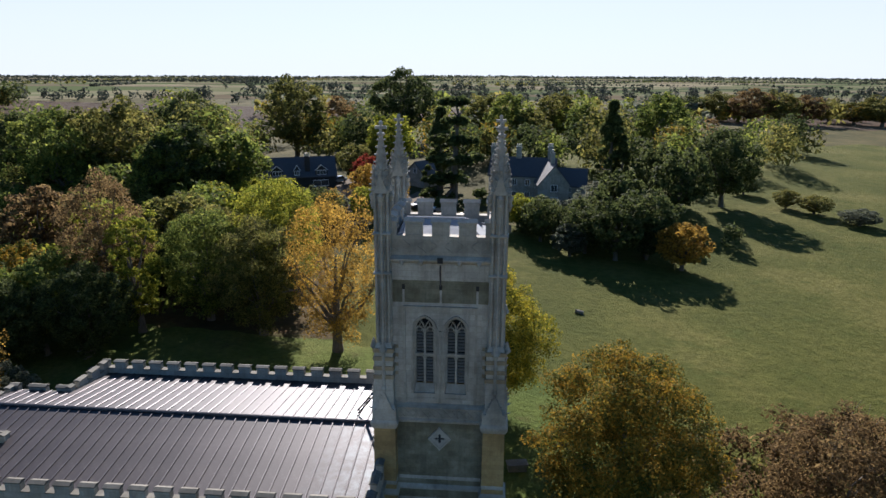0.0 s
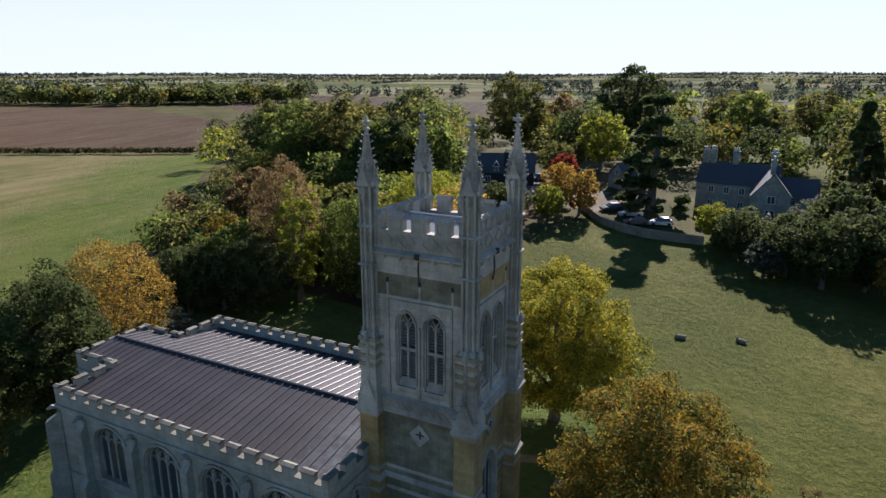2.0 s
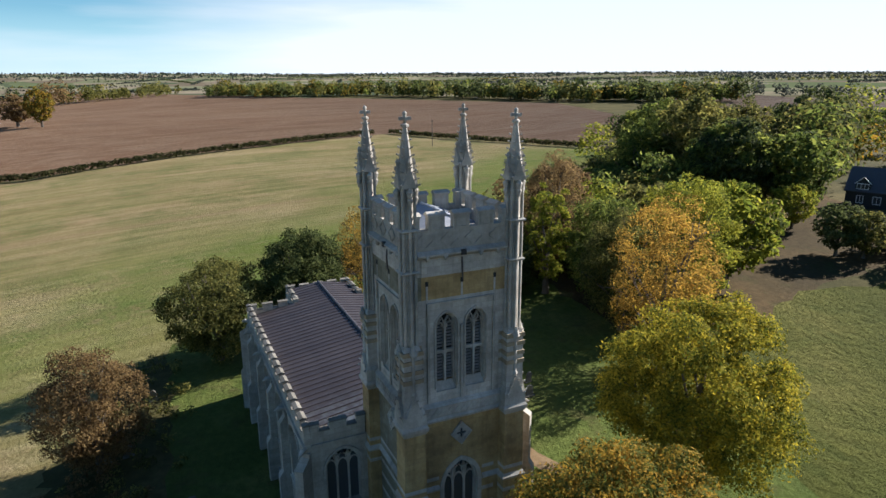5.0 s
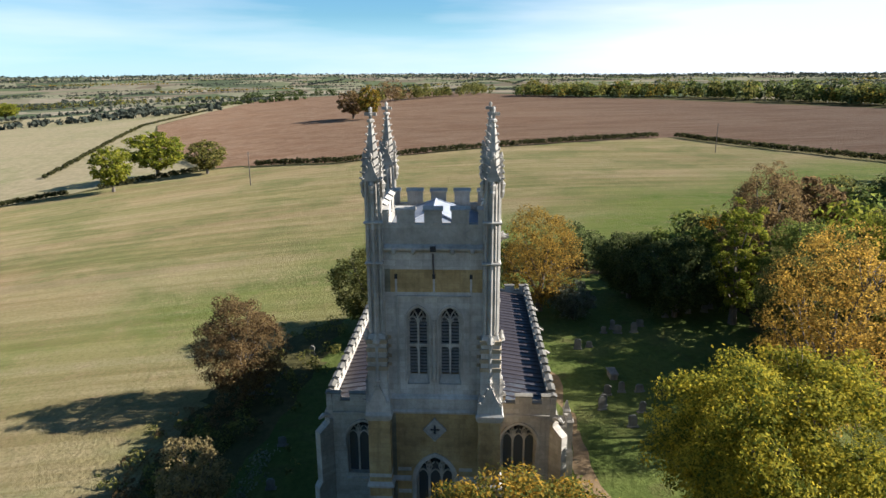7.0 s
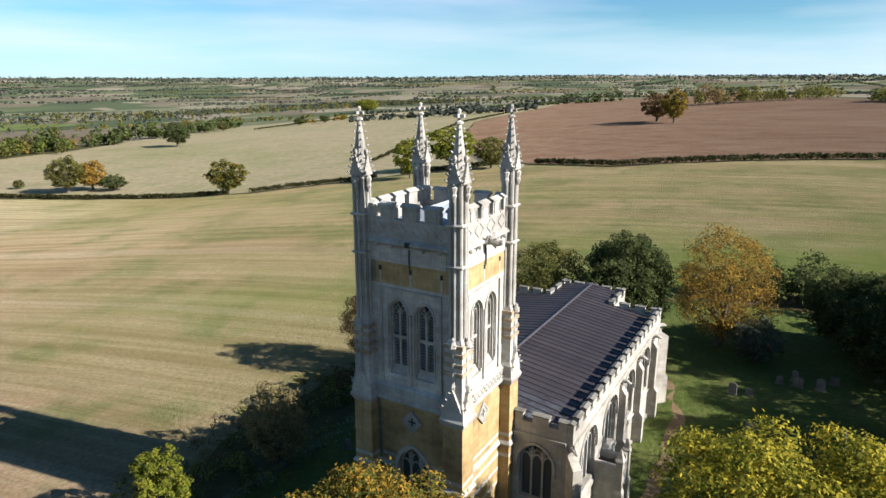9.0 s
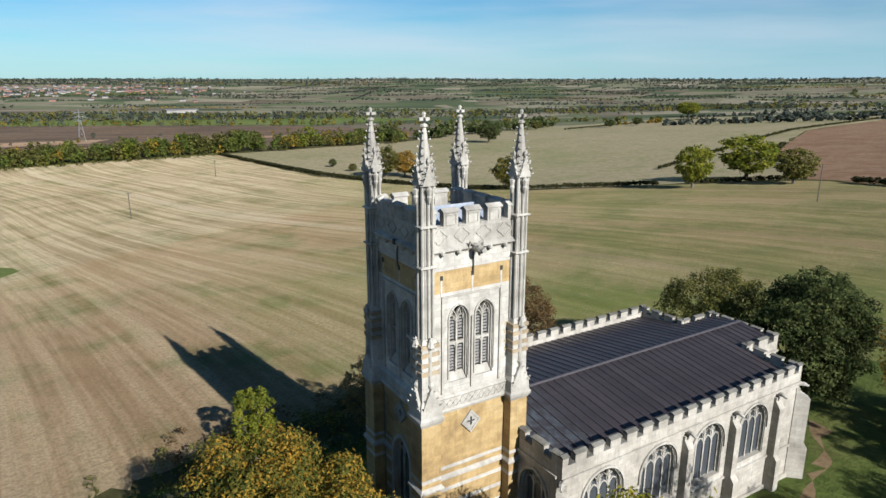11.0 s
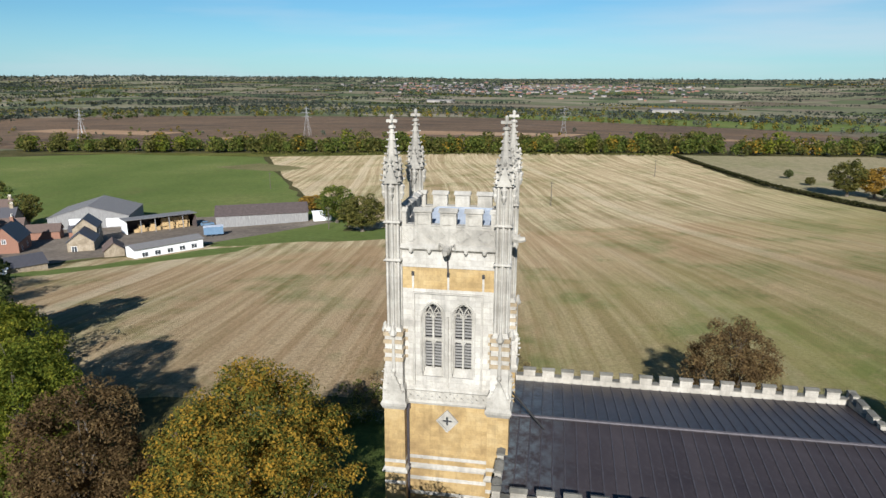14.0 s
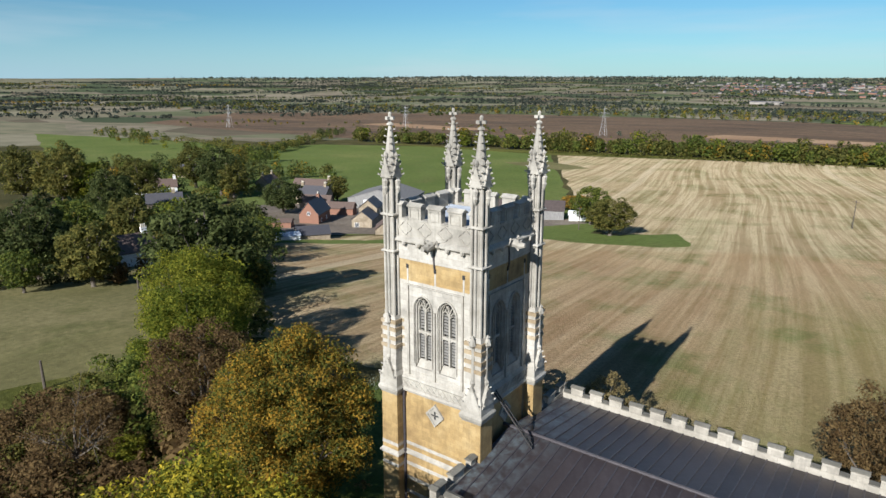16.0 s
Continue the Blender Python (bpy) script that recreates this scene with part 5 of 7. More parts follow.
# ---- trees ----
def leaf_cloud(rng, clumps, count, size, droop=0.0):
    """Leaves on the outsides of clumps (rows of x, y, z, radius): n x 4 x 3 corners."""
    k = rng.choice(len(clumps), count, p=clumps[:, 3] ** 2 / (clumps[:, 3] ** 2).sum())
    d = rng.normal(size=(count, 3))
    d /= np.linalg.norm(d, axis=1)[:, None]
    d[:, 2] = np.where(d[:, 2] < -0.6, -d[:, 2], d[:, 2])
    rad = clumps[k, 3] * (0.42 + 0.62 * rng.random(count) ** 0.6 + 0.3 * rng.random(count) ** 5)
    p = clumps[k, :3] + d * rad[:, None] * (1, 1, 0.8)
    p[:, 2] -= droop * rng.random(count) ** 2
    nrm = d + rng.normal(size=(count, 3)) * 0.65 + (0, 0, 0.35)
    nrm /= np.linalg.norm(nrm, axis=1)[:, None]
    a = np.cross(nrm, rng.normal(size=(count, 3)))
    a /= np.linalg.norm(a, axis=1)[:, None]
    b = np.cross(nrm, a)
    s = size * (0.6 + 0.8 * rng.random(count))[:, None]
    return np.stack([p - a * s, p - b * s * 0.5, p + a * s, p + b * s * 0.5], 1)


def crown_clumps(rng, h, r, base, n, shape="round"):
    rows = []
    mid = (h + base) / 2
    seedish = rng.uniform(0, 6)
    hz = (h - base) / 2
    for i in range(n):
        up, ang = 1 - 2 * (i + 0.5) / n, i * 2.39996 + seedish
        d = np.array((math.cos(ang) * math.sqrt(1 - up * up), math.sin(ang) * math.sqrt(1 - up * up), up)) + rng.normal(size=3) * 0.16
        d /= np.linalg.norm(d)
        rr = rng.uniform(0.78, 0.94) if i % 5 else rng.uniform(0.3, 0.6)
        rr *= 1 + 0.12 * math.sin(2 * ang + seedish) * math.sin(3 * up + seedish * 2) + 0.07 * math.sin(5 * ang + 4 * up)
        if d[2] < 0:
            rr *= 1.0 + 0.1 * d[2]
        x, y, z = d[0] * r * rr, d[1] * r * rr, d[2] * hz * rr
        if shape == "cone":
            f = rng.random() ** 0.7
            z = -hz + 2 * hz * f
            q = r * (1 - f) ** 0.85 * rng.uniform(0.35, 0.9)
            a = rng.uniform(0, 6.283)
            x, y = q * math.cos(a), q * math.sin(a)
        if shape == "flat":
            f = rng.integers(0, 6) / 5
            z = -hz + 2 * hz * f
            q = r * (1.05 - 0.75 * f) * rng.uniform(0.2, 1.0)
            a = rng.uniform(0, 6.283)
            x, y = q * math.cos(a), q * math.sin(a)
        size = min(r, hz) * rng.uniform(0.1, 0.22) * (0.7 if shape != "round" else 1)
        rows.append((x, y, mid + z, size))
    return np.array(rows)


def make_tree(name, kind, h, r, leaves, size, seed, shape="round", base=0.18, bare=0.0, label="", category="tree", bark=None, sprays=10):
    """A tree at the origin: tapered trunk and limbs, and a crown of single leaves in clumps."""
    rng = np.random.default_rng(seed)
    t = thing(name, label, category)
    n = {"round": 170 if leaves < 20000 else 280, "cone": 70, "flat": 70}[shape]
    clumps = crown_clumps(rng, h, r, h * base, n, shape)
    bm = bmesh.new()
    lean = rng.normal(size=2) * 0.03 * h
    girth = max(0.05, 0.026 * h + 0.02 * r)
    top = h * (0.9 if shape != "round" else 0.62)
    spine = [Vector((lean[0] * f * f, lean[1] * f * f, -0.6 + (top + 0.6) * f)) for f in (0, 0.15, 0.35, 0.55, 0.8, 1)]
    tube(bm, spine, [girth * k for k in (1.35, 1.0, 0.8, 0.6, 0.38, 0.15)], 8)
    part("trunk", bm, bark or BARK, t)
    bm = bmesh.new()
    order = rng.permutation(len(clumps))[: 14 if shape == "round" else 18]
    for i in order:
        c = Vector(clumps[i, :3])
        f = min(0.95, max(0.2, (c.z / h) * (0.55 if shape == "round" else 0.95)))
        s = Vector((lean[0] * f * f, lean[1] * f * f, top * f))
        mid = s.lerp(c, 0.5) + Vector((0, 0, 0.1 * r)) + Vector(rng.normal(size=3)) * 0.07 * r
        g = girth * (0.42 - 0.25 * f)
        tube(bm, [s, mid, c], [g, g * 0.6, g * 0.15], 5)
        for _ in range(3 if bare < 0.3 else sprays):
            e = c + Vector(rng.normal(size=3)) * clumps[i, 3] * (0.5 if bare < 0.3 else 1.0) + Vector((0, 0, clumps[i, 3] * 0.4))
            a = mid.lerp(c, rng.uniform(0.3, 1))
            tube(bm, [a, e], [g * 0.3, 0.008 + g * 0.05], 3)
    part("branchwork", bm, bark or BARK, t)
    me = quads("crown", leaf_cloud(rng, clumps, int(leaves * (1 - bare)), size), LEAVES[kind])
    hang(new("crown", me), t)["kind"] = "stuff"
    return t


def plant(x, y, ob, scale=1.0, turn=0.0, stretch=1.0, sink=0.1):
    ob.matrix_basis = pose(x, y, float(ground_z(x, y)) - sink, 0, 0, turn) @ Matrix.Diagonal((scale, scale, scale * stretch, 1))
    return ob


def plant_copy(x, y, src, scale, turn, stretch=1.0, label="", group=""):
    c = copy_thing(src, pose(0, 0, 0))
    plant(x, y, c, scale, turn, stretch)
    return tagged(c, label, "", group)


# the trees close to the church, each one of its own
NEAR = [
    ("sycamore_tree", "gold", -10.6, -3.9, 12.0, 5.3, 84000, 0.09, "round", 0.0, "golden-green sycamore turning for autumn close by the tower"),
    ("lime_tree", "yellow", -0.9, -17.8, 13.1, 6.0, 92000, 0.1, "round", 0.0, "broad yellow-green lime tree in the churchyard"),
    ("holly_tree", "dark", 36.0, -0.6, 11.4, 4.8, 36000, 0.14, "round", 0.0, "dense dark evergreen beyond the chancel"),
    ("ash_tree", "orange", 39.5, -9.5, 12.4, 5.0, 24000, 0.11, "round", 0.25, "half-bare ash with orange and yellow leaves"),
    ("hawthorn_tree", "russet", 19.8, 18.3, 8.2, 3.8, 32000, 0.095, "round", 0.1, "round russet hawthorn on the field's edge"),
    ("field_maple", "olive", 35.4, 8.2, 9.4, 5.2, 36000, 0.12, "round", 0.15, "wide thin-leaved field maple beside the stubble"),
    ("elder_bush", "buff", 2.5, 15.2, 5.6, 2.2, 9000, 0.1, "round", 0.2, "thin pale elder bush in the tower's shade"),
    ("young_birch", "lime", -6.4, 16.0, 5.2, 1.7, 9000, 0.1, "round", 0.0, "young bright green birch beside the stubble"),
    ("thorn_bush", "grey", 36.5, -13.0, 4.6, 2.4, 9000, 0.1, "round", 0.1, "pale grey-green thorn bush under the ash"),
    ("copper_beech", "russet", -22.5, -2.2, 9.4, 3.8, 32000, 0.1, "round", 0.1, "brown-leaved beech among green trees"),
    ("maple_tree", "lime", -31.0, 2.4, 9.6, 4.4, 36000, 0.11, "round", 0.0, "green and yellow maple in the tree belt"),
    ("hornbeam_tree", "lime", -39.0, 8.2, 10.2, 5.6, 42000, 0.12, "round", 0.0, "yellow-green hornbeam in the tree belt"),
    ("beech_tree", "orange", 12.8, -27.4, 16.6, 4.8, 44000, 0.105, "round", 0.5, "tall half-bare beech in orange autumn leaf"),
    ("sycamore_tree", "lime", 22.8, -39.5, 16.4, 5.2, 34000, 0.13, "round", 0.0, "tall yellow-green sycamore at the wood's edge"),
    ("oak_tree", "olive", 21.5, -30.5, 13.4, 4.7, 34000, 0.12, "round", 0.1, "olive-brown oak at the wood's edge"),
    ("cherry_tree", "russet", 40.3, -34.2, 17.2, 4.6, 30000, 0.12, "round", 0.2, "tall red-brown cherry above the shrubs"),
    ("poplar_tree", "lime", 34.2, -29.4, 14.6, 2.7, 16000, 0.12, "round", 0.0, "slim bright green poplar at the churchyard's end"),
    ("oak_tree", "green", 28.6, -33.6, 13.6, 4.6, 30000, 0.13, "round", 0.0, "green oak at the wood's edge"),
    ("yew_tree", "dark", 36.4, -24.0, 9.6, 4.2, 26000, 0.13, "round", 0.0, "dark rounded yew in the churchyard's corner"),
    ("yew_tree", "dark", 43.0, -20.6, 8.8, 4.0, 24000, 0.13, "round", 0.0, "dark rounded yew in the churchyard's corner"),
    ("bare_thorn", "russet", -27.5, -9.5, 5.2, 3.6, 14000, 0.08, "round", 0.6, "nearly bare grey thorn bush"),
]
for i, (nm, kind, x, y, h, r, n, size, shape, bare, lab) in enumerate(NEAR):
    g = float(ground_z(x, y))
    plant(x, y, make_tree(nm, kind, h - g, r, n, size, 11 + i, shape, 0.03, bare, lab, "tree" if "bush" not in nm and "thorn" not in nm else "bush"), 1, 0)

# patterns for the trees further off, made once and then copied
PATTERNS = {}
for i, (kind, shape, n, label) in enumerate([
        ("lime", "round", 4900, "yellow-green tree in early autumn leaf"), ("green", "round", 4900, "full green broadleaf tree in leaf"),
        ("olive", "round", 4900, "dull olive-green broadleaf tree in leaf"), ("dark", "round", 4900, "dark dense evergreen tree or yew"),
        ("orange", "round", 4900, "tree in orange autumn leaf"), ("russet", "round", 4900, "tree in russet-brown autumn leaf"),
        ("gold", "round", 4900, "tree in golden autumn leaf"), ("red", "round", 4900, "garden tree with crimson autumn leaves"),
        ("grey", "round", 4900, "pale grey-green rounded garden shrub"), ("dark", "cone", 6000, "tall dark pointed conifer tree"),
        ("dark", "flat", 6000, "old cedar with level tiers of branches"), ("buff", "round", 2500, "half-bare tree with thin buff leaves")]):
    src = make_tree("tree" if shape == "round" else "conifer", kind, 10, 4.2 if shape == "round" else 3.2, n, 0.28 if shape == "round" else 0.32, 70 + i, shape, 0.1, 0.4 if kind == "buff" else 0, label)
    PATTERNS[kind + ("" if shape == "round" else "_" + shape)] = [src, label, False]
    if shape == "round" and kind in ("dark", "olive", "green"):          # a finer-leaved one for the great trees
        PATTERNS[kind + "!"] = [make_tree("tree", kind, 10, 4.2, 10000, 0.2, 170 + i, shape, 0.1, 0, "great " + label), label, False]


def grove(rows, group):
    """Copies of the patterns: rows of (pattern, x, y, height, crown radius)."""
    for kind, x, y, h, r in rows:
        if r > 6.6 and kind + "!" in PATTERNS:
            kind += "!"
        src, label, used = PATTERNS[kind]
        wide = 4.2 if "_" not in kind else 3.2
        k = r / wide
        turn = (x * 37 + y * 91) % 360
        if not used:
            PATTERNS[kind][2] = True
            tagged(plant(x, y, src, k, turn, h / 10 / k), "", "", group)
        else:
            plant_copy(x, y, src, k, turn, h / 10 / k, "", group)

grove([
    ("green", 76.5, -81.8, 15.8, 6.9), ("olive", 80.8, -97.0, 17.4, 7.6), ("olive", 81.9, -114.8, 17.3, 7.5), ("dark", 76.5, -132.1, 20.2, 8.8), ("lime", 60.9, -95.6, 11.6, 5.1),
    ("green", 47.4, -88.6, 14.4, 6.3), ("lime", 43.3, -68.1, 9.0, 3.9), ("lime", 45.0, -52.3, 9.1, 4.0), ("russet", 57.0, -47.0, 11.6, 5.1), ("buff", 38.1, -70.7, 6.7, 2.9),
    ("lime", 56.8, -54.0, 6.5, 2.9), ("olive", 40.9, -50.1, 10.5, 4.6), ("dark", 53.4, -80.0, 16.6, 7.2),
    ("green", 82.2, -100.7, 17.7, 7.7), ("olive", 163.3, -169.5, 16.0, 7.0), ("olive", 34.0, -51.1, 9.3, 4.1), ("lime", 40.7, -80.5, 7.4, 3.2)], "trees of the wood by the rectory")
grove([
    ("green", 42.8, -24.4, 8.5, 3.8), ("olive", 45.4, -33.1, 7.7, 3.4), ("lime", 49.6, -47.4, 7.7, 3.4),
    ("lime", 27.0, -51.2, 13.2, 5.8), ("olive", 36.5, -46.3, 11.4, 5.0), ("olive", 27.6, -42.3, 10.5, 4.6),
    ("green", 43.5, -30.0, 8.7, 3.8), ("green", 39.6, -38.3, 9.2, 4.0), ("green", 53.9, -79.5, 16.3, 7.1), ("lime", 57.0, -96.4, 10.0, 4.3), ("olive", 69.9, -87.9, 19.7, 8.6),
    ("green", 87.5, -94.9, 18.8, 8.2), ("gold", 49.3, -32.6, 8.4, 3.7), ("dark", 104.3, -105.3, 17.5, 7.6), ("green", 38.6, -51.5, 7.7, 3.4)], "trees of the wood by the rectory")
grove([
    ("dark", 28.6, -74.1, 7.6, 3.4), ("grey", 27.2, -83.4, 4.9, 3.1), ("lime", 20.7, -81.6, 6.8, 3.0), ("orange", 17.0, -88.7, 8.3, 3.6), ("red", 25.7, -106.8, 7.6, 3.0),
    ("olive", 30.6, -134.7, 6.7, 2.9), ("olive", 29.6, -114.5, 9.0, 4.0)], "trees of the wood by the rectory")
grove([
    ("olive", 58.2, -163.0, 22.6, 9.8), ("russet", 53.0, -197.5, 16.6, 7.2), ("dark", 31.6, -202.8, 26.2, 11.4), ("lime", 25.0, -136.3, 14.6, 6.3), ("olive", 1.6, -210.6, 17.1, 7.4),
    ("green", -7.0, -180.6, 19.2, 8.4), ("olive", -25.3, -226.7, 18.3, 8.0), ("green", -33.8, -201.0, 16.5, 7.2), ("dark_cone", -29.7, -124.9, 21.0, 6.2), ("green", -56.8, -190.1, 20.7, 9.0),
    ("dark", -52.6, -114.0, 16.8, 7.0), ("dark", -22.0, -70.0, 10.5, 4.8), ("dark", -27.5, -73.0, 11.0, 5.0), ("dark", -17.5, -73.0, 7.8, 4.0), ("dark", -39.0, -118.7, 12.5, 5.4), ("dark_cone", -32.4, -124.4, 13.3, 4.2), ("olive", -13.1, -174.2, 14.5, 6.3), ("dark", -24.6, -83.6, 11.9, 5.2),
    ("grey", -22.2, -92.2, 8.0, 5.0), ("orange", -31.4, -66.4, 7.7, 4.0), ("grey", -14.8, -71.0, 5.2, 3.2), ("dark", -10.6, -78.2, 7.7, 3.4)], "tall trees round the rectory")
grove([
    ("dark", -17.4, -79.0, 8.0, 3.5), ("dark", -27.1, -71.3, 7.5, 3.3), ("dark_flat", 6.0, -99.7, 20.9, 9.1), ("lime", -6.9, -85.1, 6.9, 3.1), ("dark", -23.9, -85.4, 10.6, 4.6),
    ("dark", -40.2, -102.5, 13.7, 5.9), ("dark", -62.8, -129.1, 4.2, 3.4), ("dark_cone", 9.9, -113.1, 18.3, 5.7), ("orange", 23.2, -96.1, 7.9, 3.5), ("olive", 26.2, -76.5, 6.8, 3.0)], "tall trees round the rectory")
grove([
    ("olive", -132.5, -366.6, 16.2, 11.0), ("russet", -144.1, -349.7, 19.1, 12.5), ("olive", -159.2, -348.9, 18.1, 10.8), ("russet", -175.6, -355.0, 16.2, 11.1), ("olive", -200.3, -378.0, 12.5, 10.0),
    ("gold", -208.7, -365.7, 12.8, 11.8), ("olive", -220.8, -359.1, 16.5, 13.7), ("dark", -118.1, -373.5, 13.9, 11.1), ("olive", -71.3, -111.1, 4.2, 3.5), ("olive", -67.1, -115.3, 4.4, 2.8),
    ("grey", -76.4, -102.7, 3.4, 4.0), ], "trees of the southern field row")
grove([
    ("lime", 174.6, 117.0, 15.2, 6.3), ("lime", 202.9, 115.5, 16.8, 9.9), ("olive", 196.4, 93.9, 11.9, 6.6), ("gold", 148.2, 186.4, 13.4, 7.6), ("olive", 132.7, 271.8, 15.9, 8.0),
    ("orange", 142.2, 268.9, 13.3, 6.6), ("dark", 144.6, 256.7, 7.1, 5.7), ("dark", 303.6, 418.8, 18.6, 10.1), ("olive", 478.3, 568.0, 9.4, 6.1), ("dark", 540.8, 511.4, 9.6, 6.1),
    ("dark", 585.8, 511.7, 9.4, 6.4), ("russet", 388.5, 75.3, 17.0, 10.3), ("gold", 374.1, 62.3, 20.0, 7.2), ("green", -63.8, 165.1, 12.4, 6.7), ("olive", -49.2, 144.9, 10.6, 6.8),
    ("orange", -83.4, 195.2, 5.7, 6.3), ("dark", 129.6, 336.1, 5.1, 2.4), ("olive", 131.0, 309.7, 4.4, 2.6), ("dark", 782.2, 1122.7, 11.8, 8.6)], "hedgerow trees")
grove([
    ("dark", 410.8, 663.2, 7.4, 5.7), ("lime", 861.8, 655.6, 23.2, 19.6)], "hedgerow trees")
grove([
    ("dark", -110.0, 20.4, 15.4, 6.7), ("dark", -61.6, 23.6, 16.4, 7.2), ("olive", -93.3, 22.5, 11.3, 4.9), ("olive", -126.9, 47.5, 13.3, 5.8), ("green", -132.9, 37.3, 13.4, 5.8),
    ("dark", -189.9, 74.6, 16.5, 7.2), ("dark", -223.8, 138.8, 20.8, 9.1), ("olive", -258.4, 148.9, 19.9, 8.7), ("dark", -164.0, 123.0, 12.5, 7.5),
    ("olive", -258.2, 75.1, 20.9, 9.1), ("olive", -237.3, 80.4, 22.4, 9.8), ("lime", -233.0, 87.7, 16.8, 7.3), ("olive", -231.9, 106.7, 17.3, 7.5),
    ("olive", -215.3, 139.2, 14.5, 6.3), ("buff", -78.0, 36.0, 4.9, 4.6), ("lime", -82.2, 41.9, 6.3, 2.8), ("green", -98.7, 13.7, 7.6, 3.3)], "village trees")
grove([
    ("dark", -123.2, 28.3, 10.9, 4.7), ("lime", -143.3, 58.7, 8.0, 4.2), ("lime", -38.1, 6.7, 8.2, 3.6), ("olive", -175.2, 160.9, 10.9, 4.7), ("dark", -66.3, 28.8, 11.9, 5.2),
    ("dark", -127.8, 80.4, 10.5, 5.6), ("lime", -25.6, -6.8, 2.2, 1.5), ("russet", -30.4, -6.3, 4.6, 2.0)], "village trees")

# ---- hedges, belts of trees and the far woods ----
def hedge(points, height, width, seed, label, kind="hedge", per=60, leaf_size=0.42):
    rng = np.random.default_rng(seed)
    rows = []
    for (x0, y0), (x1, y1) in zip(points, points[1:]):
        n = max(2, int(math.hypot(x1 - x0, y1 - y0) / (width * 0.36)))
        for i in range(n):
            f = (i + rng.random()) / n
            x, y = x0 + (x1 - x0) * f + rng.normal() * width * 0.12, y0 + (y1 - y0) * f + rng.normal() * width * 0.12
            k = height * rng.uniform(0.46, 0.58)
            rows.append((x, y, float(ground_z(x, y)) + k * 0.9, k))
    rows = np.array(rows)
    me = quads("hedge", leaf_cloud(rng, rows, int(len(rows) * per * 0.8), leaf_size), LEAVES[kind])
    return tagged(new("hedge", me), label, "hedge", "field hedges", "stuff")


hedge([(165, -133), (215, -108), (256, -90)], 2.5, 2.4, 1, "clipped dark hedge between plough and green field")
hedge([(258, -82), (240, -50), (222, -19), (205, 20), (193, 45), (203, 78)], 2.5, 2.4, 2, "clipped dark hedge between plough and green field")
hedge([(207, 96), (196, 112), (185, 128)], 2.2, 2.4, 3, "clipped dark hedge between plough and green field")
hedge([(180, 136), (160, 165), (150, 176)], 2.1, 2.2, 4, "gappy dark hedge along the field edge")
hedge([(146, 184), (136, 203), (122, 250), (110, 300), (100, 370), (90, 450)], 2.1, 2.2, 5, "gappy dark hedge along the field edge")
hedge([(211, 98), (300, 166), (350, 190)], 2.6, 5.0, 6, "overgrown hedge bank beside the plough")
hedge([(-128, 86), (-110, 70), (-88, 48), (-70, 36), (-52, 24), (-40, 16)], 3.2, 4.0, 7, "overgrown hedge and brambles under the tree belt", "olive")
hedge([(-55, 14), (-35, 2), (-24, -4), (-16, -6)], 2.0, 4.0, 8, "brambles under the tree belt", "russet")
hedge([(-20, 13.5), (-4, 14), (10, 13)], 1.3, 1.6, 9, "low rough growth on the churchyard edge", "grey", 40, 0.12)
hedge([(-560, 330), (-440, 300), (-330, 238), (-250, 190), (-215, 150)], 5.0, 7.0, 10, "tall hedge beyond the farm", "olive")
hedge([(230, 178), (480, 262), (700, 290)], 2.0, 5.0, 11, "hedge between far fields")
hedge([(480, 520), (620, 560), (760, 560)], 2.2, 5.0, 12, "hedge between far fields")


def wood(points, count, spread, height, seed, kind, label, leaves=46, size=None):
    """A belt of many trees along a line, too many and too far off to tell apart."""
    rng = np.random.default_rng(seed)
    p = np.array(points, float)
    seg = rng.integers(0, len(p) - 1, count)
    f = rng.random(count)[:, None]
    q = p[seg] * (1 - f) + p[seg + 1] * f + rng.normal(size=(count, 2)) * spread
    h = height * rng.uniform(0.5, 1.0, count) * (1 + 0.5 * rng.random(count) ** 4)
    z = ground_z(q[:, 0], q[:, 1])
    low = np.c_[q, z + h * 0.3, h * 0.36]
    high = np.c_[q + rng.normal(size=q.shape) * 0.6, z + h * 0.62, h * 0.38]
    me = quads("wood", leaf_cloud(rng, np.vstack([low, high]), int(count * leaves * 0.46), 1.4 * (size or height * 0.11)), LEAVES[kind])
    return tagged(new("wood", me), label, "woodland", "far woods", "stuff")


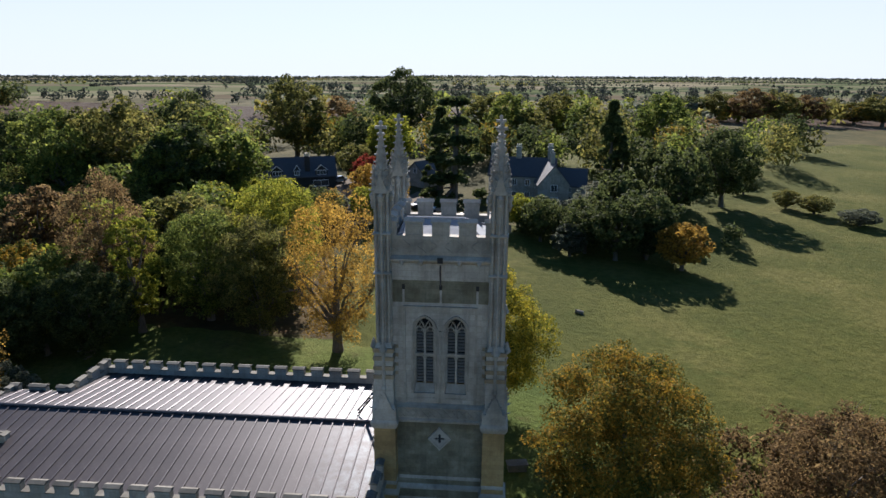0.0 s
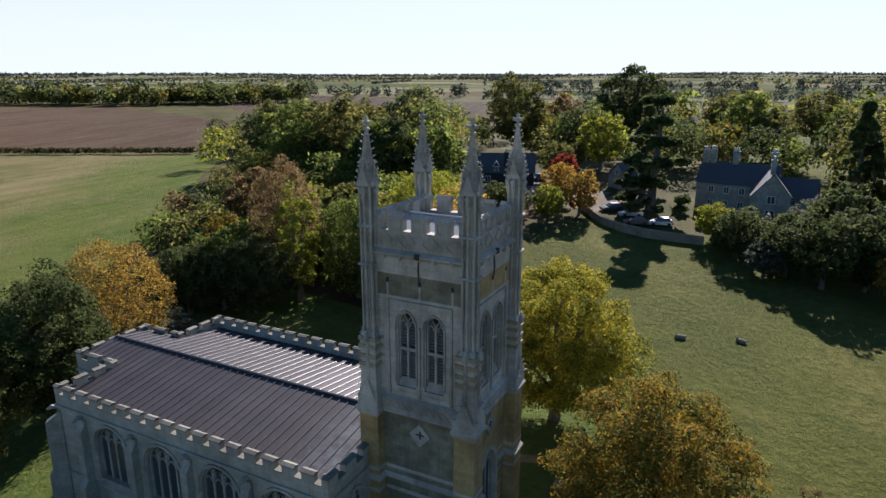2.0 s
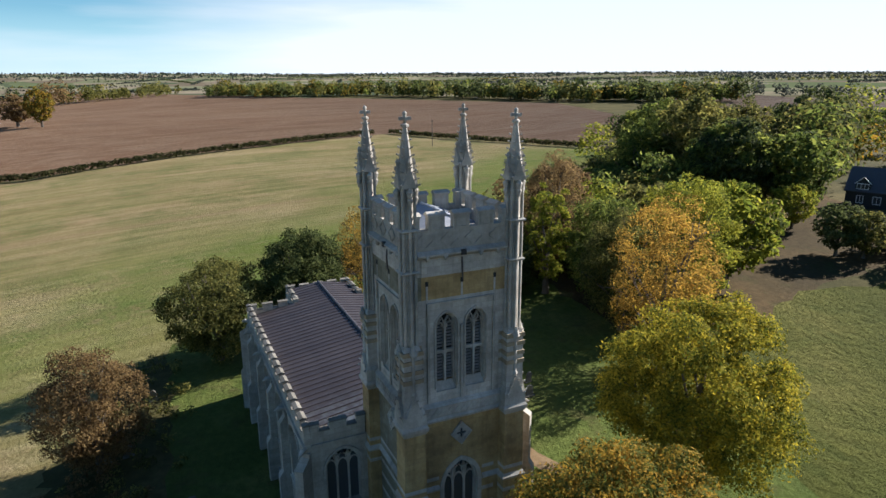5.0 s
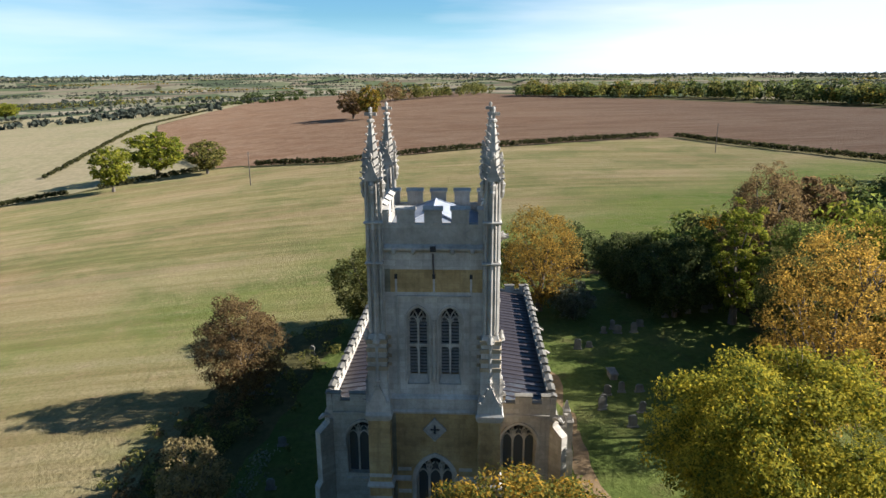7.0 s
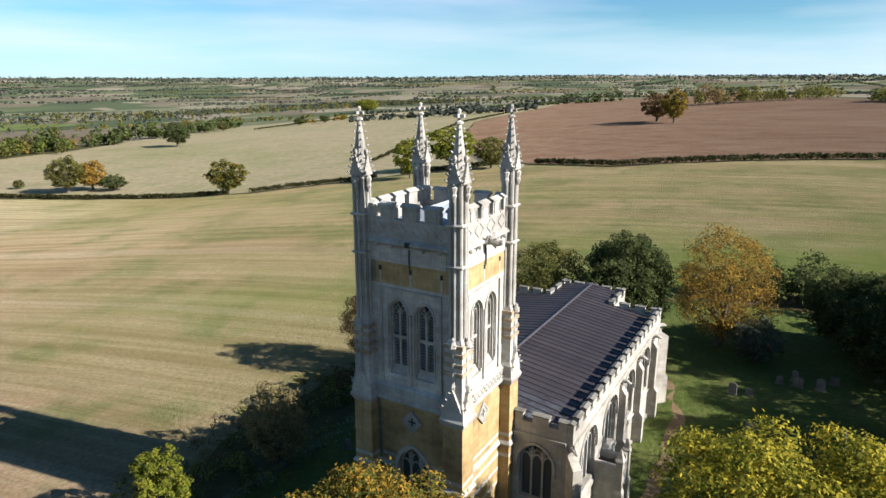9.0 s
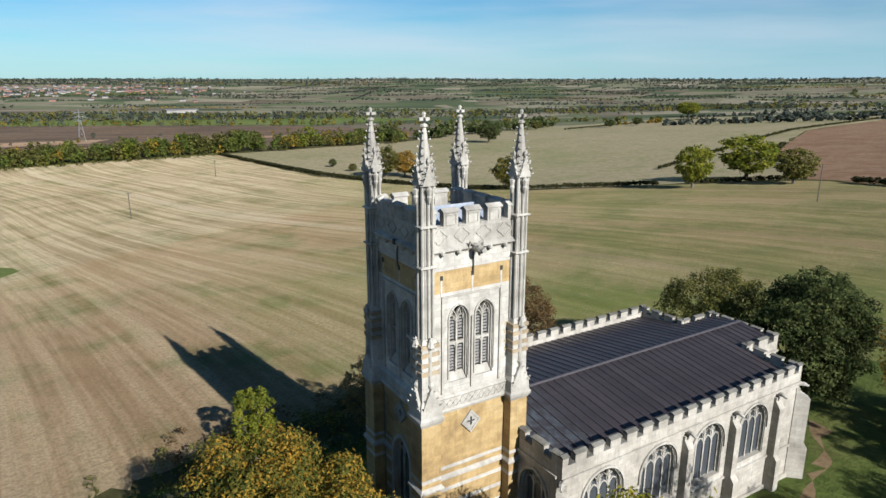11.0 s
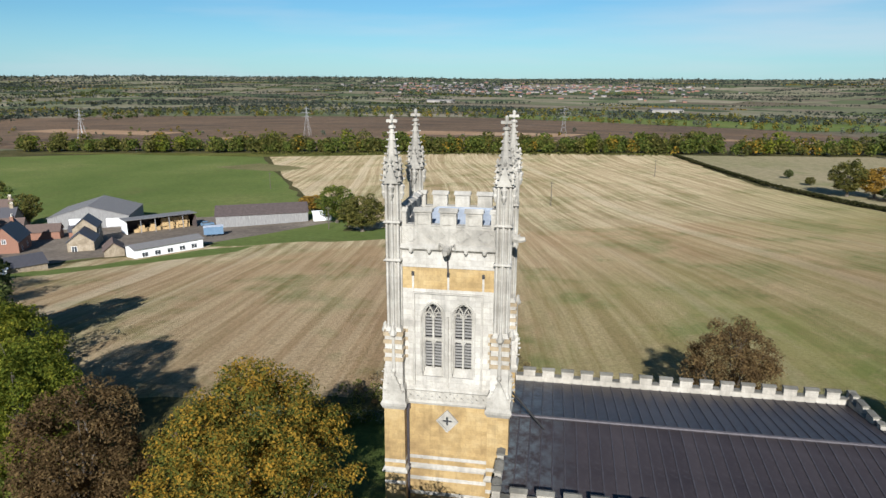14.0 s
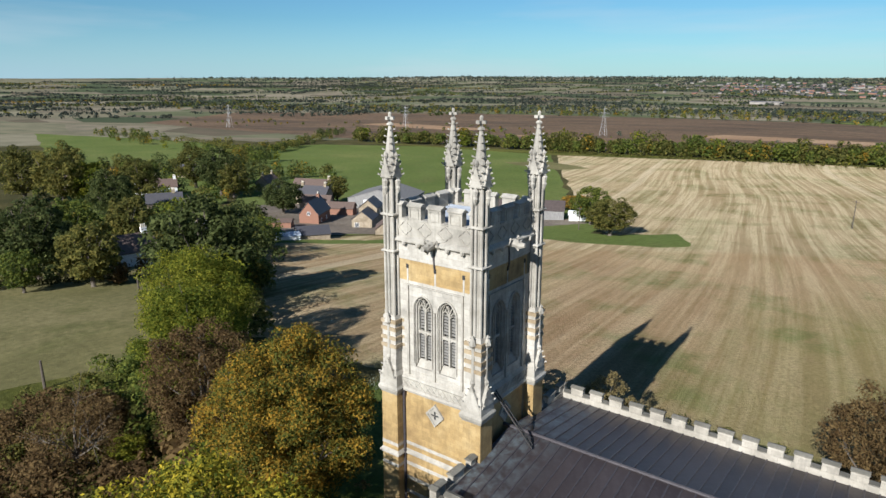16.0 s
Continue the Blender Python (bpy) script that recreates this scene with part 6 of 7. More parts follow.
VALLEY = [(-420, 430), (-215, 452), (-60, 462), (90, 470), (260, 500)]
for i, kind in enumerate(("olive", "lime", "gold", "green")):
    wood(VALLEY, (200, 40, 35, 180)[i], 7, 12.5, 30 + i, kind, "belt of autumn trees along the valley bottom", 330, 0.75)
wood([(-220, 430), (-90, 436), (90, 446)], 260, 2, 3, 36, "olive", "scrub along the field's far edge", 40)
wood([(250, 500), (420, 560), (560, 640)], 70, 10, 13, 37, "dark", "dark trees on the far field edge", 120)
for i, (kind, n) in enumerate((("olive", 900), ("green", 700), ("gold", 260), ("grey", 400))):
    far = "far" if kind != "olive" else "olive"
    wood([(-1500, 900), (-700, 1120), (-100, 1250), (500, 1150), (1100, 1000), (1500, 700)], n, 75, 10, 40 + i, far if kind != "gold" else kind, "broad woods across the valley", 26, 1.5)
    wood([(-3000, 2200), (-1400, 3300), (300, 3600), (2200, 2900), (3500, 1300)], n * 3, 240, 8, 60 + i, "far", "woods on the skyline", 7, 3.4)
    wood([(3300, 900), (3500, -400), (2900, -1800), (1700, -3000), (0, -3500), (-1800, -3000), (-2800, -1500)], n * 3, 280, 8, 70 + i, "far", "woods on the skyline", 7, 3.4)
    wood([(700, -60), (640, -120), (600, -190), (400, -300), (330, -380)], 70 + n // 10, 13, 14, 90 + i, kind if kind != "grey" else "dark", "wood along the top of the ploughed field", 150, 0.85)
    wood([(120, -330), (-60, -360), (-220, -420), (-420, -430)], 20 + n // 20, 24, 12, 100 + i, kind, "trees beyond the rectory", 90, 1.2)


def hedgerows(seed, lines, near, far, az0, az1, height, kind, label, leaves=5):
    """Field hedges and belts of trees in far country: many short lines, mostly across the view."""
    rng = np.random.default_rng(seed)
    rows = []
    for _ in range(lines):
        r, az = math.sqrt(rng.uniform(near ** 2, far ** 2)), radians(rng.uniform(az0, az1))
        cx, cy = r * math.cos(az), r * math.sin(az)
        a = az + math.pi / 2 + rng.normal() * 0.3 + (1.2 if rng.random() < 0.16 else 0)
        length = rng.uniform(90, 380) * (r / 1400) ** 0.6
        h = height * rng.uniform(0.45, 1.0)
        k = max(3, int(length / (h * 0.85)))
        f = (np.arange(k) + rng.random(k)) / k - 0.5
        f = f[rng.random(k) > 0.14]
        x, y = cx + math.cos(a) * length * f, cy + math.sin(a) * length * f
        hh = h * rng.uniform(0.6, 1.15, len(f))
        rows.append(np.c_[x + rng.normal(size=len(f)) * 3, y + rng.normal(size=len(f)) * 3, ground_z(x, y) + hh * 0.45, hh * 0.55])
    rows = np.vstack(rows)
    me = quads("hedgerow", leaf_cloud(rng, rows, len(rows) * leaves, height * 0.34), LEAVES[kind])
    return tagged(new("hedgerow", me), label, "woodland", "far woods", "stuff")


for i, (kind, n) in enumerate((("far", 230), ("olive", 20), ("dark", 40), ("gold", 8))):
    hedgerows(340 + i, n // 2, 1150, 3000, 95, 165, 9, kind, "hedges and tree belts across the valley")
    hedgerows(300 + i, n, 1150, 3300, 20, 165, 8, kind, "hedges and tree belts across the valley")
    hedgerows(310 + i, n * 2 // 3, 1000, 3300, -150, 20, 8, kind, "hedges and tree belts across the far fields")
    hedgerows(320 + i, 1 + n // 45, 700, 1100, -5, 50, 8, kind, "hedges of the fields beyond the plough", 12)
wood([(900, 330), (980, 240), (1050, 100)], 46, 10, 13, 330, "dark", "dark trees beyond the ploughed field", 120, 1.0)
wood([(640, 90), (720, 40), (760, -10), (900, 0)], 60, 9, 13, 331, "olive", "copse on the brow of the plough", 150, 0.9)
wood([(640, 90), (660, 76)], 8, 6, 19, 332, "russet", "tall russet trees on the brow of the plough", 200, 0.9)
wood([(600, -190), (400, -300), (330, -380)], 90, 10, 15, 95, "dark", "dark wood along the ploughed field", 140, 1.2)
# the ground under the trees of the churchyard wood, and the bushes along its edge
for i, (kind, n) in enumerate((("olive", 26), ("dark", 22), ("green", 16), ("russet", 8))):
    wood([(58, -33), (67, -48), (80, -68), (98, -92), (118, -116)], n, 3, 7, 370 + i, kind, "bushes along the edge of the churchyard wood", 700, 0.25)
wood([(48, -40), (60, -60), (56, -80), (80, -70)], 130, 6, 5, 96, "olive", "undergrowth of the churchyard wood", 90, 0.35)
wood([(26, -42), (40, -46), (50, -40)], 60, 4, 3, 97, "green", "undergrowth of the churchyard wood", 90, 0.3)

for i, (kind, n) in enumerate((("olive", 26), ("green", 26), ("dark", 22), ("lime", 8), ("russet", 6))):
    wood([(170, -150), (110, -185), (50, -205), (-10, -225), (-70, -225), (-110, -240)], n, 14, 15, 110 + i, kind, "tall trees behind the rectory", 700, 0.5)
    wood([(43, -43), (52, -57), (64, -76), (82, -98), (100, -126)], n, 5.5, 9, 120 + i, kind, "mixed trees of the churchyard wood", 900, 0.28)
    wood([(60, -95), (90, -120), (140, -150)], n, 10, 13, 130 + i, kind, "mixed trees of the rectory wood", 800, 0.4)
wood([(-6, -85), (-16, -88), (-28, -86), (-36, -80)], 34, 3, 6, 140, "dark", "dark shrubbery of the rectory garden", 700, 0.25)
wood([(-4, -84), (-14, -84), (-24, -88)], 12, 3, 5, 141, "grey", "pale shrubs of the rectory garden", 600, 0.22)

for i, (kind, n) in enumerate((("dark", 26), ("olive", 26), ("lime", 12), ("gold", 9), ("green", 22))):
    wood([(-112, 44), (-135, 62), (-165, 80), (-210, 112), (-270, 140), (-330, 160)], n, 13, 8, 150 + i, kind, "trees round the village houses", 420, 0.36)
    wood([(-120, 79), (-98, 58), (-76, 40), (-60, 26), (-46, 15)], 4 + n // 3, 3, 7.5, 160 + i, kind, "trees of the belt beside the stubble", 800, 0.24)
    wood([(-330, 240), (-420, 280), (-560, 300), (-700, 330)], n, 14, 9, 170 + i, kind, "trees beyond the village", 200, 0.5)
for i, kind in enumerate(("olive", "gold", "grey", "green")):
    wood([(-900, 560), (-500, 640), (-200, 560), (100, 640), (380, 720)], 46, 40, 4.5, 180 + i, kind, "scrub on the gravel workings", 50, 0.7)
    wood([(-1200, 820), (-600, 1020), (-150, 1060), (320, 900), (600, 760)], 90, 16, 9, 190 + i, kind, "trees along the river", 60, 1.0)

for i, (kind, n) in enumerate((("dark", 34), ("olive", 36), ("green", 26), ("gold", 5))):
    wood([(-300, 205), (-345, 240), (-385, 295), (-424, 354), (-470, 430), (-500, 480)], n, 6, 9, 350 + i, kind, "tall hedge trees beyond the farm meadow", 240, 0.5)
    wood([(-250, 215), (-330, 160), (-420, 140)], n, 12, 9, 360 + i, kind, "trees beyond the village", 240, 0.5)
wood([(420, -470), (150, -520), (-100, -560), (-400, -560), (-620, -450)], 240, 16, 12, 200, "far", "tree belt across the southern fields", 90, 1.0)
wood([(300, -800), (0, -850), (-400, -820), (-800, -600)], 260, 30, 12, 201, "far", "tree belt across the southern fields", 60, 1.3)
wood([(-14, 16), (-4, 18), (6, 17), (14, 18), (26, 16.5), (36, 13)], 120, 2.4, 1.6, 202, "olive", "brambles on the churchyard's north side", 160, 0.09)
wood([(-12, 20), (4, 21), (14, 19.5), (24, 19)], 70, 1.6, 1.3, 203, "russet", "dead bracken on the churchyard's north side", 140, 0.08)
wood([(44, -30), (52, -26), (60, -16), (58, -6)], 60, 3, 4, 204, "dark", "dark shrubs at the churchyard's end", 400, 0.18)
wood([(-30, -2), (-24, -6), (-18, -5), (-14, 2)], 70, 3, 1.6, 205, "russet", "brambles under the tree belt", 160, 0.1)
for i, (kind, n) in enumerate((("dark", 16), ("olive", 18), ("green", 18), ("gold", 6))):
    wood([(75, -150), (30, -158), (-10, -150), (-50, -155), (-95, -180)], n, 7, 14, 210 + i, kind, "tall garden trees behind the rectory", 900, 0.42)
wood([(-42, -8), (-34, -12), (-26, -14), (-20, -10)], 90, 2.6, 2.6, 220, "russet", "brown brambles and scrub beside the pasture", 300, 0.12)
wood([(-42, -4), (-34, -7), (-25, -6), (-20, 2)], 60, 2.2, 2.2, 221, "olive", "brown brambles and scrub beside the pasture", 300, 0.12)
wood([(-48, 6), (-38, 1), (-30, -3)], 40, 2.0, 3.0, 222, "green", "brambles under the tree belt", 300, 0.14)
for i, (kind, n) in enumerate((("dark", 60), ("olive", 45), ("green", 45), ("russet", 12))):
    wood([(-102, 30), (-118, 30), (-145, 50), (-185, 70), (-235, 90), (-290, 100)], n, 9, 4.6, 230 + i, kind, "garden trees and hedges of the village", 260, 0.3)
hedge([(-92, 30), (-95, 26), (-101, 19), (-107, 12), (-118, 0)], 1.6, 1.8, 240, "clipped hedge between the pasture and the village gardens", "hedge", 70, 0.2)


# ---- houses, farm and other works ----
def window_on(parent, m, x, z, w, h, bars=2):
    """A window on a wall whose outside is local -y."""
    win = hang(new("window"), parent)
    bm = bmesh.new()
    ribbon(bm, [(x - w / 2, z), (x + w / 2, z), (x + w / 2, z + h), (x - w / 2, z + h)], 0.14, -0.06, 0.06, m, True)
    for i in range(1, bars):
        xx = x - w / 2 + w * i / bars
        box(bm, xx - 0.04, xx + 0.04, -0.05, 0.05, z, z + h, m)
    part("frame", bm, WINDOWWHITE, win)
    bm = bmesh.new()
    box(bm, x - w / 2, x + w / 2, -0.02, 0.02, z, z + h, m)
    part("pane", bm, GLASS, win)


def house(name, label, x, y, turn, length, width, eaves, rise, wall, roof, category="house", group="", windows=(), chimneys=(), gable_windows=(), doors=(), sink=1.0, roof_over=0.3):
    """A gabled building; its long sides lie along local x, and its front looks to local -y."""
    z = min(float(ground_z(x + dx, y + dy)) for dx in (-3, 0, 3) for dy in (-3, 0, 3))
    t = thing(name, label, category, (0, 0, 0), group)
    m = pose(x, y, z, 0, 0, turn)
    t.matrix_basis = m
    a, b = length / 2, width / 2
    bm = bmesh.new()
    loft(bm, [[m @ Vector((xx, yy, zz)) for yy, zz in ((-b, -sink), (b, -sink), (b, eaves), (0, eaves + rise), (-b, eaves))] for xx in (-a, a)])
    part("wall", bm, wall, t)
    k = rise / b
    for s in (-1, 1):
        bm = bmesh.new()
        o = roof_over
        loft(bm, [[m @ Vector((xx, yy, zz)) for yy, zz in ((0, eaves + rise + 0.04), (s * (b + o), eaves - k * o + 0.04), (s * (b + o), eaves - k * o + 0.2), (0, eaves + rise + 0.22))] for xx in (-a - o, a + o)])
        part("roof_slope", bm, roof, t)
    for xx, zz, w, h in windows:
        for side in (0, 180):
            window_on(t, m @ pose(0, 0, 0, 0, 0, side) @ pose(0, -b, 0), xx, zz, w, h)
    for yy, zz, w, h in gable_windows:
        for side in (90, -90):
            window_on(t, m @ pose(0, 0, 0, 0, 0, side) @ pose(0, -a, 0), yy, zz, w, h)
    for xx in doors:
        bm = bmesh.new()
        box(bm, xx - 0.5, xx + 0.5, -b - 0.06, -b + 0.04, 0, 2.05, m)
        part("door", bm, BLACKWOOD, t, "dark painted door")
    for xx, yy, h in chimneys:
        bm = bmesh.new()
        box(bm, xx - 0.55, xx + 0.55, yy - 0.4, yy + 0.4, eaves, eaves + rise + h, m)
        box(bm, xx - 0.63, xx + 0.63, yy - 0.48, yy + 0.48, eaves + rise + h - 0.25, eaves + rise + h, m)
        ch = part("chimney", bm, wall, t)
        for i in (-1, 0, 1):
            bm = bmesh.new()
            loft(bm, [[m @ Vector(p) for p in ngon(xx + i * 0.36, yy, eaves + rise + h + dz, r, 6)] for dz, r in ((0, 0.17), (0.5, 0.15), (0.55, 0.19), (0.7, 0.19))])
            part("chimney_pot", bm, RENDER, ch)
    return t


row = [(u, z, 1.0, 1.3) for u in (-4.2, -1.4, 1.4, 4.2) for z in (0.9, 3.6)]
house("rectory", "grey stone Victorian rectory with slate roofs and tall chimneys", -8.6, -111.5, -8, 14, 8, 5.6, 3.4, RECTORY, SLATE, "house", "", row, ((-5.8, 0, 2.6), (1.0, 0, 2.4), (5.2, 0, 2.6), (6.6, 0, 2.4)), ((0, 3.2, 1.1, 1.4),), (2.8,))
house("rectory_wing", "gabled grey stone cross wing of the rectory", -14.2, -107.4, 94, 12, 6.4, 5.2, 3.9, RECTORY, SLATE, "house", "", [(-3, 0.9, 1, 1.3), (0, 3.6, 1, 1.3)], ((2.5, 0, 2.3),), ((0, 0.6, 1.5, 2.0), (0, 3.8, 1.3, 1.4)))
house("rectory_annexe", "low gabled stone end of the rectory with a bay", -18.6, -109.5, -8, 7, 6.5, 4.4, 3.2, RECTORY, SLATE, "house", "", [(0, 0.9, 1.2, 1.3), (0, 3.0, 1, 1.1)], (), ((0, 2.6, 1, 1.2),))
house("rectory_lodge", "small gabled stone lodge beside the drive", 14, -117, 60, 7, 5, 3.2, 2.6, RECTORY, SLATE, "house", "", [(0, 0.9, 1, 1.2)], (), ((0, 3.4, 0.9, 1.1),))
black = house("black_house", "long dark-boarded house with white windows and a stone chimney", 40.5, -107, -158, 15, 7, 3.0, 3.6, BLACKWOOD, SLATE, "house", "", [(-5.2, 0.8, 1.0, 1.3), (-2.6, 0.8, 1.2, 1.3), (4.2, 0.8, 3.2, 1.3)], ((1.5, -2.4, 0.6),), ((0, 3.2, 1.2, 1.2),))


def dormer(parent, m, x, w, y, z):
    d = hang(tagged(new("dormer"), "gabled dormer with a white window"), parent)
    bm = bmesh.new()
    loft(bm, [[m @ Vector((x + u, yy, z + h)) for u, h in ((-w / 2, 0), (w / 2, 0), (w / 2, 1.2), (0, 2.2), (-w / 2, 1.2))] for yy in (y, y + 3)])
    part("body", bm, BLACKWOOD, d)
    window_on(d, m @ pose(0, y - 0.02, z), x, 0.15, w * 0.75, 0.95, 3)
    bm = bmesh.new()
    for s in (-1, 1):
        ribbon(bm, [(x + s * (w / 2 + 0.1), z + 1.1), (x, z + 2.3)], 0.12, y - 0.08, y + 0.02, m)
    part("bargeboard", bm, WINDOWWHITE, d)


for side in (0, 180):
    mm = black.matrix_basis @ pose(0, 0, 0, 0, 0, side)
    for u, w in ((-5, 2.4), (-0.8, 1.4), (4.4, 2.6)):
        dormer(black, mm, u, w, -3.4, 3.1)


def car(label, x, y, turn, paint):
    t = thing("parked_car", label, "car", (x, y, float(ground_z(x, y))), "parked cars")
    m = pose(x, y, float(ground_z(x, y)), 0, 0, turn)
    t.matrix_basis = m
    bm = bmesh.new()
    prof = ((-2.1, 0.25), (2.1, 0.25), (2.15, 0.7), (1.3, 0.85), (-1.9, 0.95), (-2.1, 0.6))
    loft(bm, [[m @ Vector((u, yy, z)) for u, z in prof] for yy in (-0.85, 0.85)])
    part("body", bm, paint, t)
    bm = bmesh.new()
    loft(bm, [[m @ Vector(p) for p in ((-1.8, -0.78, 0.9), (1.1, -0.78, 0.84), (1.1, 0.78, 0.84), (-1.8, 0.78, 0.9))], [m @ Vector(p) for p in ((-1.3, -0.62, 1.42), (0.3, -0.62, 1.42), (0.3, 0.62, 1.42), (-1.3, 0.62, 1.42))]])
    part("cabin_glass", bm, GLASS, t)
    bm = bmesh.new()
    box(bm, -1.28, 0.28, -0.62, 0.62, 1.42, 1.47, m)
    part("roof", bm, paint, t)
    for u in (-1.35, 1.35):
        for s in (-1, 1):
            bm = bmesh.new()
            loft(bm, [[m @ Vector((u + 0.31 * math.cos(k * math.pi / 6), s * yy, 0.31 + 0.31 * math.sin(k * math.pi / 6))) for k in range(12)] for yy in (0.66, 0.88)])
            part("wheel", bm, RUBBER, t)


car("pale blue hatchback parked by the black house", 33.6, -113.5, 60, CARBLUE)
car("pale silver car parked in the rectory drive", 2.5, -90.5, 15, CARPALE)
car("white car parked in the rectory drive", 8.5, -93.5, 30, CARPALE)
car("dark car parked in the rectory drive", 12.5, -95.5, 40, CARDARK)
car("red-brown car parked under the cedar", 6.5, -88.5, 20, BRICK)


def stone_wall(points, h, label):
    t = thing("garden_wall", label, "wall", kind="structure")
    for (x0, y0), (x1, y1) in zip(points, points[1:]):
        n = max(1, int(math.hypot(x1 - x0, y1 - y0) / 3))
        for i in range(n):
            p = [Vector((x0 + (x1 - x0) * f / n, y0 + (y1 - y0) * f / n, 0)) for f in (i, i + 1)]
            s = (p[1] - p[0]).cross(Vector((0, 0, 1))).normalized() * 0.25
            bm = bmesh.new()
            loft(bm, [[q + s * k + Vector((0, 0, float(ground_z(q.x, q.y)) + z)) for k, z in ((-1, -0.4), (1, -0.4), (1, h), (0, h + 0.15), (-1, h))] for q in p])
            part("wall_length", bm, BUFFSTONE, t)


stone_wall([(17.7, -93.5), (14, -88), (11.8, -85.4), (8, -83), (3.8, -82), (-1, -82.2), (-5.6, -82.6)], 1.3, "curved rubble garden wall round the rectory drive")

# the farm on the lower ground
F = "farm buildings"
barn = house("great_barn", "wide pale-boarded barn under a low grey roof", -150.9, 164.8, 112, 21, 25, 4.6, 3.6, PALEBOARD, GREYSHEET, "barn", F, roof_over=0.2)
for u, w, h, z in ((-7.5, 4.4, 2.8, 1.2), (4.2, 3.6, 4.2, 0)):
    bm = bmesh.new()
    box(bm, -10.6, -10.45, u - w / 2, u + w / 2, z, z + h, barn.matrix_basis)
    part("sliding_door", bm, WHITEWALL, barn, "pale sheeted sliding door")


def open_shed(x, y, turn, length, depth, low, high):
    """A pole barn open to its front (local -y), stacked with straw."""
    z = float(ground_z(x, y))
    m = pose(x, y, z, 0, 0, turn)
    t = thing("open_shed", "open-fronted shed stacked with straw bales", "barn", (0, 0, 0), F)
    t.matrix_basis = m
    a, b = length / 2, depth / 2
    for nm, d, mat in (("back_wall", (-a, a, b - 0.2, b, -1, low), BROWNSHEET), ("end_wall", (-a, -a + 0.2, -b, b - 0.2, -1, low), WHITEWALL), ("end_wall", (a - 0.2, a, -b, b - 0.2, -1, low), BROWNSHEET)):
        bm = bmesh.new()
        box(bm, *d, m)
        part(nm, bm, mat, t)
    bm = bmesh.new()
    loft(bm, [[m @ Vector((u, v, w)) for v, w in ((-b - 0.6, high), (b + 0.3, low), (b + 0.3, low + 0.15), (-b - 0.6, high + 0.15))] for u in (-a - 0.3, a + 0.3)])
    part("roof", bm, GREYSHEET, t)
    for i in range(1, 5):
        bm = bmesh.new()
        u = -a + length * i / 5
        box(bm, u - 0.12, u + 0.12, -b, -b + 0.24, -0.5, high, m)
        part("post", bm, STEEL, t)
    for i in range(10):
        for k in range(3 if i > 4 else 1 + i % 2):
            bm = bmesh.new()
            w = 0.8 + 0.04 * ((i * 7 + k * 3) % 4)
            box(bm, -w, w, -1.0, 1.0, 0, 1.22, m @ pose(-a + 3.4 + i * 1.72, -0.6 + 0.25 * ((i + k) % 3), 1.24 * k, 0, 0, (i * 5 + k * 9) % 7 - 3))
            tagged(part("straw_bale", bm, STRAW), "rectangular golden straw bale in the shed", "bale", "straw bales")


open_shed(-121.0, 154.8, 47.3, 21.4, 8, 4.2, 4.9)
house("long_barn", "long grey boarded barn with a brown sheet roof", -91.2, 168.2, 25, 29.5, 11, 4.2, 2.4, PALEBOARD, BROWNSHEET, "barn", F)
house("white_shed", "small white shed beside the long barn", -71.5, 172.0, 25, 6, 5, 2.6, 0.8, WHITEWALL, WHITEWALL, "shed", F)
house("milking_parlour", "low white building with a row of dark windows", -94.7, 117.1, 55, 17.8, 6, 3.1, 0.7, WHITEWALL, GREYSHEET, "farm building", F, [(u, 1.0, 1.5, 1.2) for u in (-6.4, -3.2, 0, 3.2, 6.4)])
house("stone_granary", "tall buff stone granary with a slate roof", -127.5, 130.0, 118, 8, 6.2, 5.8, 2.6, BUFFSTONE, SLATE, "farm building", F, [(0, 3.4, 0.9, 1.1)], (), ((0, 3.6, 0.9, 1.2),))
house("stone_stable", "buff stone stable with a steep slate roof before the granary", -122.8, 122.0, 118, 8, 6.6, 3.2, 2.6, BUFFSTONE, SLATE, "farm building", F, (), (), ((-1.6, 0.3, 1.3, 1.8),))
house("stone_outhouse", "small buff stone outhouse with a brown tiled roof", -108.0, 114.6, 128, 7, 4.8, 2.3, 1.9, BUFFSTONE, TILE, "farm building", F)
house("brick_cottage", "red brick cottage with white bargeboards and a steep dark roof", -142.5, 118.5, 118, 12, 6.6, 3.8, 4.0, BRICK, SLATE, "house", F, [(-3, 0.9, 1, 1.2), (2, 0.9, 1, 1.2)], ((4, 0, 1.2),), ((0, 3.4, 1, 1.2),))
house("brick_outbuilding", "low red brick outbuilding with a tiled roof", -148.0, 137.0, 28, 9, 5, 2.8, 1.8, BRICK, TILE, "farm building", F)
house("brick_store", "small red brick store in the yard", -139.0, 140.5, 28, 5, 4, 2.4, 1.4, BRICK, SLATE, "farm building", F)
house("low_shed", "low slate-roofed shed at the yard's edge", -118.0, 95.0, 54, 9, 9, 2.0, 1.6, BUFFSTONE, SLATE, "shed", F)
house("tin_shed", "low pale sheeted lean-to in the yard", -119.6, 86.0, 62, 8, 5, 1.6, 0.6, WHITEWALL, PALESHEET, "shed", F)
house("brick_lean_to", "low pinkish brick lean-to beside the yard", -140.0, 102.0, 36, 7, 4, 2.2, 0.7, BRICK, TILE, "farm building", F)
house("slate_house", "stone farmhouse with a slate roof", -177.0, 150.0, 20, 13, 7, 4.4, 3.0, BUFFSTONE, SLATE, "house", F, [(-3, 0.9, 1, 1.2), (3, 0.9, 1, 1.2), (-3, 3.0, 1, 1.1), (3, 3.0, 1, 1.1)], ((5, 0, 1.3), (-5, 0, 1.3)))
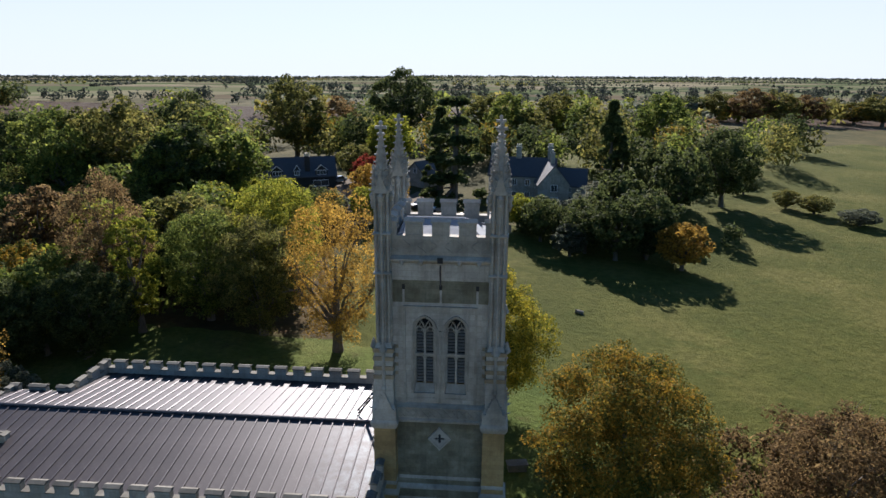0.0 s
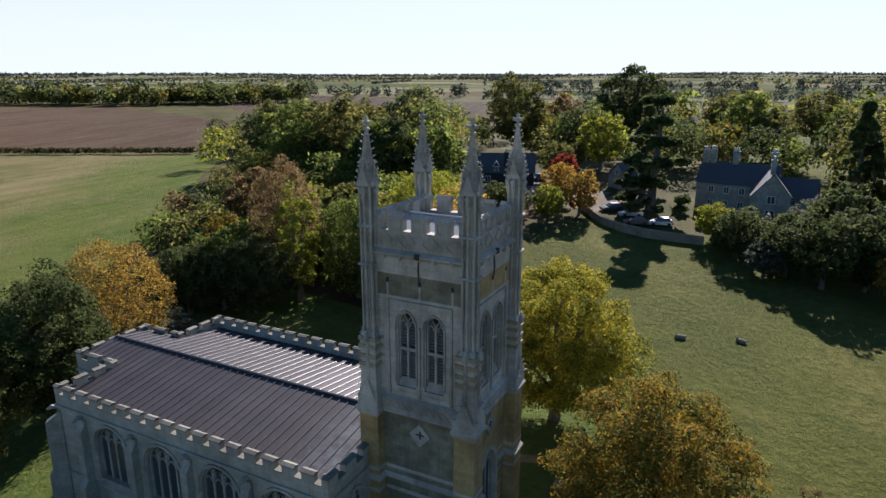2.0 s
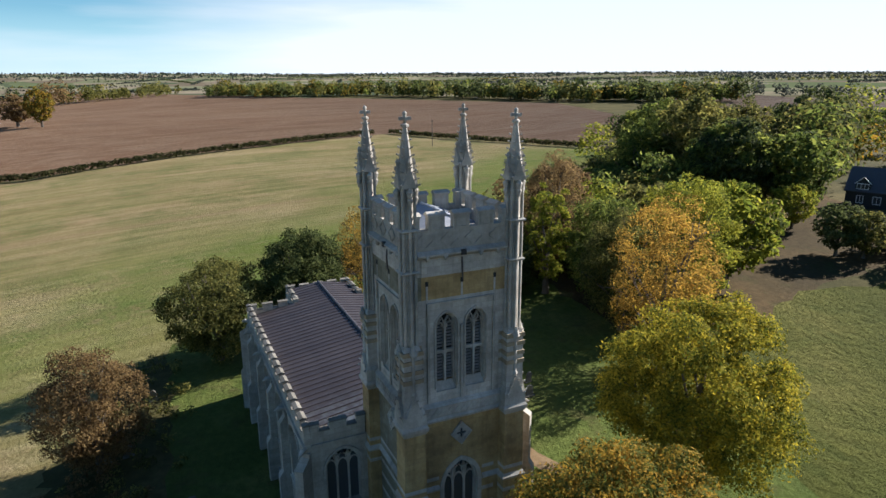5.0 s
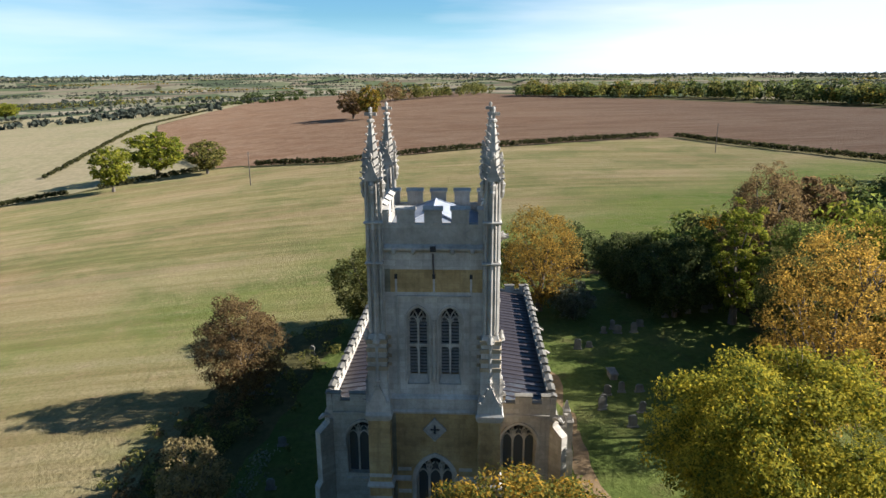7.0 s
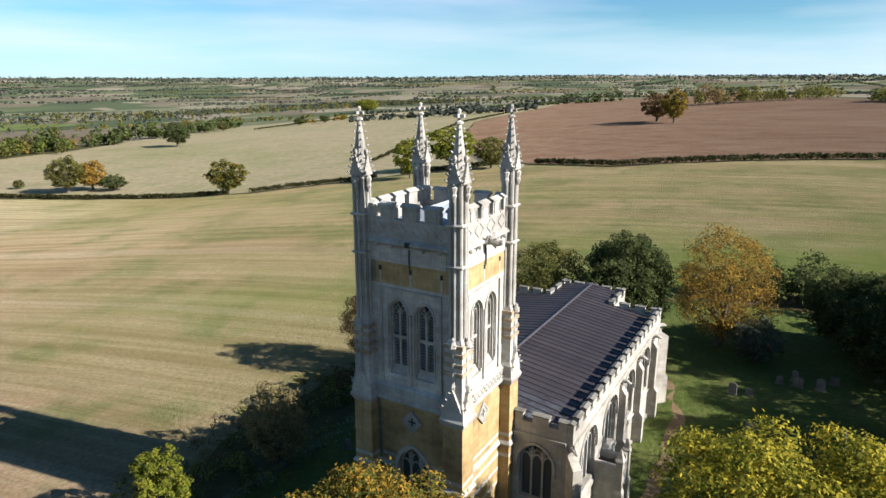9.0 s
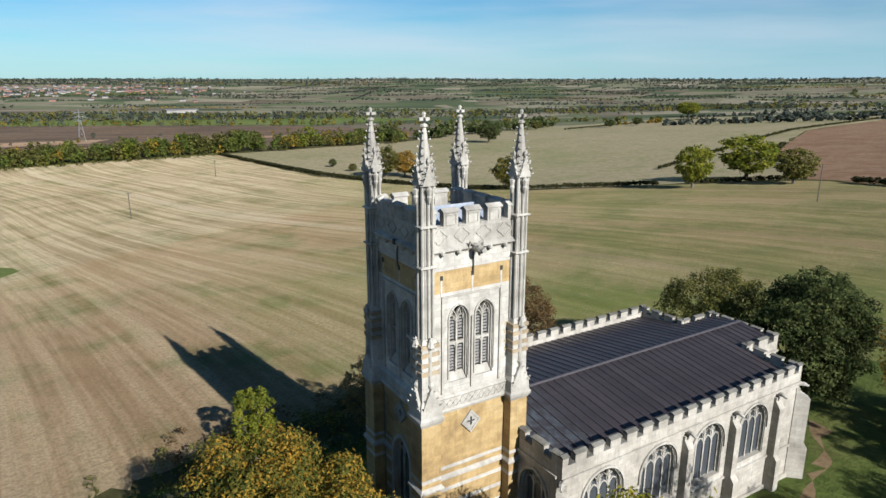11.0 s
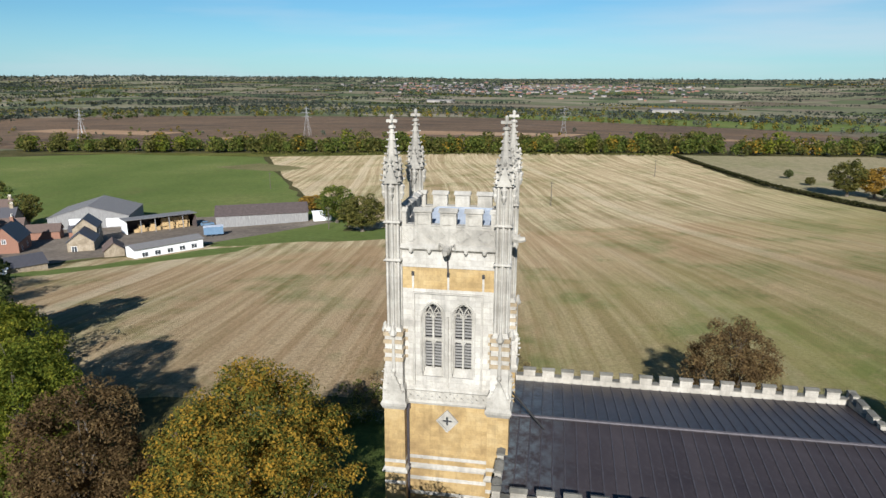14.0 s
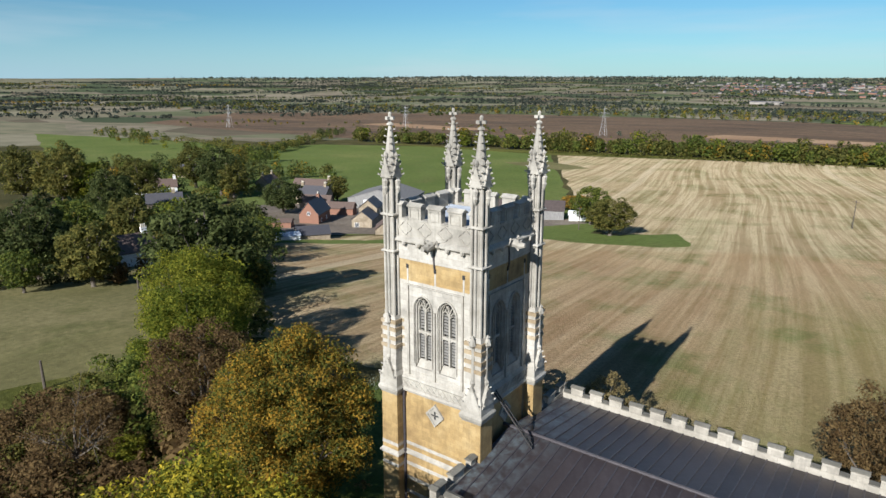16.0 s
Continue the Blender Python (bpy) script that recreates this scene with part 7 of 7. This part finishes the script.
house("farm_cottage", "long low stone range with a brown roof behind the yard", -166.0, 141.0, 25, 12, 5.5, 3.0, 2.4, BUFFSTONE, TILE, "farm building", F, [(0, 0.9, 0.9, 1.1)])
house("far_cottage", "long buff stone cottage beyond the farm", -206, 176, 20, 18, 7, 3.6, 2.6, BUFFSTONE, TILE, "house", F, [(u, 0.9, 1, 1.2) for u in (-7, 0, 7)], ((8, 0, 1.2),))
house("far_cottage", "stone cottage with two chimneys beyond the farm", -225, 165, 110, 10, 7, 4.4, 3.0, BUFFSTONE, TILE, "house", F, [(-2.5, 0.9, 1, 1.2), (2.5, 0.9, 1, 1.2)], ((4, 0, 1.3), (-4, 0, 1.3)))


def trailer(x, y, turn):
    """A long pale blue box trailer on a pair of wheels."""
    z = float(ground_z(x, y))
    m = pose(x, y, z, 0, 0, turn)
    t = thing("box_trailer", "pale blue box trailer standing in the farm yard", "trailer", (x, y, z))
    t.matrix_basis = m
    bm = bmesh.new()
    loft(bm, [[m @ Vector((u, v, w)) for v, w in ((-1.2, 0.7), (1.2, 0.7), (1.2, 2.9), (1.05, 3.0), (-1.05, 3.0), (-1.2, 2.9))] for u in (-2.8, 2.8)])
    part("body", bm, CARBLUE, t)
    bm = bmesh.new()
    box(bm, -2.9, 2.9, -1.25, 1.25, 3.0, 3.08, m)
    part("roof", bm, PALESHEET, t)
    for u in (-0.6, 0.6):
        for v in (-1.1, 0.9):
            bm = bmesh.new()
            loft(bm, [[m @ Vector((u + 0.42 * math.cos(k * math.pi / 6), v + d, 0.42 + 0.42 * math.sin(k * math.pi / 6))) for k in range(12)] for d in (0, 0.22)])
            part("wheel", bm, RUBBER, t)


trailer(-95.2, 142.8, 30)
car("blue pickup parked between the barns", -108.5, 162.5, 40, CARBLUE)
V = "village houses"
for x, y, a, n, wall, lab in ((-283, 105, 20, 13, RENDER, "cream bungalow with a tiled roof"), (-253, 122, 70, 10, WHITEWALL, "white gabled cottage among trees"), (-246, 127, 60, 8, WHITEWALL, "white rear wing of a village cottage"),
                              (-302, 174, 30, 14, BUFFSTONE, "stone village house with a slate roof"), (-199, 98, 60, 12, BUFFSTONE, "buff stone village house with a brown roof"), (-112, 39, 80, 9, WHITEWALL, "low white cottage below the trees"),
                              (-128, 62, 30, 12, BUFFSTONE, "stone cottage hidden among trees")):
    house("village_house", lab, x, y, a, n, 7, 3.8, 3.0, wall, TILE if wall != BUFFSTONE else SLATE, "house", V, [(-2.5, 0.9, 1, 1.2), (2.5, 0.9, 1, 1.2)], ((3.2, 0, 1.2),), ((0, 2.6, 1, 1.1),))


def pole(x, y, h):
    z = float(ground_z(x, y))
    t = thing("telegraph_pole", "weathered wooden telegraph pole with a crossarm", "utility pole", (x, y, z), "telegraph poles")
    bm = bmesh.new()
    loft(bm, [ngon(x, y, z + dz, r, 8) for dz, r in ((-0.5, 0.17), (h, 0.11))])
    part("post", bm, WOODPOLE, t)
    if h < 5:
        return tagged(t, "short weathered timber post in the pasture")
    bm = bmesh.new()
    box(bm, x - 0.9, x + 0.9, y - 0.06, y + 0.06, z + h - 0.6, z + h - 0.45)
    part("crossarm", bm, WOODPOLE, t)


for x, y, h in ((158.4, 65.1, 10), (200.9, -87.1, 10), (5, 207, 9), (-46.3, -4.2, 3), (-76.2, 21.5, 3.6), (-62, 152, 7), (-130, 260, 8), (60, 330, 9)):
    pole(x, y, h)


def pylon(x, y, h):
    z = float(ground_z(x, y))
    t = thing("pylon", "grey lattice electricity pylon in the valley", "pylon", (x, y, z), "pylons")
    for sx in (-1, 1):
        for sy in (-1, 1):
            bm = bmesh.new()
            tube(bm, [(x + sx * 3, y + sy * 3, z), (x + sx * 0.9, y + sy * 0.9, z + h * 0.6), (x, y, z + h)], [0.2, 0.16, 0.1], 4)
            part("leg", bm, STEEL, t)
    for k, w in ((0.62, 5), (0.75, 6.5), (0.88, 4.5)):
        bm = bmesh.new()
        tube(bm, [(x - w, y, z + h * k), (x, y, z + h * k + 1), (x + w, y, z + h * k)], [0.12, 0.25, 0.12], 4)
        part("crossarm", bm, STEEL, t)
    for k in range(5):
        f, g = k / 6, (k + 1) / 6
        w0, w1 = 3 * (1 - f), 3 * (1 - g)
        for s in (-1, 1):
            bm = bmesh.new()
            tube(bm, [(x - s * w0, y - w0, z + h * f), (x + s * w1, y - w1, z + h * g)], [0.1, 0.1], 3)
            part("brace", bm, STEEL, t)


for x, y in ((-467, 558), (-247, 611), (15, 665), (-720, 500)):
    pylon(x, y, 30)


def far_town():
    """The small town on the valley's far side, hundreds of houses too far off to tell apart."""
    rng = np.random.default_rng(5)
    for nm, mat, roofmat, n in (("distant_town", TOWNWALL, SLATE, 190), ("distant_town", BRICK, SLATE, 190)):
        vs, fs, mi = [], [], []
        for i in range(n):
            x, y = rng.normal(rng.choice((-500, -120, 260)), 210), rng.normal(2750, 230)
            z = float(ground_z(x, y))
            a, b, h = rng.uniform(4, 9), rng.uniform(3, 4.5), rng.uniform(3.5, 5)
            k = len(vs)
            vs += [(x + u * a, y + v * b, z + w) for w in (0, h) for u, v in ((-1, -1), (1, -1), (1, 1), (-1, 1))] + [(x - a, y, z + h + 2.6), (x + a, y, z + h + 2.6)]
            fs += [tuple(k + j for j in f) for f in ((0, 1, 5, 4), (2, 3, 7, 6), (0, 4, 8, 7, 3), (1, 2, 6, 9, 5), (4, 5, 9, 8), (6, 7, 8, 9))]
            mi += [0, 0, 0, 0, 1, 1]
        me = bpy.data.meshes.new(nm)
        me.from_pydata(vs, [], fs)
        me.materials.append(mat)
        me.materials.append(roofmat)
        me.polygons.foreach_set("material_index", np.array(mi, dtype=np.int32))
        tagged(new(nm, me), "distant town of pale and brick houses", "town", kind="stuff")


far_town()
house("warehouse", "long pale warehouse far across the valley", 250, 1500, 10, 70, 30, 6, 2, TOWNWALL, GREYSHEET, "warehouse", "far warehouses")
house("warehouse", "long pale warehouse far across the valley", -330, 1900, 0, 80, 30, 6, 2, TOWNWALL, GREYSHEET, "warehouse", "far warehouses")

# ---- the churchyard ----
def gravestone(x, y, h, w, turn, shape, lean):
    z = float(ground_z(x, y))
    t = thing("gravestone", "weathered grey headstone with a " + shape + " top, standing in grass", "gravestone", (x, y, z), "churchyard gravestones")
    m = pose(x, y, z, lean, lean * 0.6, turn)
    t.matrix_basis = m
    top = arch(-w / 2, w / 2, -0.3, h * 0.75, h, 5) if shape == "pointed" else [(-w / 2, -0.3), (-w / 2, h * 0.8), (-w * 0.3, h * 0.97), (0, h), (w * 0.3, h * 0.97), (w / 2, h * 0.8), (w / 2, -0.3)]
    part("slab", slab(top, [], -0.07, 0.07, m), GRAVESTONE, t)
    bm = bmesh.new()
    box(bm, -w / 2 - 0.1, w / 2 + 0.1, -0.16, 0.16, -0.3, 0.1, m)
    part("plinth", bm, GRAVESTONE, t)


rng = np.random.default_rng(21)
for i, (x, y) in enumerate([(27.9, -12.2), (31.9, -16.9), (32, -18.6), (15.6, -12.2), (32, -15.5), (37.7, -27.7), (11.7, 12.5), (6.2, 11.7), (20.8, 16.5), (20.8, 18), (28.4, -13.4), (18.1, -13.1),
                            (18.6, -14.4), (15.2, -15.2), (37.3, -25.8), (33.7, -19.6), (43.6, -25.6), (37.9, -24.6), (38.8, -28.7), (16.2, -12.4), (18.7, -15.9), (13.0, -14.0), (33.0, -16.6), (25.2, 16.1), (29.6, 14.6), (40.5, -23.4), (36.2, -23.0), (44.8, -20.5)]):
    gravestone(x, y, rng.uniform(0.6, 1.15), rng.uniform(0.5, 0.75), 90 + rng.normal() * 9, "pointed" if i % 3 == 0 else "rounded", rng.normal() * 3)


def log(x, y, turn, length):
    z = float(ground_z(x, y))
    t = thing("fallen_log", "short weathered log lying in the pasture", "log", (x, y, z), "logs in the pasture")
    m = pose(x, y, z, 0, 0, turn)
    t.matrix_basis = m
    bm = bmesh.new()
    tube(bm, [m @ Vector(p) for p in ((-length / 2, 0, 0.2), (0, 0.06, 0.26), (length / 2, 0, 0.22))], [0.26, 0.3, 0.24], 9)
    part("trunk", bm, PALEBARK, t)
    bm = bmesh.new()
    tube(bm, [m @ Vector(p) for p in ((0.2, 0, 0.3), (0.5, 0.3, 0.6))], [0.12, 0.06], 6)
    part("stub", bm, PALEBARK, t)


log(-7.3, -43.0, 20, 1.1)
log(-13.4, -45.5, -25, 1.0)


def tomb(x, y, turn):
    z = float(ground_z(x, y))
    t = thing("chest_tomb", "mossy stone chest tomb lying in the grass", "tomb", (x, y, z), "churchyard tombs")
    m = pose(x, y, z, 0, 0, turn)
    t.matrix_basis = m
    bm = bmesh.new()
    box(bm, -0.65, 0.65, -0.3, 0.3, -0.3, 0.5, m)
    part("chest", bm, GRAVESTONE, t)
    bm = bmesh.new()
    box(bm, -0.74, 0.74, -0.38, 0.38, 0.5, 0.6, m)
    part("lid", bm, GRAVESTONE, t)


tomb(21.5, -14.2, 4)
tomb(-4.5, -9, 10)


def ladder():
    """An iron ladder from the tower down to the nave roof."""
    t = thing("roof_ladder", "dark iron ladder leaning from the tower onto the lead roof", "ladder", (2.9, -0.3, 10.6))
    a, b = Vector((2.85, -1.35, 11.3)), Vector((4.95, -1.07, 8.72))
    side = Vector((0.12, -0.3, 0)).normalized() * 0.16
    for s in (-1, 1):
        bm = bmesh.new()
        tube(bm, [a + side * s, b + side * s], [0.05, 0.05], 5)
        part("rail", bm, IRON, t)
    for i in range(11):
        bm = bmesh.new()
        p = a.lerp(b, (i + 0.5) / 11)
        tube(bm, [p - side, p + side], [0.03, 0.03], 4)
        part("rung", bm, IRON, t)


ladder()
